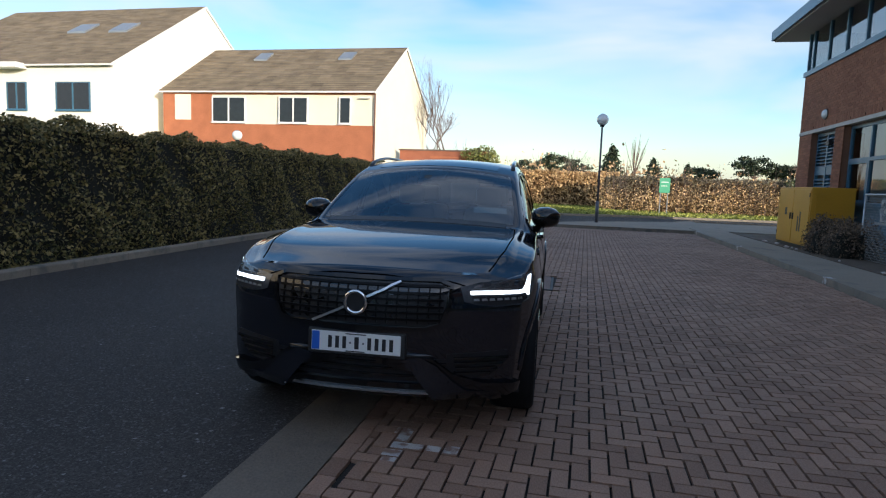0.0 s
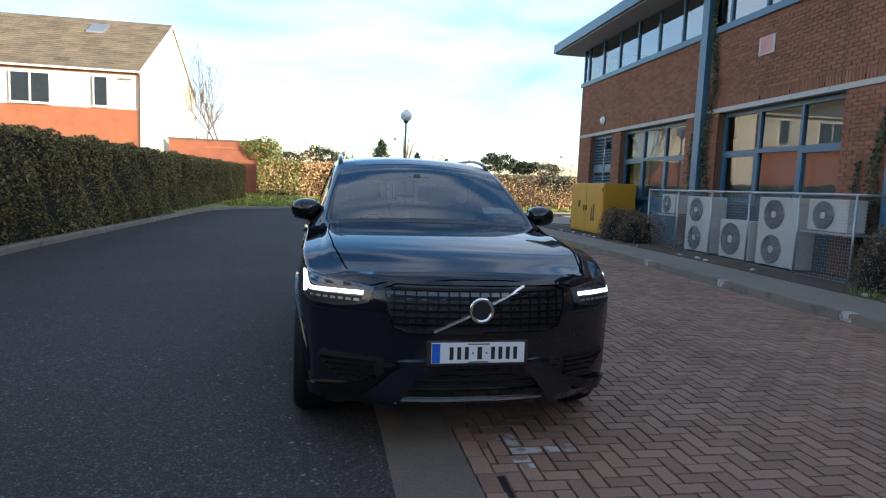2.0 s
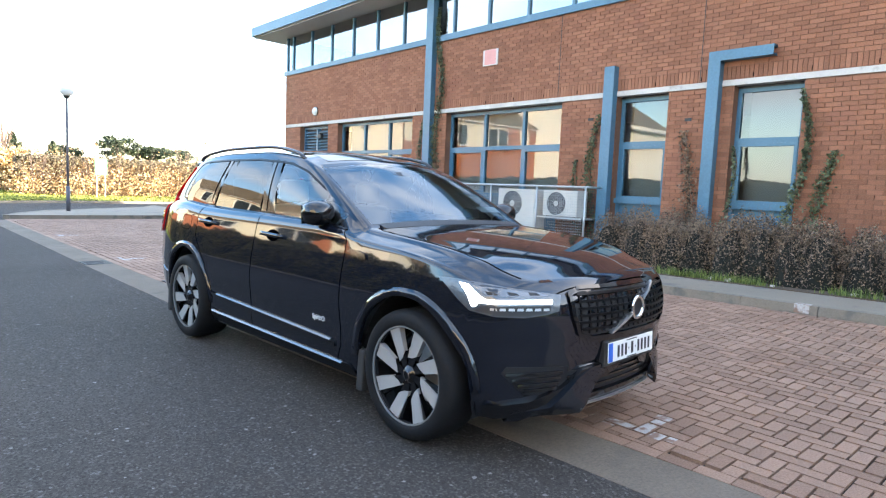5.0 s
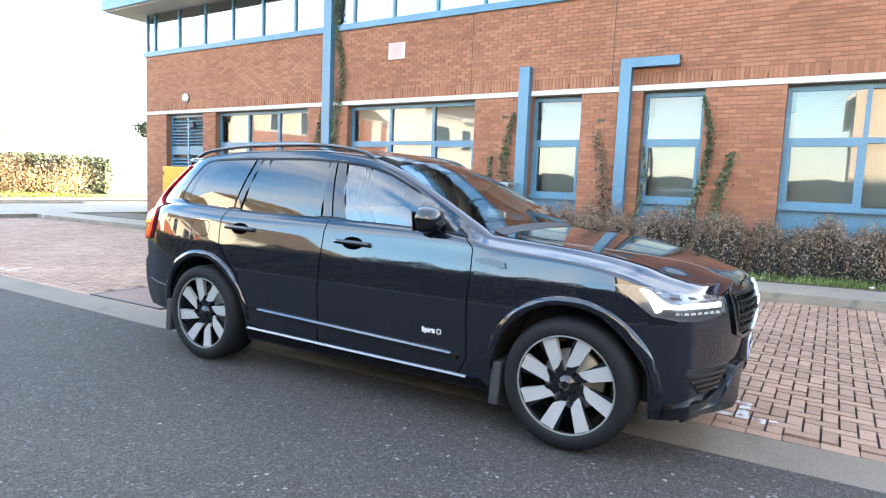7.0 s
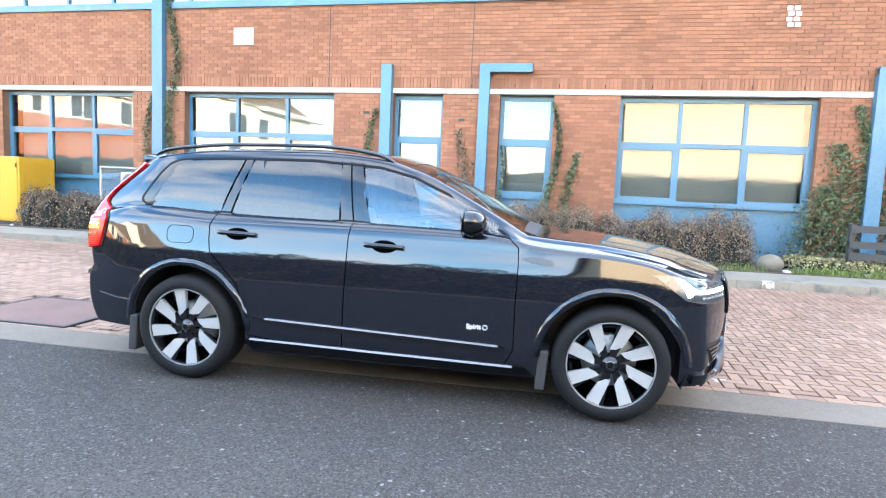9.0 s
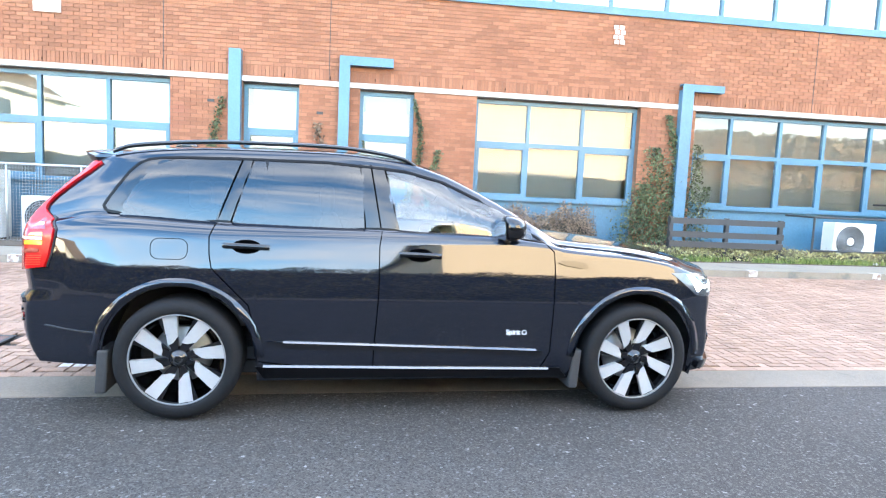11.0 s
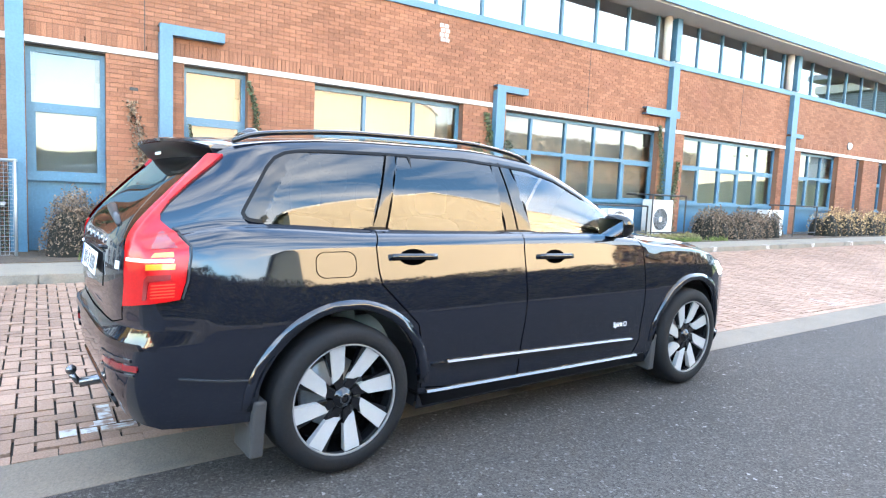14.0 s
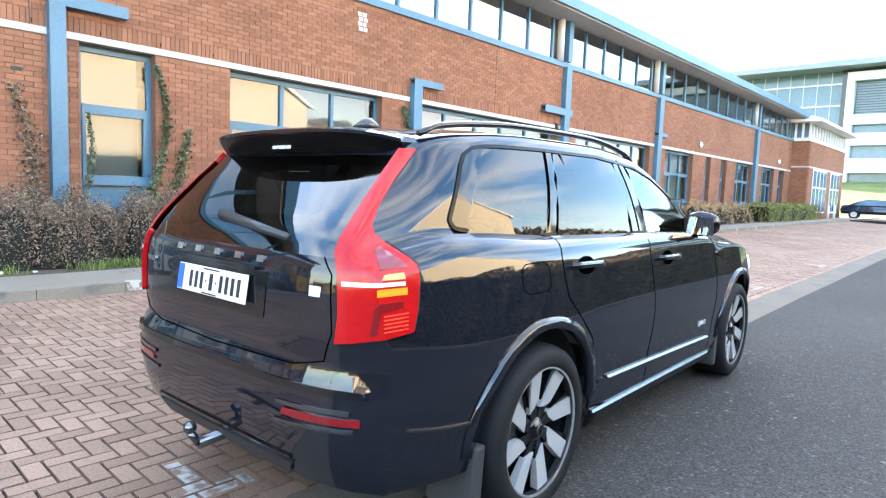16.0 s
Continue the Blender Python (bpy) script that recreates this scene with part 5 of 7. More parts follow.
for s in (-1, 1):
    for c in (AXLE_F, AXLE_R):
        base = Matrix.Translation((s * 0.957, c - 2.366, WHEEL_R)) @ Euler((0, radians(90 if s < 0 else -90), 0)).to_matrix().to_4x4()
        wheel = part("wheel", WSET["rim"][0], WSET["rim"][1], car, "alloy wheel with silver blades on black")
        wheel.matrix_local = base
        for key in ("tyre", "rim_edge", "brake_disc", "hub", "hub_ring"):
            part(key, WSET[key][0], WSET[key][1], wheel)
        for i in range(8):
            turn = Euler((0, 0, radians(45 * i + (11 if c == AXLE_F else -20)))).to_matrix().to_4x4()
            part("spoke", BLADE, ALLOY, wheel, "silver wheel blade").matrix_local = turn
            part("spoke_backing", ARM, GLOSS_BLACK, wheel).matrix_local = turn
        # wheel housing
        bm = bmesh.new()
        lathe(bm, [(0.47, 0.0), (0.47, 0.34), (0.05, 0.34)], 40, Matrix.Translation((s * 0.90, c - 2.366, 0.375)) @ Euler((0, radians(90 if s < 0 else -90), 0)).to_matrix().to_4x4())
        bmesh.ops.bisect_plane(bm, geom=bm.verts[:] + bm.edges[:] + bm.faces[:], plane_co=(0, 0, 0.24), plane_no=(0, 0, -1), clear_outer=True)
        part("wheel_housing", bm, DARK_PLASTIC, car)
part("underbody", boxes((-0.72, 0.72, 0.75 - 2.366, 4.30 - 2.366, 0.22, 0.30)), DARK_PLASTIC, car)

# ---- front of the car ----
grille = laid("grille", [(-0.50, 0.905), (-0.49, 0.80), (-0.455, 0.715), (-0.38, 0.692), (0.38, 0.692), (0.455, 0.715), (0.49, 0.80), (0.50, 0.905), (0.44, 0.925), (-0.44, 0.925)], from_front, INK, car, 0.002, 0.01, 0.08, "black grille with upright ribs")
out = [(-0.515, 0.915), (-0.505, 0.80), (-0.468, 0.703), (-0.385, 0.676), (0.385, 0.676), (0.468, 0.703), (0.505, 0.80), (0.515, 0.915), (0.45, 0.94), (-0.45, 0.94)]
ribbon("grille_frame", out, from_front, 0.022, GLOSS_BLACK, grille, 0.016, 0.01, closed=True)
for i in range(6):
    z = 0.728 + i * 0.036
    ribbon("grille_bar", [(-0.475 + (0.02 if i == 0 else 0), z), (0.475 - (0.02 if i == 0 else 0), z)], from_front, 0.013, GRILLE_DEEP, grille, 0.016, 0.01, sub=14)
for i in range(17):
    x = -0.456 + i * 0.057
    ribbon("grille_rib", [(x, 0.705), (x, 0.915)], from_front, 0.008, GRILLE_DEEP, grille, 0.008, 0.01, sub=4)
loc, nor = cast(*from_front((0, 0.812)))
bm = bmesh.new()
lathe(bm, [(0.050, 0), (0.053, 0.014), (0.068, 0.014), (0.072, 0), (0.050, 0)], 40, Matrix.Translation(loc + Vector((0, -0.018, 0))) @ Euler((radians(90), 0, 0)).to_matrix().to_4x4())
badge = part("badge_ring", bm, CHROME, grille, "chrome ring badge", smooth=True)
bm = bmesh.new()
lathe(bm, [(0.0, 0.004), (0.052, 0.004)], 32, Matrix.Translation(loc + Vector((0, -0.018, 0))) @ Euler((radians(90), 0, 0)).to_matrix().to_4x4())
part("badge_disc", bm, INK, grille)
for a, b in (((-0.249, 0.696), (-0.062, 0.782)), ((0.062, 0.842), (0.243, 0.926))):
    ribbon("badge_bar", [a, b], from_front, 0.013, SATIN, grille, 0.030, 0.01, "chrome slash bar", sub=4)


def number_plate(rays, z0, y_off, parent, rear, width=0.52, height=0.112):
    """White plate with a blue strip and plain bars for its characters."""
    loc, nor = cast(*rays((0, z0)))
    tilt = -6 if not rear else 8
    m = Matrix.Translation(loc + Vector((0, y_off, 0))) @ (Euler((radians(90 + tilt * 0.5), 0, 0)) if not rear else Euler((radians(90 - tilt), 0, radians(180)))).to_matrix().to_4x4()
    bm = rounded(-width / 2, width / 2, -height / 2, height / 2, -0.006, 0.0, r=0.004)
    bmesh.ops.transform(bm, matrix=m, verts=bm.verts)
    p = part("number_plate", bm, PLATE_WHITE, parent, "white number plate with a blue strip")
    bm = boxes((-width / 2 + 0.003, -width / 2 + 0.048, -height / 2 + 0.004, height / 2 - 0.004, 0.0, 0.001))
    bmesh.ops.transform(bm, matrix=m, verts=bm.verts)
    part("plate_strip", bm, PLATE_BLUE, p)
    for x, w in ((-0.150, 0.030), (-0.108, 0.030), (-0.066, 0.030), (-0.032, 0.016), (0.006, 0.034), (0.044, 0.016), (0.080, 0.030), (0.122, 0.030), (0.164, 0.030), (0.206, 0.030)):
        h = 0.034 if w > 0.02 else 0.005
        bm = boxes((x - w / 2 + 0.004, x + w / 2 - 0.004, -h - 0.002, h - 0.002, 0.0, 0.001))
        bmesh.ops.transform(bm, matrix=m, verts=bm.verts)
        part("plate_mark", bm, INK, p)
    for z, w in ((0.047, 0.12), (-0.050, 0.11)):
        bm = boxes((-w / 2, w / 2, z - 0.003, z + 0.003, 0.0, 0.001))
        bmesh.ops.transform(bm, matrix=m, verts=bm.verts)
        part("plate_mark", bm, INK, p)
    return p


number_plate(from_front, 0.577, -0.016, car, False)
bm = rounded(-0.285, 0.285, -0.02, 0.02, 0.50, 0.645, r=0.01)
loc, nor = cast(*from_front((0, 0.575)))
bmesh.ops.translate(bm, verts=bm.verts, vec=(0, loc.y + 0.010, 0))
part("plate_holder", bm, DARK_PLASTIC, car)
laid("lower_intake", [(-0.50, 0.36), (0.50, 0.36), (0.545, 0.43), (0.50, 0.50), (-0.50, 0.50), (-0.545, 0.43)], from_front, INK, car, 0.003, 0.01, 0.1, "black lower air intake")
for z in (0.395, 0.435, 0.47):
    ribbon("intake_bar", [(-0.50, z), (0.50, z)], from_front, 0.012, GLOSS_BLACK, car, 0.014, 0.01, sub=12)
lip = bmesh.new()
rows = []
for i in range(25):
    v = -0.45 + 0.9 * i / 24
    loc, nor = cast(*from_front((v, 0.512)))
    k = min(1.0, (0.46 - abs(v)) / 0.10) ** 0.5
    rows.append([lip.verts.new(loc + Vector((0, 0.012 - 0.026 * k * math.cos(a), 0.024 * k * math.sin(a)))) for a in (1.5, 1.0, 0.5, 0.0, -0.5, -1.0, -1.5)])
for a, b in zip(rows, rows[1:]):
    for k in range(6):
        lip.faces.new((a[k], a[k + 1], b[k + 1], b[k]))
bmesh.ops.recalc_face_normals(lip, faces=lip.faces)
part("bumper_lip", lip, GLOSS_BLACK, car, "gloss black lip under the number plate", smooth=True)
laid("front_splitter", [(-0.62, 0.285), (0.62, 0.285), (0.56, 0.350), (-0.56, 0.350)], from_front, GLOSS_BLACK, car, 0.02, 0.03, 0.1, "gloss black front splitter")
ribbon("splitter_strip", [(-0.40, 0.300), (0.40, 0.300)], from_front, 0.009, SATIN, car, 0.030, 0.01, "silver splitter edge", sub=12)
for s in (-1, 1):
    ray = from_corner(s)
    # lower cheek blade, dark side intake with slats
    laid("bumper_blade", [(-0.44, 0.505), (-0.36, 0.535), (-0.18, 0.51), (-0.07, 0.42), (0.10, 0.36), (0.34, 0.345), (0.34, 0.29), (0.06, 0.28), (-0.12, 0.31), (-0.24, 0.42), (-0.40, 0.47)], ray, GLOSS_BLACK, car, 0.028, 0.035, 0.05, "gloss black bumper blade")
    blade = laid("intake_blade", [(s * x, z) for x, z in ((0.25, 0.500), (0.36, 0.518), (0.45, 0.470), (0.53, 0.385), (0.60, 0.325), (0.78, 0.305), (0.80, 0.262), (0.60, 0.248), (0.47, 0.252), (0.40, 0.33), (0.33, 0.42))], from_front, PAINT, car, 0.026, 0.03, 0.04, "gloss black blade beside the lower intake")
    for v in blade.data.vertices:
        v.co.y -= 0.28 * max(0.0, 0.52 - v.co.z) * max(0.0, 1 - max(0.0, abs(v.co.x) - 0.42) / 0.30)
    vent_ray = lambda p, r=ray: r((p[0] + 0.07, p[1] - 0.07))
    vent = laid("side_intake", [(-0.18, 0.60), (0.16, 0.615), (0.19, 0.58), (0.06, 0.46), (-0.06, 0.45), (-0.18, 0.54)], vent_ray, INK, car, 0.003, 0.01, 0.06, "slatted side air intake")
    for z in (0.485, 0.515, 0.545, 0.575):
        ribbon("intake_slat", [(-0.15 + 0.3 * (0.6 - z), z), (0.04 + 1.1 * (z - 0.46), z)], vent_ray, 0.014, GLOSS_BLACK, vent, 0.014, 0.01, tilt=0.0015)
    lamp = laid("headlamp", [(-0.035, 0.830), (-0.045, 0.910), (0.10, 0.930), (0.25, 0.947), (0.40, 0.964), (0.50, 0.974), (0.595, 0.972), (0.545, 0.925), (0.49, 0.870), (0.43, 0.820), (0.30, 0.802), (0.15, 0.797), (0.03, 0.812)], ray, SMOKED, car, 0.003, 0.008, 0.04, "headlamp with a white lit T-shaped bar")
    laid("lamp_reflector", [(0.02, 0.904), (0.34, 0.902), (0.42, 0.948), (0.25, 0.938), (0.06, 0.918)], ray, SATIN_DARK, lamp, 0.005, 0.002, 0.05)
    laid("lamp_reflector", [(0.005, 0.858), (0.36, 0.852), (0.405, 0.828), (0.30, 0.811), (0.15, 0.806), (0.03, 0.820)], ray, INK, lamp, 0.005, 0.002, 0.05)
    laid("running_lamp", [(0.005, 0.867), (0.005, 0.888), (0.352, 0.884), (0.392, 0.908), (0.438, 0.950), (0.482, 0.956), (0.442, 0.900), (0.418, 0.842), (0.398, 0.845), (0.385, 0.864)], ray, DRL, lamp, 0.007, 0.003, 0.03, "white lit daytime lamp")
    for i in range(7):
        x = 0.035 + i * 0.046
        laid("lamp_cell", [(x - 0.017, 0.832), (x + 0.017, 0.832), (x + 0.014, 0.845), (x - 0.014, 0.845)], ray, SATIN, lamp, 0.007, 0.003, 0.04)
    for x in (0.10, 0.21, 0.32):
        laid("lamp_cell", [(x - 0.030, 0.908), (x + 0.022, 0.908), (x + 0.034, 0.924), (x - 0.010, 0.920)], ray, INK, lamp, 0.007, 0.003, 0.04)
    ribbon("bonnet_seam", [(s * 0.70, 0.30), (s * 0.765, 0.6), (s * 0.79, 1.0), (s * 0.775, 1.35), (s * 0.73, 1.42)], from_above, 0.008, SEAM, car, 0.0015)
    ribbon("wiper", [(s * 0.1 - 0.35, 1.50), (s * 0.1 + 0.25, 1.53)], from_above, 0.022, DARK_PLASTIC, car, 0.02, 0.0)
ribbon("bonnet_seam", [(-0.60, 0.16), (-0.3, 0.085), (0, 0.075), (0.3, 0.085), (0.60, 0.16)], from_above, 0.008, SEAM, car, 0.0015)
laid("cowl", [(-0.70, 1.40), (0, 1.37), (0.70, 1.40), (0.70, 1.48), (-0.70, 1.48)], from_above, DARK_PLASTIC, car, 0.002, 0.01, 0.1)
laid("permit_label", [(0.43, 1.580), (0.69, 1.605), (0.68, 1.675), (0.425, 1.650)], from_above, PLATE_WHITE, car, 0.003, 0.002, 0.1, "white paper label inside the windscreen")
laid("sensor_pod", [(-0.10, 2.02), (0.10, 2.02), (0.13, 2.16), (-0.13, 2.16)], from_above, DARK_PLASTIC, car, 0.003, 0.01, 0.06)
laid("screen_border", [(-0.66, 2.13), (0.66, 2.13), (0.64, 2.24), (-0.64, 2.24)], from_above, GLOSS_BLACK, car, 0.003, 0.01, 0.1)
laid("glass_roof", [(-0.54, 2.30), (0.54, 2.30), (0.53, 3.55), (-0.53, 3.55)], from_above, GLOSS_BLACK, car, 0.003, 0.01, 0.15, "black glass roof panel")

# ---- back of the car ----
spoiler = bmesh.new()
NS = 24
rows = []
for j in range(NS + 1):
    v = -0.625 + 1.25 * j / NS
    a = abs(v) / 0.625
    y1 = 4.578 - 0.085 * a ** 3 - 0.06 * a ** 10 - 2.366
    y0 = 4.16 - 2.366
    zt = 1.632 - 0.018 * a ** 2 - 0.022 * a ** 8
    dip = 0.012 + 0.018 * a ** 4
    rows.append([spoiler.verts.new(p) for p in ((v * 0.97, y0, zt + 0.024 - 0.03 * a ** 4), (v * 0.98, (y0 + y1) / 2, zt + 0.020 - 0.015 * a ** 4), (v * 0.99, y1 - 0.03, zt + 0.004), (v, y1, zt - 0.004), (v, y1 - 0.006, zt - 0.016), (v * 0.99, y1 - 0.040, zt - 0.044 - dip), (v * 0.98, y1 - 0.095, zt - 0.072 - dip), (v * 0.96, y1 - 0.17, zt - 0.088 - dip), (v * 0.95, y0, zt - 0.13))])
for a, b in zip(rows, rows[1:]):
    for k in (8, 0, 1, 2, 3):
        spoiler.faces.new((a[k], a[(k + 1) % 9], b[(k + 1) % 9], b[k]))
spoiler.faces.new(rows[0][::-1]), spoiler.faces.new(rows[-1])
under = bmesh.new()
low = [[under.verts.new(r[k].co) for k in range(4, 9)] for r in rows]
for a, b in zip(low, low[1:]):
    for k in range(4):
        under.faces.new((a[k], a[k + 1], b[k + 1], b[k]))
bmesh.ops.recalc_face_normals(under, faces=under.faces)
brake = bmesh.new()
strip = [[brake.verts.new(r[k].co + Vector((0, 0.0025, dz))) for k, dz in ((4, -0.003), (5, 0.022))] for r in rows[7:18]]
for a, b in zip(strip, strip[1:]):
    brake.faces.new((a[0], b[0], b[1], a[1]))
bmesh.ops.recalc_face_normals(spoiler, faces=spoiler.faces)
spoiler = part("roof_spoiler", spoiler, PAINT, car, "black roof spoiler over the rear window")
part("spoiler_underside", under, GRILLE_DEEP, spoiler, "matt black underside of the spoiler", smooth=True)
part("high_brake_lamp", brake, HIGH_RED, spoiler, "dark red brake lamp strip")
for x, w in ((-0.050, 0.030), (-0.018, 0.024), (0.012, 0.026), (0.048, 0.034)):
    bm = boxes((x - w / 2, x + w / 2, 4.523 - 2.366, 4.526 - 2.366, 1.552, 1.566))
    part("spoiler_lettering", bm, PLATE_WHITE, spoiler)
for s in (-1, 1):
    ray = from_corner(s, True, 50)
    shape = [(-0.116, 0.872), (0.02, 0.895), (0.150, 0.916), (0.165, 0.99), (0.170, 1.10), (0.163, 1.140), (0.130, 1.166), (0.055, 1.210), (0.014, 1.245), (0.008, 1.275), (0.028, 1.33), (0.090, 1.43), (0.182, 1.552), (0.112, 1.552), (0.020, 1.42), (-0.052, 1.31), (-0.104, 1.225), (-0.120, 1.180), (-0.110, 1.08), (-0.106, 0.97)]
    lamp = laid("tail_lamp", shape, ray, TAIL_RED, car, 0.022, 0.05, 0.02, "tall red tail lamp", straight=True)
    laid("lamp_bar", [(-0.095, 1.070), (0.118, 1.074), (0.118, 1.088), (-0.095, 1.084)], ray, SATIN, lamp, 0.0255, 0.005, 0.03, "silver bar across the tail lamp", straight=True)
    laid("indicator", [(0.020, 1.040), (0.125, 1.044), (0.125, 1.068), (0.020, 1.064)], ray, AMBER, lamp, 0.0255, 0.005, 0.03, "amber indicator strip", straight=True)
    laid("indicator", [(0.035, 1.094), (0.118, 1.096), (0.112, 1.118), (0.045, 1.112)], ray, AMBER, lamp, 0.0255, 0.005, 0.03, "amber indicator strip", straight=True)
    laid("lamp_core", [(0.000, 0.910), (0.022, 0.913), (0.034, 0.990), (0.112, 1.000), (0.112, 1.022), (0.028, 1.018), (0.012, 1.000)], ray, DEEP_RED, lamp, 0.0255, 0.005, 0.03, straight=True)
    for i in range(5):
        z = 0.922 + i * 0.013
        laid("lamp_rib", [(0.045, z), (0.130, z + 0.006), (0.130, z + 0.011), (0.045, z + 0.005)], ray, BRIGHT_RED, lamp, 0.0255, 0.005, 0.03, straight=True)
    ribbon("lamp_outline", [*shape[2:8]], ray, 0.008, INK, lamp, 0.006, 0.004)
    laid("lamp_inner", [(0.03, 1.128), (0.125, 1.135), (0.105, 1.156), (0.030, 1.200), (0.015, 1.190)], ray, DEEP_RED, lamp, 0.0255, 0.005, 0.02, straight=True)
    laid("rear_reflector", [(s * x, z) for x, z in ((0.48, 0.588), (0.80, 0.596), (0.80, 0.622), (0.50, 0.616))[::s]], from_rear, DEEP_RED, car, 0.008, 0.01, 0.06, "slim red bumper reflector")
    ribbon("reflector_trim", [(s * 0.77, 0.640), (s * 0.64, 0.637), (s * 0.46, 0.630)], from_rear, 0.014, SATIN_DARK, car, 0.007, 0.01)
    ribbon("reflector_trim", [(s * 0.78, 0.577), (s * 0.64, 0.570), (s * 0.44, 0.560)], from_rear, 0.010, SATIN_DARK, car, 0.007, 0.01)
    ribbon("bumper_line", [(4.33, 0.535), (4.46, 0.545), (4.62, 0.568)], from_side(s), 0.007, SATIN_DARK, car, 0.008, 0.01)
    ribbon("tailgate_seam", [(s * 0.62, 1.16), (s * 0.67, 1.10), (s * 0.685, 0.90), (s * 0.65, 0.80), (s * 0.5, 0.765), (0, 0.755)], from_rear, 0.005, SEAM, car, 0.0015)
laid("bumper_crease", [(-0.82, 0.690), (0.82, 0.690), (0.80, 0.715), (-0.80, 0.715)], from_rear, GLOSS_BLACK, car, 0.016, 0.02, 0.1)
laid("rear_diffuser", [(-0.46, 0.345), (0.46, 0.345), (0.50, 0.400), (-0.50, 0.400)], from_rear, DARK_PLASTIC, car, 0.012, 0.02, 0.1)
ribbon("diffuser_strip", [(-0.50, 0.420), (0.50, 0.420)], from_rear, 0.014, GLOSS_BLACK, car, 0.008, 0.01, sub=12)
number_plate(from_rear, 1.000, 0.022, car, True)
laid("plate_recess", [(-0.34, 0.905), (0.34, 0.905), (0.36, 1.075), (-0.36, 1.075)], from_rear, GLOSS_BLACK, car, 0.003, 0.01, 0.1)
laid("boot_handle", [(-0.30, 1.078), (0.30, 1.078), (0.30, 1.092), (-0.30, 1.092)], from_rear, GLOSS_BLACK, car, 0.022, 0.02, 0.1)
for x in (-0.30, -0.15, 0.0, 0.15, 0.30):
    w = 0.045
    laid("boot_letter", [(x - w / 2, 1.108), (x + w / 2, 1.108), (x + w / 2, 1.132), (x - w / 2, 1.132)], from_rear, CHROME, car, 0.006, 0.003, 0.1)
laid("boot_letter", [(0.53, 1.03), (0.63, 1.03), (0.63, 1.052), (0.53, 1.052)], from_rear, CHROME, car, 0.006, 0.003, 0.1)
laid("boot_sticker", [(-0.635, 1.020), (-0.585, 1.020), (-0.585, 1.056), (-0.635, 1.056)], from_rear, PLATE_WHITE, car, 0.003, 0.002, 0.1)
bm = bmesh.new()
w0, n0 = cast(*from_rear((0.12, 1.262)))
w1, n1 = cast(*from_rear((-0.40, 1.205)))
rod(bm, w0 + n0 * 0.045, w1 + n1 * 0.03, 0.026, 10, 0.015)
rod(bm, w0 + n0 * 0.0, w0 + n0 * 0.06, 0.034, 14)
part("rear_wiper", bm, WIPER_GREY, car, "black rear wiper", smooth=True)
bm = bmesh.new()
rod(bm, (0.0, 4.65 - 2.366, 0.37), (0.0, 4.905 - 2.366, 0.345), 0.025, 10)
rod(bm, (0.0, 4.905 - 2.366, 0.345), (0.0, 4.94 - 2.366, 0.40), 0.016, 10)
bmesh.ops.create_uvsphere(bm, u_segments=16, v_segments=10, radius=0.026, matrix=Matrix.Translation((0, 4.941 - 2.366, 0.420)))
part("tow_ball", bm, SATIN_DARK, car, "steel tow ball", smooth=True)
bm = bmesh.new()
bmesh.ops.create_cone(bm, cap_ends=True, segments=12, radius1=0.05, radius2=0.012, depth=0.05, matrix=Matrix.Translation((0, 4.02 - 2.366, 1.715)))
for v in bm.verts:
    v.co.y = 4.02 - 2.366 + (v.co.y - 4.02 + 2.366) * 2
part("roof_aerial", bm, PAINT, car, smooth=True)

# ---- inside the car ----
part("dashboard", rounded(-0.72, 0.72, 1.72 - 2.366, 2.05 - 2.366, 0.75, 1.06, r=0.05), DARK_PLASTIC, car)
bm = bmesh.new()
rows = []
for i in range(13):
    u = 2.28 + i * 0.165
    rows.append([bm.verts.new((v * rail_v(u) * 0.98, u - 2.366, rail_z(u) + (mid_z(u) - rail_z(u)) * (1 - v * v) - 0.05)) for v in (-1, -0.75, -0.5, -0.25, 0, 0.25, 0.5, 0.75, 1)])
for a, b in zip(rows, rows[1:]):
    for k in range(8):
        bm.faces.new((a[k], b[k], b[k + 1], a[k + 1]))
part("headliner", bm, HEADLINER, car, "pale grey roof lining", smooth=True)
part("cabin_floor", boxes((-0.75, 0.75, 1.7 - 2.366, 4.4 - 2.366, 0.32, 0.40)), DARK_PLASTIC, car)
for s in (-1, 1):
    for u0 in (2.55, 3.40):
        seat = part("seat", rounded(s * 0.40 - 0.25, s * 0.40 + 0.25, u0 - 0.25 - 2.366, u0 + 0.28 - 2.366, 0.50, 0.70, r=0.06), LEATHER, car, "pale leather seat", smooth=True)
        bm = rounded(s * 0.40 - 0.24, s * 0.40 + 0.24, u0 + 0.20 - 2.366, u0 + 0.34 - 2.366, 0.66, 1.25, r=0.06)
        for v in bm.verts:
            v.co.y += (v.co.z - 0.66) * 0.3
        part("backrest", bm, LEATHER, seat, smooth=True)
        bm = rounded(s * 0.40 - 0.13, s * 0.40 + 0.13, u0 + 0.40 - 2.366, u0 + 0.50 - 2.366, 1.27, 1.46, r=0.04)
        part("headrest", bm, LEATHER, seat, smooth=True)
bm = bmesh.new()
m = Matrix.Translation((-0.38, 2.14 - 2.366, 1.02)) @ Euler((radians(65), 0, 0)).to_matrix().to_4x4()
lathe(bm, [(0.168, 0), (0.184, 0.014), (0.198, 0), (0.184, -0.014), (0.168, 0)], 36, m)
for a in (0, 180, 270):
    rod(bm, m @ Vector((0, 0, 0)), m @ Vector((0.17 * math.cos(radians(a)), 0.17 * math.sin(radians(a)), 0)), 0.02, 8)
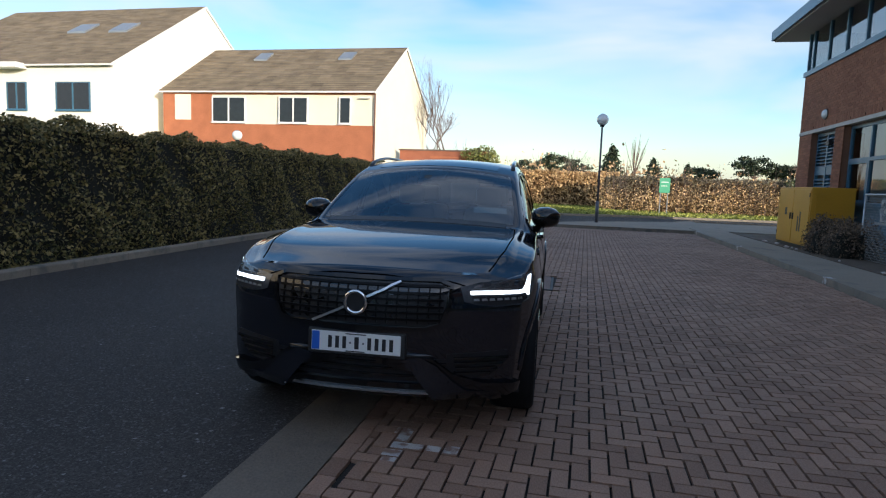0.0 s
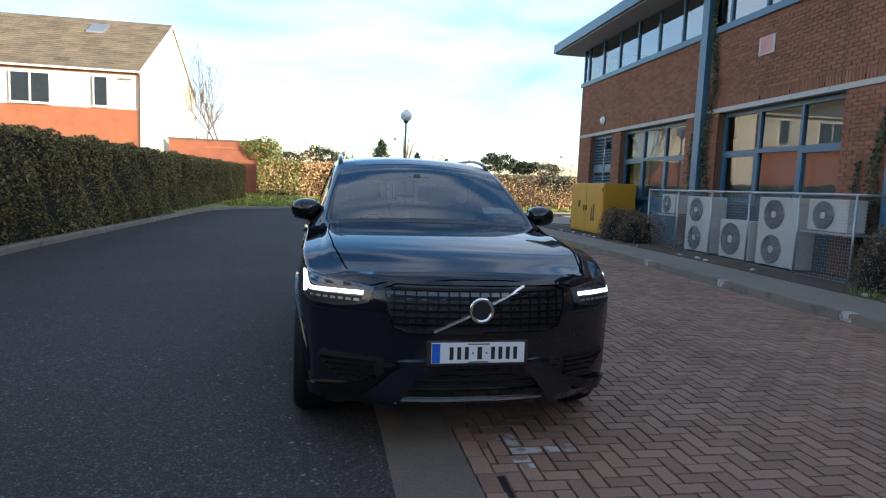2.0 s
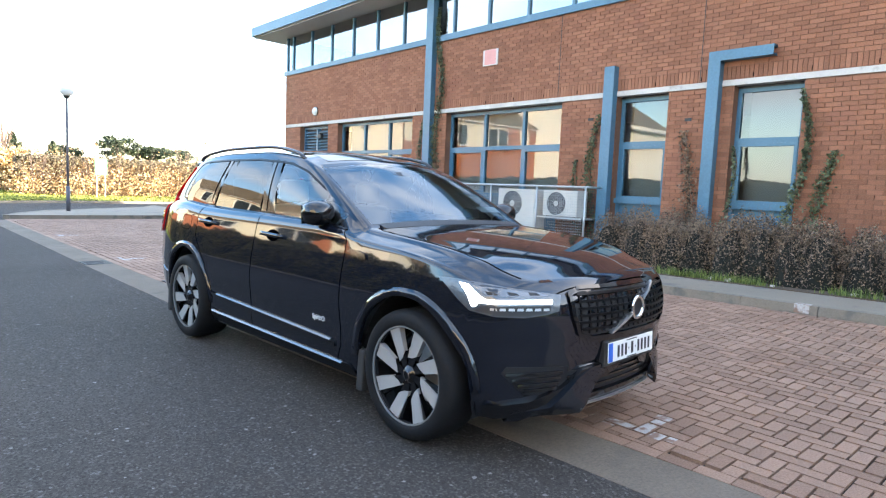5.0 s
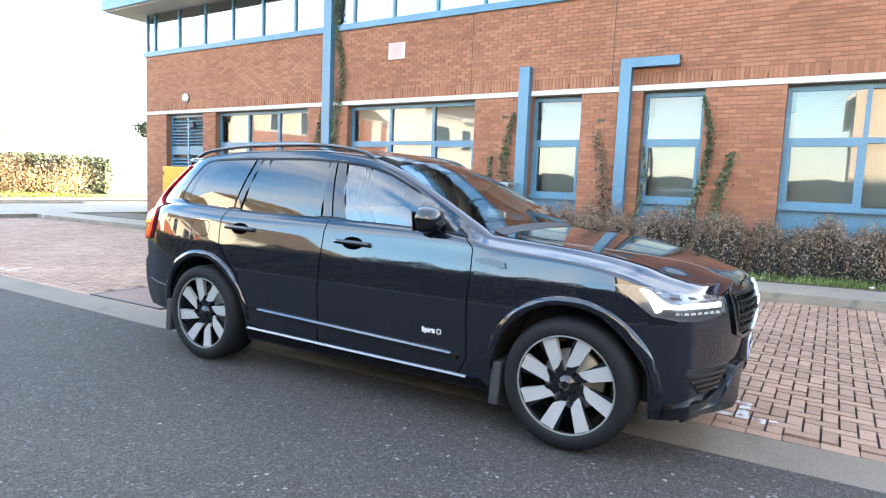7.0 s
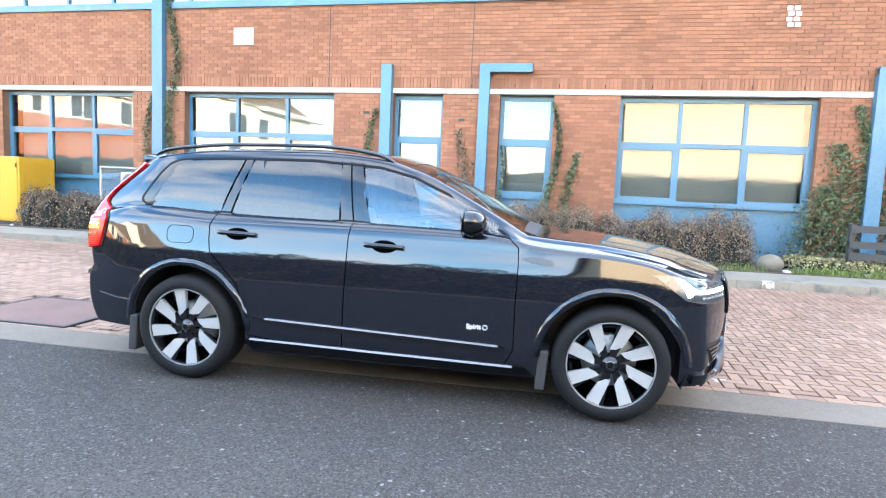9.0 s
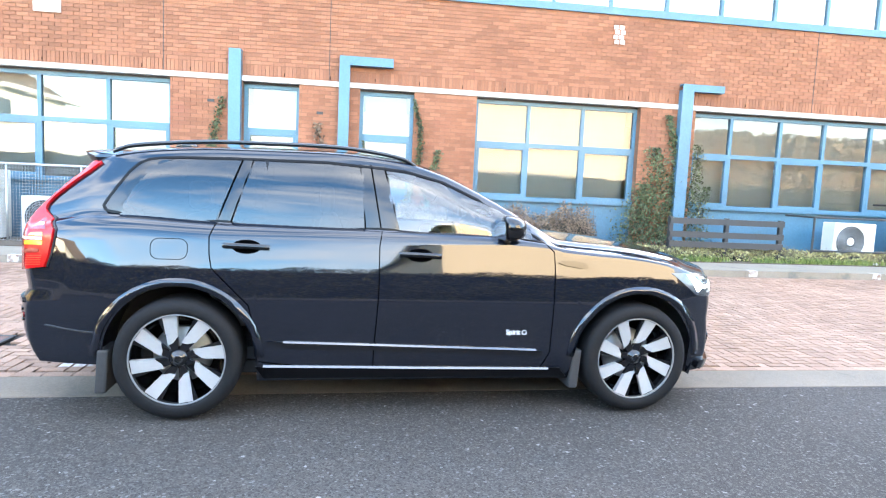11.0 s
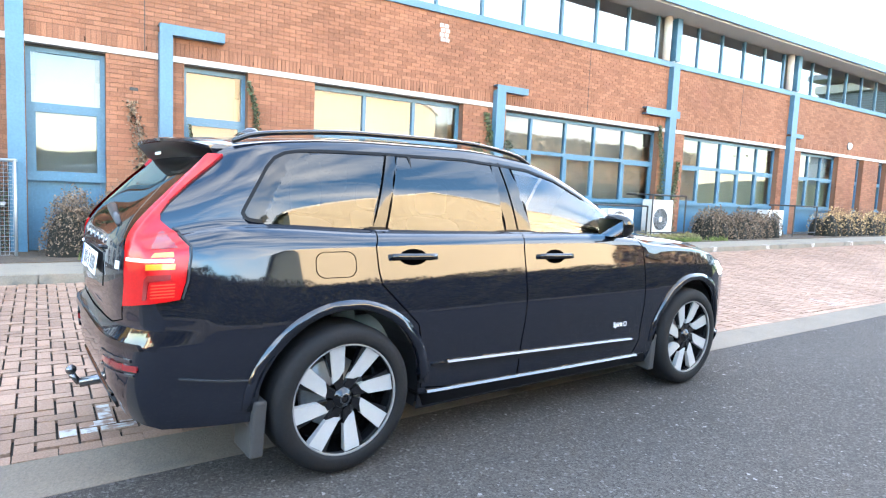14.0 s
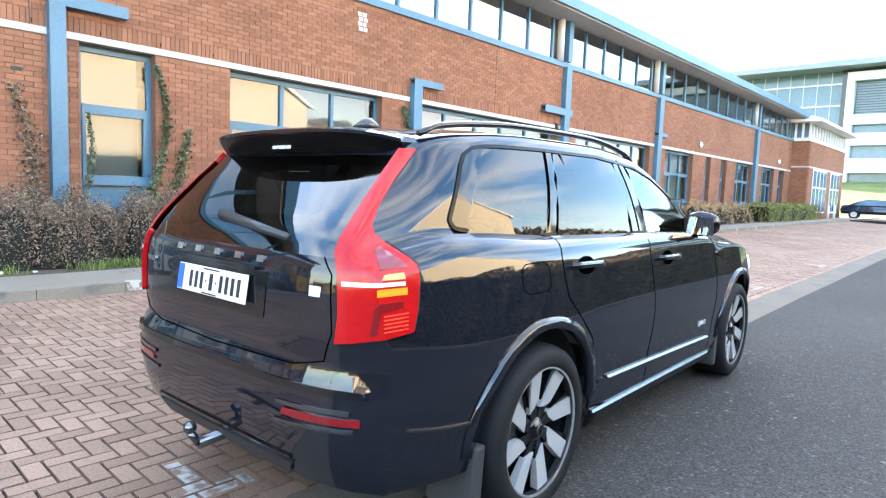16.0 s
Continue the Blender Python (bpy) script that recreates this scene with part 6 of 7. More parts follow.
part("steering_wheel", bm, DARK_PLASTIC, car, "dark steering wheel", smooth=True)

# ---- things along the building ----
def street_lamp(x, y, h, label, z=0.11):
    lamp = tagged(new("street_lamp"), label, "street lamp", "globe lamps")
    lamp.matrix_world = pose(x, y, z)
    bm = bmesh.new()
    rod(bm, (0, 0, 0), (0, 0, 0.9), 0.07, 14)
    rod(bm, (0, 0, 0.9), (0, 0, h - 0.2), 0.045, 12, 0.038)
    part("pole", bm, DARK_GREEN, lamp, "dark painted steel pole", smooth=True)
    bm = bmesh.new()
    lathe(bm, [(0.0, h - 0.2), (0.075, h - 0.2), (0.10, h - 0.14), (0.11, h - 0.10), (0.0, h - 0.09)], 20)
    part("lamp_collar", bm, DARK_PLASTIC, lamp, smooth=True)
    bm = bmesh.new()
    bmesh.ops.create_uvsphere(bm, u_segments=28, v_segments=18, radius=0.24, matrix=Matrix.Translation((0, 0, h + 0.10)))
    part("globe", bm, GLOBE, lamp, "milky glass globe", smooth=True)
    bm = bmesh.new()
    lathe(bm, [(0.0, h + 0.345), (0.07, h + 0.335), (0.12, h + 0.31)], 20)
    part("globe_cap", bm, DARK_PLASTIC, lamp, smooth=True)
    return lamp


street_lamp(0.68, 27.6, 4.17, "slim dark lamp post with a milky globe")
street_lamp(-16.4, 28.0, 3.45, "lamp post with a milky globe behind the hedge", -0.08)

# yellow cabinet beside the footpath
cab = tagged(new("generator_cabinet"), "yellow painted steel cabinet with louvred side", "cabinet")
cab.matrix_world = pose(5.66, 18.0, 0.15)
CW, CD, CH = 0.98, 2.6, 1.60
part("cabinet_body", rounded(0, CW, 0, CD, 0.10, CH, r=0.015), YELLOW, cab)
part("plinth", boxes((0.03, CW - 0.03, 0.03, CD - 0.03, 0, 0.10)), DARK_PLASTIC, cab)
for i in range(2):
    y0 = 0.05 + i * 1.26
    d = part("cabinet_door", rounded(-0.018, -0.002, y0, y0 + 1.23, 0.16, CH - 0.06, r=0.005), YELLOW, cab)
    part("door_handle", rounded(-0.05, -0.02, y0 + (1.15 if i == 0 else 0.08), y0 + (1.20 if i == 0 else 0.13), 0.75, 0.92, r=0.006), DARK_PLASTIC, d)
    for k in (0.3, 1.35):
        part("hinge", boxes((-0.03, -0.019, y0 + (0.0 if i == 0 else 1.19), y0 + (0.04 if i == 0 else 1.23), k, k + 0.1)), DARK_PLASTIC, d)
for i, (y0, h) in enumerate(((0.62, 0.52), (0.78, 0.40))):
    part("faded_writing", boxes((-0.0215, -0.0185, y0, y0 + 0.09, 0.45, 0.45 + h)), DARK_PLASTIC, cab)
part("warning_label", boxes((-0.0215, -0.0185, 1.75, 1.92, 0.85, 1.05)), INK, cab)
for i in range(14):
    z = 0.32 + i * 0.085
    bm = bmesh.new()
    v = box(bm, 0.10, CW - 0.10, -0.03, -0.002, z, z + 0.05)
    for k in (0, 1):
        v[k].co.y += 0.022
    for k in (4, 5):
        v[k].co.y += 0.02
    part("louvre", bm, YELLOW, cab)


def fan_unit(y0, y1, z0, z1, fans, x0=6.28, depth=0.36, label="off-white air conditioning unit with round fan grilles"):
    """Outdoor unit: case, round grilles with wires and hub, side panel, feet."""
    u = tagged(new("air_conditioner"), label, "air conditioner", "outdoor units")
    u.matrix_world = pose(x0, y0, z0)
    w, h = y1 - y0, z1 - z0
    part("case", rounded(0, depth, 0, w, 0.03, h, r=0.015), UNIT_WHITE, u)
    for yy in (0.08, w - 0.14):
        part("foot", boxes((0.02, depth - 0.02, yy, yy + 0.06, 0, 0.03)), DARK_PLASTIC, u)
    part("side_panel", rounded(-0.006, -0.001, 0.02, w * 0.24, 0.06, h - 0.03, r=0.002), UNIT_WHITE, u)
    r = min(w * 0.34, h / fans * 0.42)
    for i in range(fans):
        cz, cy = h * (i + 0.5) / fans + 0.01, w * 0.60
        m = Matrix.Translation((-0.004, cy, cz)) @ Euler((0, radians(-90), 0)).to_matrix().to_4x4()
        bm = bmesh.new()
        lathe(bm, [(0, 0.0), (r, 0.0)], 32, m)
        g = part("fan_opening", bm, DARK_PLASTIC, u, "dark round fan opening")
        for k in range(6):
            bm = bmesh.new()
            rr = r * (0.3 + 0.7 * (k + 1) / 6)
            lathe(bm, [(rr - 0.004, 0.012), (rr, 0.016), (rr + 0.004, 0.012), (rr, 0.008), (rr - 0.004, 0.012)], 32, m)
            part("grille_ring", bm, GALV, g)
        bm = bmesh.new()
        for k in range(12):
            a = 2 * math.pi * k / 12
            rod(bm, m @ Vector((0.25 * r * math.cos(a), 0.25 * r * math.sin(a), 0.012)), m @ Vector((r * math.cos(a + 0.25), r * math.sin(a + 0.25), 0.012)), 0.003, 4)
        part("grille_wire", bm, GALV, g)
        bm = bmesh.new()
        lathe(bm, [(0, 0.02), (0.20 * r, 0.02), (0.26 * r, 0.008)], 24, m)
        part("fan_hub", bm, UNIT_WHITE, g)
    return u


fan_unit(15.17, 15.8, 1, 1.5, 1)
fan_unit(13.59, 14.61, 0.19, 1.48, 2, label="tall off-white air conditioning unit with two fans")
fan_unit(12.25, 13.24, 0.19, 1.02, 1)
fan_unit(10.92, 12.01, 0.19, 1.52, 2, label="tall off-white air conditioning unit with two fans")
fan_unit(9.83, 10.71, 0.95, 1.52, 1)
fan_unit(-4.15, -3.15, 0.34, 1.16, 1, 6.1)
fan_unit(-5.82, -4.92, 0.34, 1.45, 1, 6.1)
fan_unit(-11.8, -10.8, 0.40, 1.28, 1, 6.1)

cage = tagged(new("pipe_cage"), "galvanised steel rail cage round the fan units", "cage")
for a, b in (((6.15, 9.55), (6.15, 16.23)), ((6.15, 9.55), (6.83, 9.55)), ((6.15, 16.23), (6.83, 16.23))):
    for z in (1.60,):
        bm = bmesh.new()
        rod(bm, (*a, z), (*b, z), 0.022, 10)
        part("rail", bm, GALV, cage, smooth=True)
for y in (9.55, 10.78, 12.13, 13.41, 14.80, 16.23):
    bm = bmesh.new()
    rod(bm, (6.15, y, 0.12), (6.15, y, 1.60), 0.020, 10)
    part("cage_post", bm, GALV, cage, smooth=True)
for y0, y1, xm in ((12.19, 13.38, 6.60), (9.64, 10.75, 6.60), (14.86, 16.17, 6.60), (9.58, 10.76, 6.155), (10.80, 12.10, 6.155), (12.15, 13.39, 6.155), (13.43, 14.78, 6.155), (14.82, 16.20, 6.155)):
    bm = bmesh.new()
    wr = 0.004 if xm > 6.3 else 0.0024
    k = 0
    yy = y0
    while yy <= y1:
        rod(bm, (xm, yy, 0.2), (xm, yy, 1.58), wr, 4)
        yy += 0.055
    z = 0.2
    while z < 1.58:
        rod(bm, (xm, y0, z), (xm, y1, z), wr, 4)
        z += 0.055
    part("wire_mesh", bm, RUST if xm > 6.3 else GALV, cage, "wire mesh panel")
part("shelf_frame", boxes((6.24, 6.83, 9.69, 10.80, 0.93, 0.97)), GALV, cage)
part("shelf_frame", boxes((6.24, 6.83, 15.07, 15.91, 0.97, 1.01)), GALV, cage)

for y0, y1, h in ((-4.45, -2.5, 1.26), (-6.1, -4.65, 1.58), (-13.6, -12.1, 1.45)):
    c2 = tagged(new("unit_guard"), "dark steel guard frame round a fan unit", "guard frame", "guard frames")
    for yy in (y0, y1):
        bm = bmesh.new()
        rod(bm, (5.9, yy, 0.12), (5.9, yy, h), 0.022, 8)
        rod(bm, (5.9, yy, h), (6.8, yy, h), 0.022, 8)
        part("guard_post", bm, RUST, c2)
    for z in (0.55, h):
        bm = bmesh.new()
        rod(bm, (5.9, y0, z), (5.9, y1, z), 0.022, 8)
        part("guard_rail", bm, RUST, c2)

fence = tagged(new("low_fence"), "low dark slatted fence in the planting bed", "fence")
for z in (0.55, 0.75, 1.02):
    part("fence_rail", boxes((5.72, 5.76, -1.7, 0.80, z, z + 0.12)), RUST, fence)
for y in (-1.7, -0.5, 0.72):
    part("fence_post", boxes((5.765, 5.84, y, y + 0.08, 0.12, 1.16)), RUST, fence)

# shrubs and ivy
def shrub_row(label, x0, x1, y0, y1, z1, leaf, size, density, seed, twigs=60, bare=0.25):
    """Loose shrubs in a row: each clump a mass of small leaves of its own height, with twigs that stand out of it."""
    rng = np.random.default_rng(seed)
    ob = tagged(new("shrub_row"), label, "shrub")
    z0, pts, stems = 0.13 + lift((y0 + y1) / 2), [], []
    core = bmesh.new()
    n = max(2, int((y1 - y0) / 0.42))
    for i in range(n):
        for xc in (x0 + 0.30 * (x1 - x0), x0 + 0.70 * (x1 - x0)):
            c = np.array([xc + rng.normal(0, 0.05), y0 + (i + 0.5) * (y1 - y0) / n + rng.normal(0, 0.08), z0])
            r = np.array([(x1 - x0) * 0.36, 0.36, (z1 - z0) * rng.uniform(0.80, 1.06)])
            k = int(density)
            d = rng.normal(size=(k, 3))
            d /= np.linalg.norm(d, axis=1)[:, None]
            d[:, 2] = np.abs(d[:, 2]) ** 0.7
            d[:, 0:2] *= (1.1 - 0.25 * d[:, 2:3])
            q = c + d * r * (1 - np.abs(rng.normal(0, 0.16, (k, 1)))) * (1 + 0.10 * np.sin(d[:, 0:1] * 9 + i) * np.sin(d[:, 1:2] * 11))
            pts.append(q[q[:, 2] > z0])
            bmesh.ops.create_icosphere(core, subdivisions=2, radius=1, matrix=Matrix.Translation((float(c[0]), float(c[1]), z0)) @ Matrix.Diagonal((float(r[0] * 0.72), float(r[1] * 0.80), float(r[2] * 0.74), 1)))
            for t in range(twigs):
                a = rng.normal(size=3)
                a /= np.linalg.norm(a)
                a[2] = abs(a[2])
                tip = c + a * r * rng.uniform(0.95, 1.0 + bare)
                stems.append((c + a * r * 0.55 + rng.normal(0, 0.05, 3), tip + np.array([0, 0, rng.uniform(0, 0.06)])))
    part("foliage", leaf_mesh("foliage", np.concatenate(pts), size, rng), leaf, ob)
    vs, fs = [], []
    for p, q in stems:
        w = rng.normal(size=3) * 0.0035
        w2 = np.cross(w, q - p)
        w2 *= 0.0035 / max(1e-6, np.linalg.norm(w2))
        k = len(vs)
        vs += [p + w, p - w, p + w2, q]
        fs += [(k, k + 1, k + 3), (k + 1, k + 2, k + 3), (k + 2, k, k + 3)]
    tagged(part("twig", raw("twig", vs, fs), TWIG, ob), "thin bare twigs", kind="stuff")
    # solid near-black filler, coloured as the shade inside the clumps
    part("core", core, SHADE_CORE, ob)
    return ob


shrub_row("straggly dark shrubs in the bed beside the yellow cabinet", 5.5, 6.6, 16.0, 17.9, 1.05, LEAF_SHRUB, 0.042, 1500, 11)
shrub_row("straggly brown and dark shrubs below the brick wall", 5.62, 6.65, 2.3, 9.0, 1.26, LEAF_SHRUB, 0.030, 2600, 12, 130)
shrub_row("brown clipped shrubs under the office windows", 5.5, 6.5, -10.7, -7.0, 1.28, LEAF_SHRUB, 0.045, 900, 13)
shrub_row("dry grass and weeds under the windows", 5.60, 6.6, -6.6, 1.6, 0.55, DRY_GRASS, 0.045, 600, 14, 90, 0.6)
shrub_row("reddish bare shrubs beside the building", 5.5, 6.5, -21, -14.2, 1.45, LEAF_BROWN, 0.05, 260, 15, 60, 0.45)
hedge("hedge", "pale green clipped low hedge by the far wing", 5.0, 6.3, -32.5, -22.4, 0.30, 1.40, LEAF_LIGHT, 0.075, 350, 16)


def climber(name, label, spots, leaf, seed, size=0.050, category="ivy"):
    """Ivy on the wall: leaves round several upright stems; spots are (y, width, z0, z1, leaves)."""
    rng = np.random.default_rng(seed)
    ob = tagged(new(name), label, category)
    pts = []
    for y, w, z0, z1, n in spots:
        bm = bmesh.new()
        n = int(n * 2.7)
        t = rng.uniform(0, 1, n) ** 1.2
        z = z0 + (z1 - z0) * t
        spread = w * (1.1 - 0.75 * t)
        pts.append(np.stack([WALL_X - 0.05 - np.abs(rng.normal(0, 0.07, n)) * (1.2 - t), y + 0.12 * np.sin(z * 2.1 + y) + rng.normal(0, 0.38, n) * spread, z], 1))
        last = Vector((WALL_X - 0.03, y, z0))
        for k in range(1, 9):
            nxt = Vector((WALL_X - 0.03, y + 0.12 * math.sin((z0 + (z1 - z0) * k / 8) * 2.1 + y) + rng.normal(0, 0.02), z0 + (z1 - z0) * k / 8))
            rod(bm, last, nxt, 0.012, 5, 0.009)
            last = nxt
        part("ivy_stem", bm, TWIG, ob)
    part("ivy_leaves", leaf_mesh("ivy_leaves", np.concatenate(pts), size, rng), leaf, ob)
    return ob


climber("ivy", "dark ivy climbing beside the tall blue post", [(14.8, 0.30, 0.1, 6.2, 900), (15.4, 0.22, 0.1, 3.4, 350)], LEAF_IVY, 21)
climber("ivy", "thin ivy beside a short blue post", [(9.85, 0.25, 0.1, 3.1, 420), (10.2, 0.2, 0.1, 2.2, 200)], LEAF_IVY, 22)
climber("ivy", "reddish bare climber beside the hooked post", [(7.85, 0.35, 0.1, 2.7, 420)], LEAF_SHRUB, 23)
climber("ivy", "dark ivy beside the narrow window", [(5.96, 0.16, 0.1, 3.3, 520), (5.55, 0.28, 0.1, 2.3, 380), (7.08, 0.10, 0.1, 2.4, 160)], LEAF_IVY, 24)
climber("ivy", "bushy ivy climbing the brick pier", [(0.35, 0.34, 0.1, 3.3, 800), (0.75, 0.85, 0.1, 2.6, 1000), (1.05, 0.85, 0.1, 1.8, 700), (-0.15, 0.5, 0.1, 2.7, 500), (-0.5, 0.5, 0.1, 1.8, 350)], LEAF_IVY, 25)
climber("ivy", "ivy round the foot of the crossed post", [(-6.0, 0.3, 0.1, 3.6, 700), (-6.7, 0.3, 0.1, 2.6, 600)], LEAF_IVY, 26)

# small things on the face
sign = tagged(new("wall_sign"), "faded red and white sign high on the bricks", "sign")
part("sign_board", rounded(WALL_X - 0.035, WALL_X - 0.012, 12.75, 13.24, 4.48, 4.86, r=0.004), SIGN_WHITE, sign)
for i in range(4):
    part("sign_line", boxes((WALL_X - 0.038, WALL_X - 0.0355, 12.81, 13.18, 4.505 + i * 0.086, 4.595 + i * 0.086)), SIGN_RED, sign)
vent = tagged(new("wall_vent"), "white lattice vent block in the bricks", "vent")
for i in range(4):
    for j in range(2):
        part("vent_block", rounded(WALL_X - 0.03, WALL_X - 0.011, 1.58 + j * 0.125 + (0.03 if i % 2 else 0), 1.68 + j * 0.125 + (0.03 if i % 2 else 0), 4.72 + i * 0.10, 4.80 + i * 0.10, r=0.004), SIGN_WHITE, vent)
for yy, zz in ((21.15, 3.91), (-17.6, 3.9), (-30.0, 3.9)):
    lamp = tagged(new("bulkhead_lamp"), "round wall lamp with a milky cover", "wall lamp", "wall lamps")
    bm = bmesh.new()
    lathe(bm, [(0.0, 0.12), (0.08, 0.11), (0.13, 0.07), (0.14, 0.02)], 20, Matrix.Translation((WALL_X - 0.01, yy, zz)) @ Euler((0, radians(-90), 0)).to_matrix().to_4x4())
    part("lamp_cover", bm, GLOBE, lamp, smooth=True)
    bm = bmesh.new()
    lathe(bm, [(0.14, 0.03), (0.155, 0.03), (0.155, 0.0), (0.0, 0.0)], 20, Matrix.Translation((WALL_X - 0.01, yy, zz)) @ Euler((0, radians(-90), 0)).to_matrix().to_4x4())
    part("lamp_base", bm, DARK_PLASTIC, lamp)
flood = tagged(new("floodlight"), "small black floodlight on a bracket before the louvred door", "floodlight")
part("lamp_head", rounded(WALL_X + 0.02, WALL_X + 0.13, 20.86, 21.08, 3.00, 3.14, r=0.015), DARK_PLASTIC, flood)
part("bracket", boxes((WALL_X + 0.04, WALL_X + 0.17, 20.96, 20.99, 3.14, 3.17), (WALL_X + 0.135, WALL_X + 0.17, 20.96, 20.99, 3.02, 3.14)), DARK_PLASTIC, flood)
for yy in (7.72, -2.9, 10.9, -10.0):
    part("movement_joint", boxes((WALL_X - 0.0135, WALL_X - 0.004, yy, yy + 0.014, 3.55, 5.31)), DARK_PLASTIC, building)
for i in range(61):
    y = 23.0 - i * 0.9
    part("weep_vent", boxes((WALL_X - 0.0165, WALL_X - 0.004, y, y + 0.011, 3.58, 3.65)), SEAM, building)
for y, z in ((7.83, 2.88), (-10.6, 3.02), (9.95, 3.0)):
    part("air_brick", boxes((WALL_X - 0.016, WALL_X - 0.004, y, y + 0.13, z, z + 0.055)), DARK_PLASTIC, building)
for o in OPENINGS[1:9]:
    y0, y1 = o[0] + 0.12, o[1] - 0.12
    b = tagged(new("window_blind"), "pale half-drawn blind behind an office window", "blind", "blinds")
    part("blind_fabric", boxes((WALL_X + 0.46, WALL_X + 0.47, y0, y1, 1.43, 3.38)), BLIND, b)
    part("blind_rail", boxes((WALL_X + 0.44, WALL_X + 0.49, y0, y1, 3.38, 3.43)), UNIT_WHITE, b)

# covers, gully, stones and litter on the ground
cover = tagged(new("access_cover"), "rusty brown recessed access cover in the paving", "manhole cover")
cover.matrix_world = pose(-0.78, 10.58, 0.012, 0, 0, 2)
part("cover_plate", boxes((-0.52, 0.52, -0.62, 0.62, 0.0, 0.012)), surface("rusty_cover", (0.15, 0.08, 0.06), 0.7, 0.25, 2, 60.0, 0.5), cover)
part("cover_frame", boxes((-0.56, -0.525, -0.66, 0.66, 0.0, 0.014), (0.525, 0.56, -0.66, 0.66, 0.0, 0.014), (-0.525, 0.525, -0.66, -0.625, 0.0, 0.014), (-0.525, 0.525, 0.625, 0.66, 0.0, 0.014)), RUST, cover)
gully = tagged(new("gully_grate"), "dark iron gully grate in the kerb channel", "drain")
gully.matrix_world = pose(edge_x(13.6) + 0.21, 13.6, 0.002, 0, 0, 2)
for i in range(8):
    part("grate_bar", boxes((-0.17, 0.17, -0.19 + i * 0.05, -0.165 + i * 0.05, -0.002, 0.010)), RUST, gully)
part("grate_frame", boxes((-0.20, -0.17, -0.22, 0.22, -0.002, 0.011), (0.17, 0.20, -0.22, 0.22, -0.002, 0.011), (-0.17, 0.17, -0.22, -0.195, -0.002, 0.011), (-0.17, 0.17, 0.195, 0.22, -0.002, 0.011)), RUST, gully)
for i, y in enumerate((24.4, 18.3, 12.25, 9.8, 7.35, 4.9, 2.45, 0.0, -2.45, -4.9, -7.35, -9.8, -12.25, -14.7, -17.15, -19.6)):
    mk = tagged(new("kerb_mark"), "white painted bay mark on the kerb", "road marking", "bay marks")
    part("painted_patch", boxes((KERB_X - 0.003, KERB_X + 0.125, y - 0.085, y + 0.085, 0.02 + lift(y), 0.1275 + lift(y))), PAVER_WHITE, mk)
rng = np.random.default_rng(31)
for i in range(26):
    y = float(rng.uniform(-6, 21))
    lit = tagged(new("litter"), "crumpled pale scrap of litter in the bed", "litter", "scraps of litter")
    bm = bmesh.new()
    bmesh.ops.create_icosphere(bm, subdivisions=1, radius=float(rng.uniform(0.03, 0.075)))
    for v in bm.verts:
        v.co = Vector((v.co.x * rng.uniform(0.6, 1.5), v.co.y * rng.uniform(0.6, 1.5), v.co.z * 0.5))
    part("scrap", bm, SIGN_WHITE, lit)
    lit.matrix_world = pose(float(rng.uniform(5.36, 5.5)), y, 0.155 + lift(y), 0, 0, float(rng.uniform(0, 360)))
for x, y, r in ((5.62, 2.03, 0.21), (5.50, 1.62, 0.06)):
    st = tagged(new("stone"), "rounded grey boulder in the planting bed", "stone")
    bm = bmesh.new()
    bmesh.ops.create_icosphere(bm, subdivisions=3, radius=r)
    for v in bm.verts:
        v.co *= 1 + 0.12 * noise.noise(v.co * 5)
        v.co.z *= 0.8
    part("boulder", bm, CONCRETE, st, smooth=True)
    st.matrix_world = pose(x, y, 0.13 + lift(y) + r * 0.6)

rng = np.random.default_rng(52)
vs, fs = [], []
for i in range(9000):                                    # green blades in patches along the front of the bed
    y = float(rng.uniform(-7.5, 8.8))
    if math.sin(y * 2.1) + 0.6 * math.sin(y * 5.3 + 1) + (0.5 if y < 2.2 else 0.2) < rng.uniform(-0.9, 0.9):
        continue
    x = 5.37 + abs(float(rng.normal(0, 0.10)))
    h, a, w = float(rng.uniform(0.05, 0.17)), float(rng.uniform(0, 6.28)), 0.007
    z = 0.13 + lift(y)
    lean = np.array([math.cos(a), math.sin(a)]) * h * float(rng.uniform(0.1, 0.7))
    k = len(vs)
    vs += [(x - w * math.sin(a), y + w * math.cos(a), z), (x + w * math.sin(a), y - w * math.cos(a), z), (x + lean[0], y + lean[1], z + h)]
    fs.append((k, k + 1, k + 2))
tagged(part("grass_tufts", raw("grass_tufts", vs, fs), BED_GRASS), "green grass tufts along the front of the bed", "grass", kind="stuff")

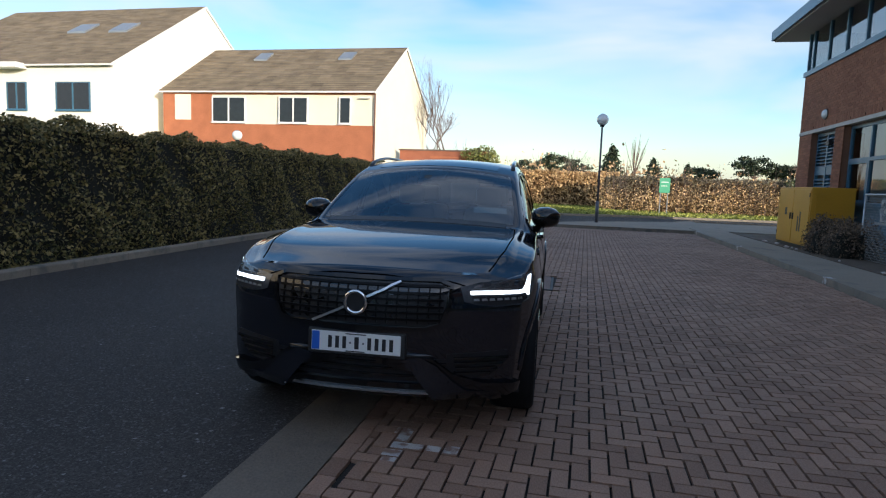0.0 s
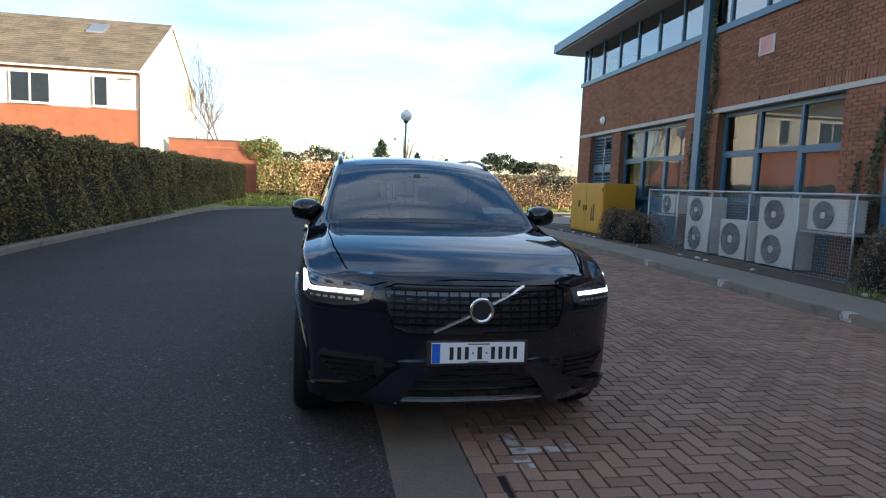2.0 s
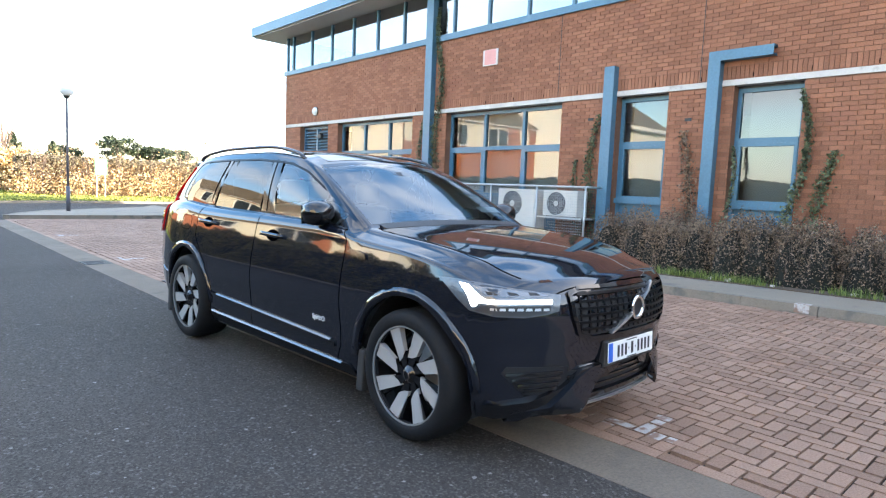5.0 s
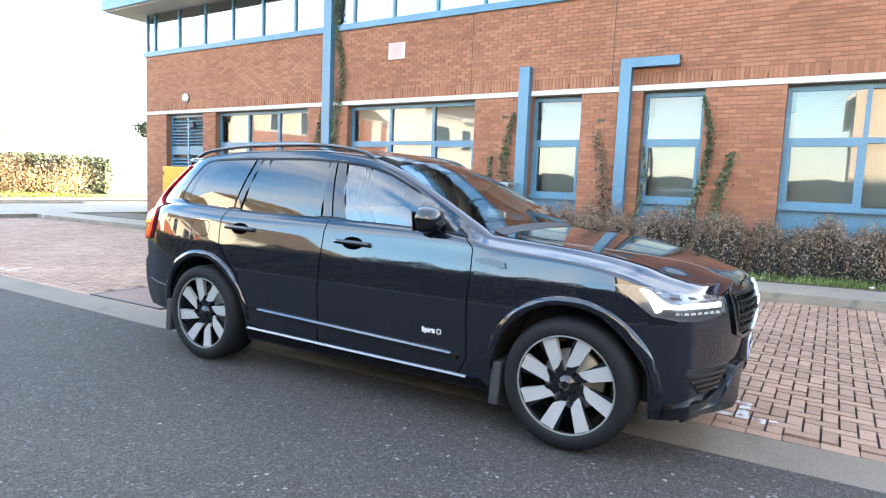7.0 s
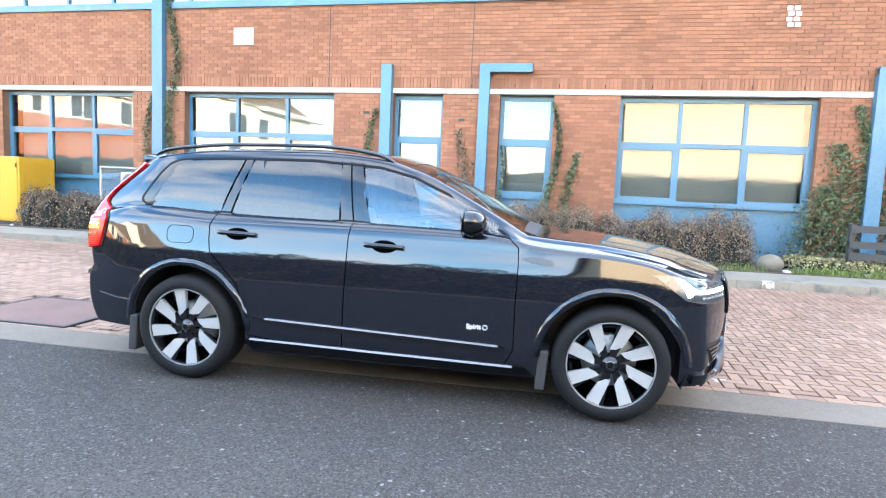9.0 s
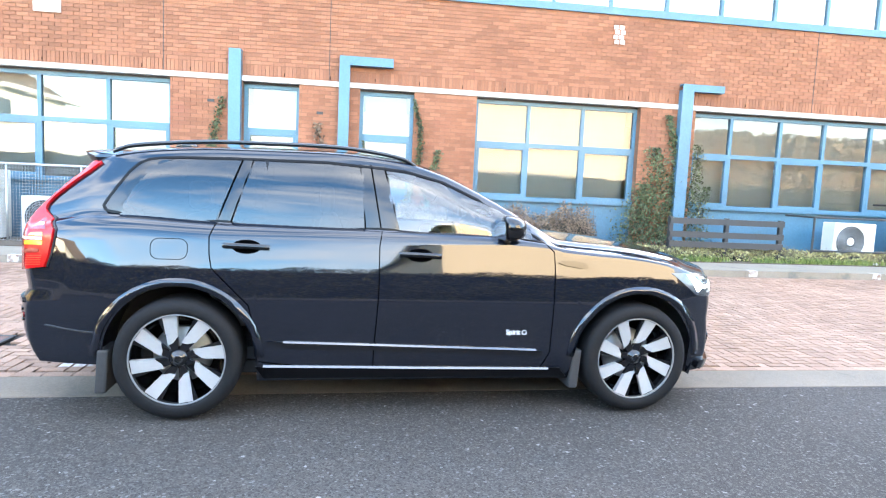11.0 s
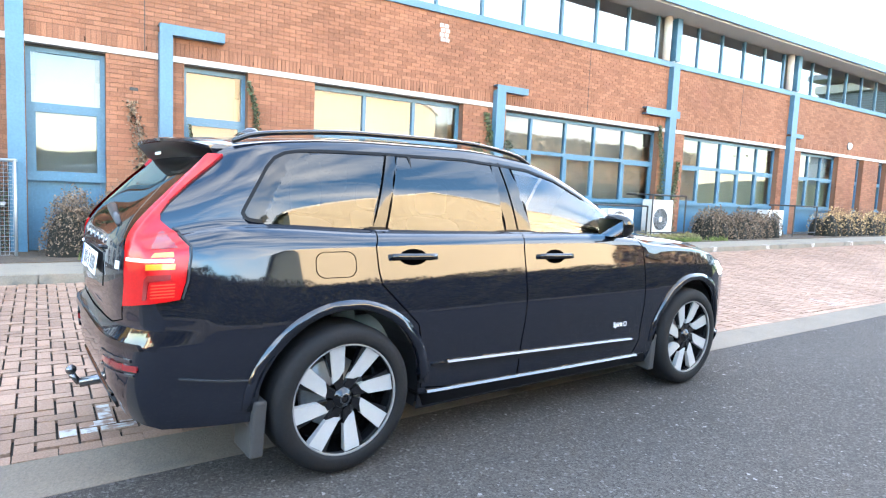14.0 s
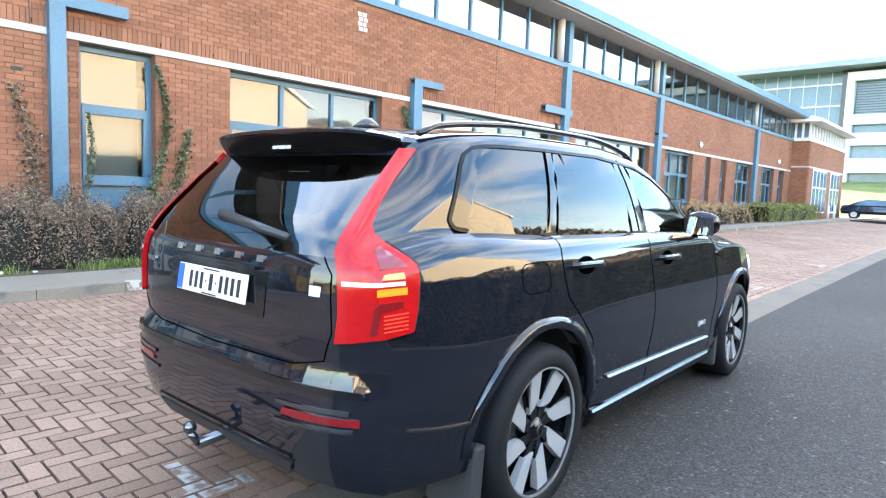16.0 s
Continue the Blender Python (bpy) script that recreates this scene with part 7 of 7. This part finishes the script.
# ---- north end: brick wall, hedges, trees, sign ----
wall_n = tagged(new("garden_wall"), "orange brick outbuilding with a pale coping behind the hedge", "outbuilding")
part("wall", boxes((-15.0, -7.6, 50.0, 50.4, 0, 4.15)), GARDEN_BRICK, wall_n)
part("coping", boxes((-15.1, -7.5, 49.92, 50.48, 4.154, 4.26)), TWIG, wall_n)
part("wall_band", boxes((-12.4, -8.4, 49.95, 49.996, 3.60, 3.72)), ORANGE_BRICK, wall_n)
rng = np.random.default_rng(17)
crown = tagged(new("ivy"), "sunlit ivy crown hanging over the brick wall", "ivy")
cl = []
for cx, cz, rx, rz in ((-8.9, 3.9, 0.9, 0.55), (-7.9, 4.05, 0.9, 0.6), (-8.4, 3.4, 1.0, 0.6), (-7.3, 3.6, 0.6, 0.6), (-7.5, 3.0, 0.5, 0.5)):
    d = rng.normal(size=(420, 3))
    d /= np.linalg.norm(d, axis=1)[:, None]
    cl.append(np.array([cx, 49.9, cz]) + d * np.array([rx, 0.6, rz]) * rng.uniform(0.6, 1.1, (420, 1)))
part("ivy_leaves", leaf_mesh("ivy_leaves", np.concatenate(cl), 0.17, rng), LEAF_LIGHT, crown)
hedge("hedge", "mixed russet and green hedge along the bend", 1.5, 16, 44.2, 45.8, 0.05, 2.45, LEAF_WINTER, 0.11, 420, 18, core=BROWN_CORE, rough=0.35)
hedge("hedge", "green laurel part of the hedge along the bend", 12.5, 17, 43.6, 45.2, 0.05, 2.5, LEAF_IVY, 0.14, 110, 19, rough=0.2)
rng = np.random.default_rng(90)
gp = []
for i, share in ((3, 2500), (4, 4500), (5, 6500), (6, 6000)):
    t, w = rng.uniform(0, 1, (share, 1)), rng.uniform(0, 1, (share, 1)) ** 1.5
    f0, f1, b0, b1 = np.array([*v_front[i], 0.10]), np.array([*v_front[i + 1], 0.10]), np.array(v_back[i]), np.array(v_back[i + 1])
    gp.append((f0 * (1 - t) + f1 * t) * (1 - w) + (b0 * (1 - t) + b1 * t) * w + np.array([0, 0, 0.04]))
blades = part("grass_blades", leaf_mesh("grass_blades", np.concatenate(gp), 0.13, rng), GRASS_BLADE)
tagged(blades, "short sunlit grass blades on the verge", "grass", kind="stuff")
gs = tagged(new("green_sign"), "small green sign board on two posts", "sign")
part("sign_board", boxes((4.56, 5.18, 40.95, 40.98, 1.45, 2.35)), GREEN_SIGN, gs)
part("sign_mark", boxes((4.66, 5.08, 40.94, 40.949, 2.08, 2.13)), PLATE_WHITE, gs)
part("sign_mark", boxes((4.66, 5.00, 40.94, 40.949, 1.85, 1.89)), PLATE_WHITE, gs)
for x in (4.63, 5.06):
    part("sign_post", boxes((x, x + 0.05, 40.99, 41.04, 0.05, 2.3)), GALV, gs)


def bare_tree(x, y, h, seed, label, leaf=None, spread=0.5):
    """A leafless tree: tapered trunk that forks again and again."""
    rnd = random.Random(seed)
    t = tagged(new("tree"), label, "tree")
    bm = bmesh.new()

    def grow(p, d, length, r, level):
        q = p + d * length
        rod(bm, p, q, r, 6 if level < 2 else 4, r * 0.68)
        if level >= 7 or r < 0.004:
            return
        for k in range(3 if 0 < level < 4 else 2):
            a = Vector((rnd.gauss(0, spread), rnd.gauss(0, spread), rnd.uniform(0.2, 0.7)))
            grow(q, (d + a).normalized(), length * rnd.uniform(0.62, 0.86), r * 0.62, level + 1)
    grow(Vector((x, y, 0)), Vector((0, 0, 1)), h * 0.24, h * 0.011, 0)
    part("trunk", bm, TWIG, t)
    return t


bare_tree(-12.6, 58, 13.0, 5, "tall bare birch tree beside the house", spread=0.38)
bare_tree(-15.5, 62, 11.5, 6, "bare tree behind the house")


def pine(x, y, h, w, seed, label, clumps=14, conic=False):
    rng = np.random.default_rng(seed)
    t = tagged(new("tree"), label, "tree", "far trees")
    bm = bmesh.new()
    rod(bm, (x, y, 0), (x, y, h * 0.8), h * 0.025, 7, h * 0.01)
    pts = []
    for i in range(clumps):
        if conic:
            f = i / clumps
            c = np.array([x + rng.normal(0, 0.2) * w * (1 - f), y + rng.normal(0, 0.2) * w * (1 - f), h * (0.15 + 0.85 * f)])
            s = w * (1.05 - f) * 0.42
            pts.append(c + rng.normal(0, 1, (150, 3)) * np.array([s, s, h * 0.03]))
        else:
            c = np.array([x + rng.uniform(-1, 1) * w, y + rng.uniform(-1, 1) * w * 0.6, h * rng.uniform(0.62, 1.0)])
            rod(bm, (x, y, h * 0.5), tuple(c), h * 0.010, 5, h * 0.004)
            pts.append(c + rng.normal(0, 1, (170, 3)) * np.array([w * 0.22, w * 0.22, h * 0.035]))
    part("trunk", bm, TWIG, t)
    part("crown", leaf_mesh("crown", np.concatenate(pts), h * 0.055, rng), LEAF_PINE, t)
    return t


for i, (x, y, h, w) in enumerate(((63, 260, 15.5, 6), (73, 262, 14, 5), (83, 258, 12.5, 5), (-14, 265, 15, 5), (-5, 270, 13.5, 5), (-26, 255, 12, 5), (48, 275, 12, 4))):
    pine(x, y, h, w, 40 + i, "distant dark umbrella pine")
for i, (x, y, h, w) in enumerate(((4.6, 120, 9.6, 3.8), (14.8, 150, 9.0, 4.2), (26, 175, 9, 4))):
    pine(x, y, h, w, 60 + i, "distant dark pointed conifer tree", 18, True)
rng = np.random.default_rng(63)
thicket = tagged(new("thicket"), "orange-brown bramble thicket before the hedge at the bend", "thicket")
cl = []
for i in range(70):
    x, h = rng.uniform(1.2, 14.5), rng.uniform(0.9, 2.7)
    cl.append(np.array([x, rng.uniform(42.6, 44.2), h * 0.5]) + rng.normal(0, 1, (130, 3)) * np.array([0.45, 0.35, h * 0.24]))
cl = np.concatenate(cl)
part("foliage", leaf_mesh("foliage", cl[cl[:, 2] > 0.02], 0.11, rng), LEAF_BROWN, thicket)
bm = bmesh.new()
for i in range(160):
    x, y, h = rng.uniform(1.2, 14.5), rng.uniform(42.8, 44.2), rng.uniform(1.6, 3.4)
    rod(bm, (x, y, 0), (x + rng.normal(0, 0.3), y, h), 0.014, 4, 0.005)
part("stem", bm, TWIG, thicket, "thin bare stems")
bm = bmesh.new()
rows = []
for i in range(31):
    x = 16.6 + i * 1.4
    h = 1.9 + 0.25 * math.sin(i * 0.9) + 0.15 * math.sin(i * 2.3)
    rows.append([bm.verts.new(p) for p in ((x, 43.2, 0.02), (x, 44.6, 0.5 * h), (x, 46.4, 0.92 * h), (x, 48.5, h), (x, 56, h), (x, 56, -0.1))])
for a, b in zip(rows, rows[1:]):
    for k in range(5):
        bm.faces.new((a[k], a[k + 1], b[k + 1], b[k]))
bmesh.ops.recalc_face_normals(bm, faces=bm.faces)
bank = part("grass_bank", bm, surface("dry_bank", (0.24, 0.19, 0.095), 0.95, 0.35, 0.4, 20.0, 0.6, tint=(0.33, 0.28, 0.14)), smooth=True)
tagged(bank, "sunlit bank of dry pale grass behind the building", "grass bank", kind="structure")
pine(57.5, 101, 10.4, 3.4, 71, "flat-topped umbrella pine with a bare trunk", 12)
pine(63.5, 104, 8.0, 2.6, 72, "flat-topped umbrella pine with a bare trunk", 9)
rng = np.random.default_rng(77)
scrub_pts = []
for i in range(150):
    x, y = rng.uniform(-70, 140), rng.uniform(85, 170)
    h = rng.uniform(3.0, 6.6)
    scrub_pts.append(np.array([x, y, h * 0.5]) + rng.normal(0, 1, (160, 3)) * np.array([2.4, 1.5, h * 0.24]))
scrub_pts = np.concatenate(scrub_pts)
scrub_pts = scrub_pts[scrub_pts[:, 2] > 0]
scrub = part("far_scrub", leaf_mesh("far_scrub", scrub_pts, 0.42, rng), surface("winter_scrub", (0.30, 0.19, 0.10), 0.9, 0.35, 0.1, 3.0, 0.0, random_by="island", island=1.0, tint=(0.46, 0.31, 0.17)))
tagged(scrub, "brown leafless scrub and thickets in the distance", "scrub", kind="stuff")
twigs = bmesh.new()
for i in range(26):
    x, y, h = rng.uniform(-30, 70), rng.uniform(90, 150), rng.uniform(6, 9)
    for k in range(9):
        rod(twigs, (x, y, 0.4 * h), (x + rng.normal(0, 1.1), y, h * rng.uniform(0.8, 1.1)), 0.05, 4, 0.02)
saplings = part("far_saplings", twigs, TWIG)
tagged(saplings, "thin bare saplings in the distance", "saplings", kind="stuff")

# ---- south end: wing, offices, parked car ----
wing = tagged(new("brick_wing"), "red brick wing with white clerestory windows and pale eaves", "building wing")
WX, WY0, WY1 = 5.92, -32.9, -43.6
part("wall", boxes((WX, 12.0, WY1, WY0, -0.1, 5.35)), MORTAR, wing)
wb = []
for k in range(71):
    z = 0.02 + k * 0.075
    y = WY1 + (0.1125 if k % 2 else 0)
    while y < WY0 - 0.2:
        wb.append((WX - 0.012, WX + 0.02, y, y + 0.215, z, z + 0.065))
        y += 0.225
tagged(part("brickwork", block_mesh("brickwork", wb, "+x"), BRICK, wing), "red brickwork of the wing", kind="stuff")
wb = [(WX + i * 0.225 - (0.1 if k % 2 else 0), WX + i * 0.225 + 0.215 - (0.1 if k % 2 else 0), WY0 - 0.02, WY0 + 0.012, 0.02 + k * 0.075, 0.085 + k * 0.075) for k in range(71) for i in range(5)]
tagged(part("brickwork", block_mesh("brickwork", wb, "-y"), BRICK, wing), "red brickwork of the wing", kind="stuff")
part("band", boxes((WX - 0.04, WX, WY1, WY0 + 0.04, 3.72, 3.82), (WX, 6.84, WY0, WY0 + 0.04, 3.72, 3.82)), PALE_BAND, wing)
part("parapet", boxes((WX - 0.06, 12.0, WY1, WY0 + 0.06, 5.35, 5.55)), WHITE_TRIM, wing)
part("glazing", boxes((WX + 0.1, 12.0, WY1 + 0.1, WY0 - 0.1, 5.55, 6.45)), FAR_GLASS, wing)
for i in range(14):
    y = WY0 - 0.05 - i * 0.8
    part("glazing_bar", boxes((WX + 0.0, WX + 0.12, y - 0.16, y, 5.55, 6.45)), WHITE_TRIM, wing)
for x in (6.3, 6.7):
    part("glazing_bar", boxes((x, x + 0.12, WY0 - 0.12, WY0, 5.55, 6.45)), WHITE_TRIM, wing)
part("eaves", boxes((WX - 0.7, 12.0, WY1 - 0.7, WY0 + 0.7, 6.45, 6.62)), WHITE_TRIM, wing)
bm = bmesh.new()
v = box(bm, WX - 0.7, 12.0, WY1 - 0.7, WY0 + 0.7, 6.625, 7.2)
for k in (4, 5, 6, 7):
    v[k].co.x += 1.6 if v[k].co.x < 8 else 0
    v[k].co.y += 1.6 if v[k].co.y < -40 else -1.6
part("roof", bm, SOFFIT, wing)
for a, b in ((-34.3, -38.1), (-39.4, -42.3)):
    w = part("window", boxes((WX - 0.05, WX - 0.014, b, a, 0.9, 3.70)), WHITE_TRIM, wing)
    n = 4 if a > -37 else 3
    for k in range(n):
        y0, y1 = b + (a - b) * k / n + 0.08, b + (a - b) * (k + 1) / n - 0.08
        for z0, z1 in ((1.0, 2.5), (2.6, 3.6)):
            part("pane", boxes((WX - 0.058, WX - 0.052, y0, y1, z0, z1)), FAR_GLASS, w)
bank = tagged(new("grass_bank"), "sloping green lawn below the far offices", "lawn", kind="structure")
bm = bmesh.new()
q = [bm.verts.new(p) for p in ((-60, -36, -0.07), (60, -60, -0.07), (60, -120, 6.5), (-60, -120, 6.5), (-60, -62, 0.5), (60, -66, 0.5))]
bm.faces.new((q[0], q[1], q[5], q[4])), bm.faces.new((q[4], q[5], q[2], q[3]))
part("lawn", bm, GRASS_BASE, bank)
apron = part("pavement", boxes((-1.0, 5.86, -62, -37, -0.1, 0.55), (5.86, 20, -62, -44.4, -0.1, 0.55)), PAVER_JOINT)
tagged(apron, "raised paved forecourt beyond the brick wing", "paving", kind="structure")
off = tagged(new("office_block"), "large white and glass office block far off", "office block")
part("glass_hall", boxes((19.2, 36.0, -150, -112, 0, 24.0)), FAR_GLASS, off, "pale blue glass front")
part("roof_edge", boxes((-40, 37.5, -153, -107, 24.0, 24.9)), ROOF_METAL, off, "thin overhanging grey roof")
part("corner_strip", boxes((18.35, 19.15, -150, -111.0, 0, 23.9)), HOUSE_GLASS, off)
part("dark_glazing", boxes((-40, 17.2, -149, -111.5, 0, 22.0)), FAR_GLASS, off)
part("white_frame", boxes((-40, 18.3, -150, -110, 22.0, 23.4)), WHITE_WALL, off)
part("white_frame", boxes((17.2, 18.3, -150, -110, 0, 21.99)), WHITE_WALL, off)
for z0, z1 in ((14.9, 16.5), (11.5, 13.5), (7.0, 9.35)):
    part("white_band", boxes((-40, 17.19, -150, -110.2, z0, z1)), WHITE_WALL, off)
for i in range(12):
    part("window_blind", boxes((-40, 17.1, -111.4, -111.3, 16.9 + i * 0.42, 17.02 + i * 0.42)), HOUSE_GLASS, off)
for i in range(8):
    x = 20.8 + i * 2.1
    part("glazing_bar", boxes((x, x + 0.10, -112.0, -111.85, 0, 24)), GALV, off)
for i in range(6):
    part("floor_line", boxes((19.2, 36, -111.98, -111.8, 3.8 + i * 3.6, 4.05 + i * 3.6)), GALV, off)
bm = bmesh.new()
bmesh.ops.create_uvsphere(bm, u_segments=24, v_segments=12, radius=1, matrix=Matrix.Translation((21.5, -118, 25.0)) @ Matrix.Diagonal((5.2, 5.2, 2.7, 1)))
part("dome", bm, surface("green_dome", (0.30, 0.52, 0.50), 0.4, 0.05, 1, 10.0, 0.0), off, smooth=True)


def small_car(x, y, z, rz, paint, label):
    """A saloon far off: body with arches, glasshouse, wheels."""
    c = tagged(new("distant_car"), label, "car")
    c.matrix_world = pose(x, y, z, 0, 0, rz)
    prof = [(-2.2, 0.35), (-2.2, 0.62), (-2.05, 0.80), (-1.3, 0.92), (-0.6, 1.32), (0.5, 1.42), (1.2, 1.25), (1.75, 0.98), (2.15, 0.95), (2.25, 0.70), (2.2, 0.35)]
    bm = bmesh.new()
    rings = [[bm.verts.new((px, w * (0.86 if pz > 1.1 else 1.0), pz)) for px, pz in prof] for w in (-0.88, 0.88)]
    for i in range(len(prof)):
        j = (i + 1) % len(prof)
        bm.faces.new((rings[0][i], rings[0][j], rings[1][j], rings[1][i]))
    bm.faces.new(rings[0][::-1]), bm.faces.new(rings[1])
    bmesh.ops.recalc_face_normals(bm, faces=bm.faces)
    bmesh.ops.bevel(bm, geom=bm.edges[:], offset=0.05, segments=2, affect="EDGES")
    part("body", bm, paint, c, smooth=True)
    for s in (-1, 1):
        bm = bmesh.new()
        y0 = s * 0.80
        q = [bm.verts.new(p) for p in ((-1.15, s * 0.865, 0.98), (-0.55, s * 0.80, 1.28), (0.45, s * 0.79, 1.36), (1.1, s * 0.81, 1.22), (1.45, s * 0.865, 0.98))]
        bm.faces.new(q)
        part("side_glass", bm, FAR_GLASS, c)
        for px in (-1.35, 1.4):
            bm = bmesh.new()
            lathe(bm, [(0, 0.0), (0.2, 0.0), (0.22, -0.01), (0.31, -0.01), (0.32, 0.04), (0.32, 0.2)], 24, Matrix.Translation((px, s * 0.89, 0.32)) @ Euler((radians(90 if s < 0 else -90), 0, 0)).to_matrix().to_4x4() @ Matrix.Diagonal((1, 1, -1, 1)))
            w = part("wheel", bm, TYRE, c)
            bm = bmesh.new()
            lathe(bm, [(0, 0.005), (0.2, 0.005)], 20, Matrix.Translation((px, s * 0.895, 0.32)) @ Euler((radians(90 if s < 0 else -90), 0, 0)).to_matrix().to_4x4())
            part("rim", bm, ALLOY, w)
    return c


small_car(3.45, -43.0, 0.552, 6, CAR_BLUE, "dark blue saloon parked on the far forecourt")
for x in (5.15, 5.5):
    bo = tagged(new("bollard"), "short white bollard on the forecourt", "bollard", "bollards")
    bm = bmesh.new()
    rod(bm, (x, -37.6, 0.55), (x, -37.6, 1.45), 0.07, 12)
    part("post", bm, PLATE_WHITE, bo, smooth=True)

# ---- bricks of the long wall ----
def brick_rows():
    """Places of the stretcher bricks on the wall that faces the road."""
    out = []
    course, length, joint = 0.075, 0.215, 0.010
    z = 0.13
    n = 0
    while z < 5.29:
        if 3.41 < z < 3.55 - 0.005:
            z = 3.555
        if abs(z - 3.555) < 1e-6:                       # a row of bricks on end above the band
            y = Y_S
            while y < Y_N - 0.07:
                out.append((WALL_X - 0.012, WALL_X + 0.02, y, y + 0.065, z, z + 0.215))
                y += 0.075
            z += 0.225
            continue
        top = min(z + 0.065, 3.445 if z < 3.45 else 5.305)
        y = Y_S - (0.1125 if n % 2 else 0)
        while y < Y_N:
            a, b = max(y, Y_S), min(y + length, Y_N)
            spans = [(a, b)]
            if z < 3.45:
                for o in OPENINGS:
                    nxt = []
                    for p, q in spans:
                        if q <= o[0] or p >= o[1]:
                            nxt.append((p, q))
                        else:
                            if p < o[0]:
                                nxt.append((p, o[0]))
                            if q > o[1]:
                                nxt.append((o[1], q))
                    spans = nxt
            for p, q in spans:
                if q - p > 0.02:
                    out.append((WALL_X - 0.010 - 0.003 * random.random(), WALL_X + 0.02, p, q, z, top))
            y += length + joint
        z += course
        n += 1
    return out


wall_bricks = brick_rows()
near = [b for b in wall_bricks if 5.0 < b[2] < 8.2 and 3.75 < b[4] < 5.1][:300]
near_set = set(near)
rest = part("brickwork", block_mesh("brickwork", [b for b in wall_bricks if b not in near_set], "+x"), BRICK, building)
tagged(rest, "red stretcher-bond brickwork", kind="stuff")
brick_one = block_mesh("brick", [(-0.011, 0.02, 0, 0.215, 0, 0.065)], "+x")
for b in near:
    ob = part("brick", brick_one, BRICK_OBJ, building)
    ob.location = (WALL_X, b[2], b[4])
    ob.scale = (1, (b[3] - b[2]) / 0.215, (b[5] - b[4]) / 0.065)
north_bricks = []
for k in range(68):
    z = 0.13 + k * 0.075
    x = WALL_X - (0.1125 if k % 2 else 0)
    while x < 14:
        north_bricks.append((max(x, WALL_X), x + 0.215, Y_N - 0.02, Y_N + 0.011, z, z + 0.065))
        x += 0.225
north = part("brickwork", block_mesh("brickwork", north_bricks, "-y"), BRICK, building)
tagged(north, "red brickwork of the end wall", kind="stuff")

# ---- herringbone blocks of the parking strip ----
U = 0.1
blocks_near, blocks_far, blocks_white = [], [], []
T_MARKS = [4.27, 8.97, 13.9, 18.8, -0.6, -5.5]


def add_paint(b):
    """Worn paint of a bay mark on the part of a block that lies under it."""
    for m in T_MARKS:
        xm = edge_x(m) + 0.42 + 0.24 - 0.06 * (b[2] - m)
        for x0, x1, y0, y1 in ((xm, xm + 0.10, m - 0.23, m + 0.23), (xm + 0.10, xm + 0.43, m - 0.05, m + 0.05)):
            c = (max(b[0] + 0.003, x0), min(b[1] - 0.003, x1), max(b[2] + 0.003, y0), min(b[3] - 0.003, y1))
            if c[1] - c[0] > 0.012 and c[3] - c[2] > 0.012:
                blocks_white.append((*c, b[5] - 0.004, b[5] + 0.0008))


rnd = random.Random(9)
for row in range(-420, 270):
    for m in range(-9, 18):
        for kind, gx, gy in (("h", row % 4 + 4 * m - 4, row), ("v", row % 4 + 2 + 4 * m - 4, row - 1)):
            x, y = gx * U - 1.0, gy * U
            w, d = (2 * U, U) if kind == "h" else (U, 2 * U)
            x0, x1 = x + 0.007, x + w - 0.007
            y0, y1 = y + 0.007, y + d - 0.007
            lo = edge_x(y) + 0.426 + 0.105
            x0, x1 = max(x0, lo), min(x1, KERB_X - 0.004)
            if x1 - x0 < 0.03 or y1 > 24.83 or y0 < -42:
                continue
            if x0 < -0.22 and x1 > -1.34 and y1 > 9.92 and y0 < 11.24:
                continue
            top = 0.0115 + rnd.uniform(-0.0016, 0.0022)
            b = (x0, x1, y0, y1, -0.01, top)
            add_paint(b)
            if 2.4 < y < 4.6 and -0.75 < x < 2.2 and len(blocks_near) < 300:
                blocks_near.append(b)
            else:
                blocks_far.append(b)
y = -42.0
while y < 24.5:                                          # edging row along the channel
    x = edge_x(y) + 0.424
    b = (x, x + 0.098, y + 0.003, y + 0.197, -0.01, 0.0118)
    blocks_far.append(b)
    y += 0.2
def draped(me):
    """Lays a mesh on the fall of the strip."""
    for v in me.vertices:
        v.co.z += rise(v.co.x, v.co.y)
    return me


tagged(part("paving_blocks", draped(block_mesh("paving_blocks", blocks_far, "-z")), PAVER, bay), "reddish brown herringbone paving blocks", kind="stuff")
tagged(part("bay_paint", draped(block_mesh("bay_paint", blocks_white, "-z")), PAVER_WHITE, bay), "worn white paint of the bay marks", kind="stuff")
block_one = block_mesh("paving_block", [(0, 0.194, 0, 0.094, -0.02, 0.0)], "-z")
for b in blocks_near:
    ob = part("paving_block", block_one, PAVER_OBJ, bay)
    ob.location = (b[0], b[2], b[5] + rise((b[0] + b[1]) / 2, (b[2] + b[3]) / 2))
    ob.scale = ((b[1] - b[0]) / 0.194, (b[3] - b[2]) / 0.094, 1)
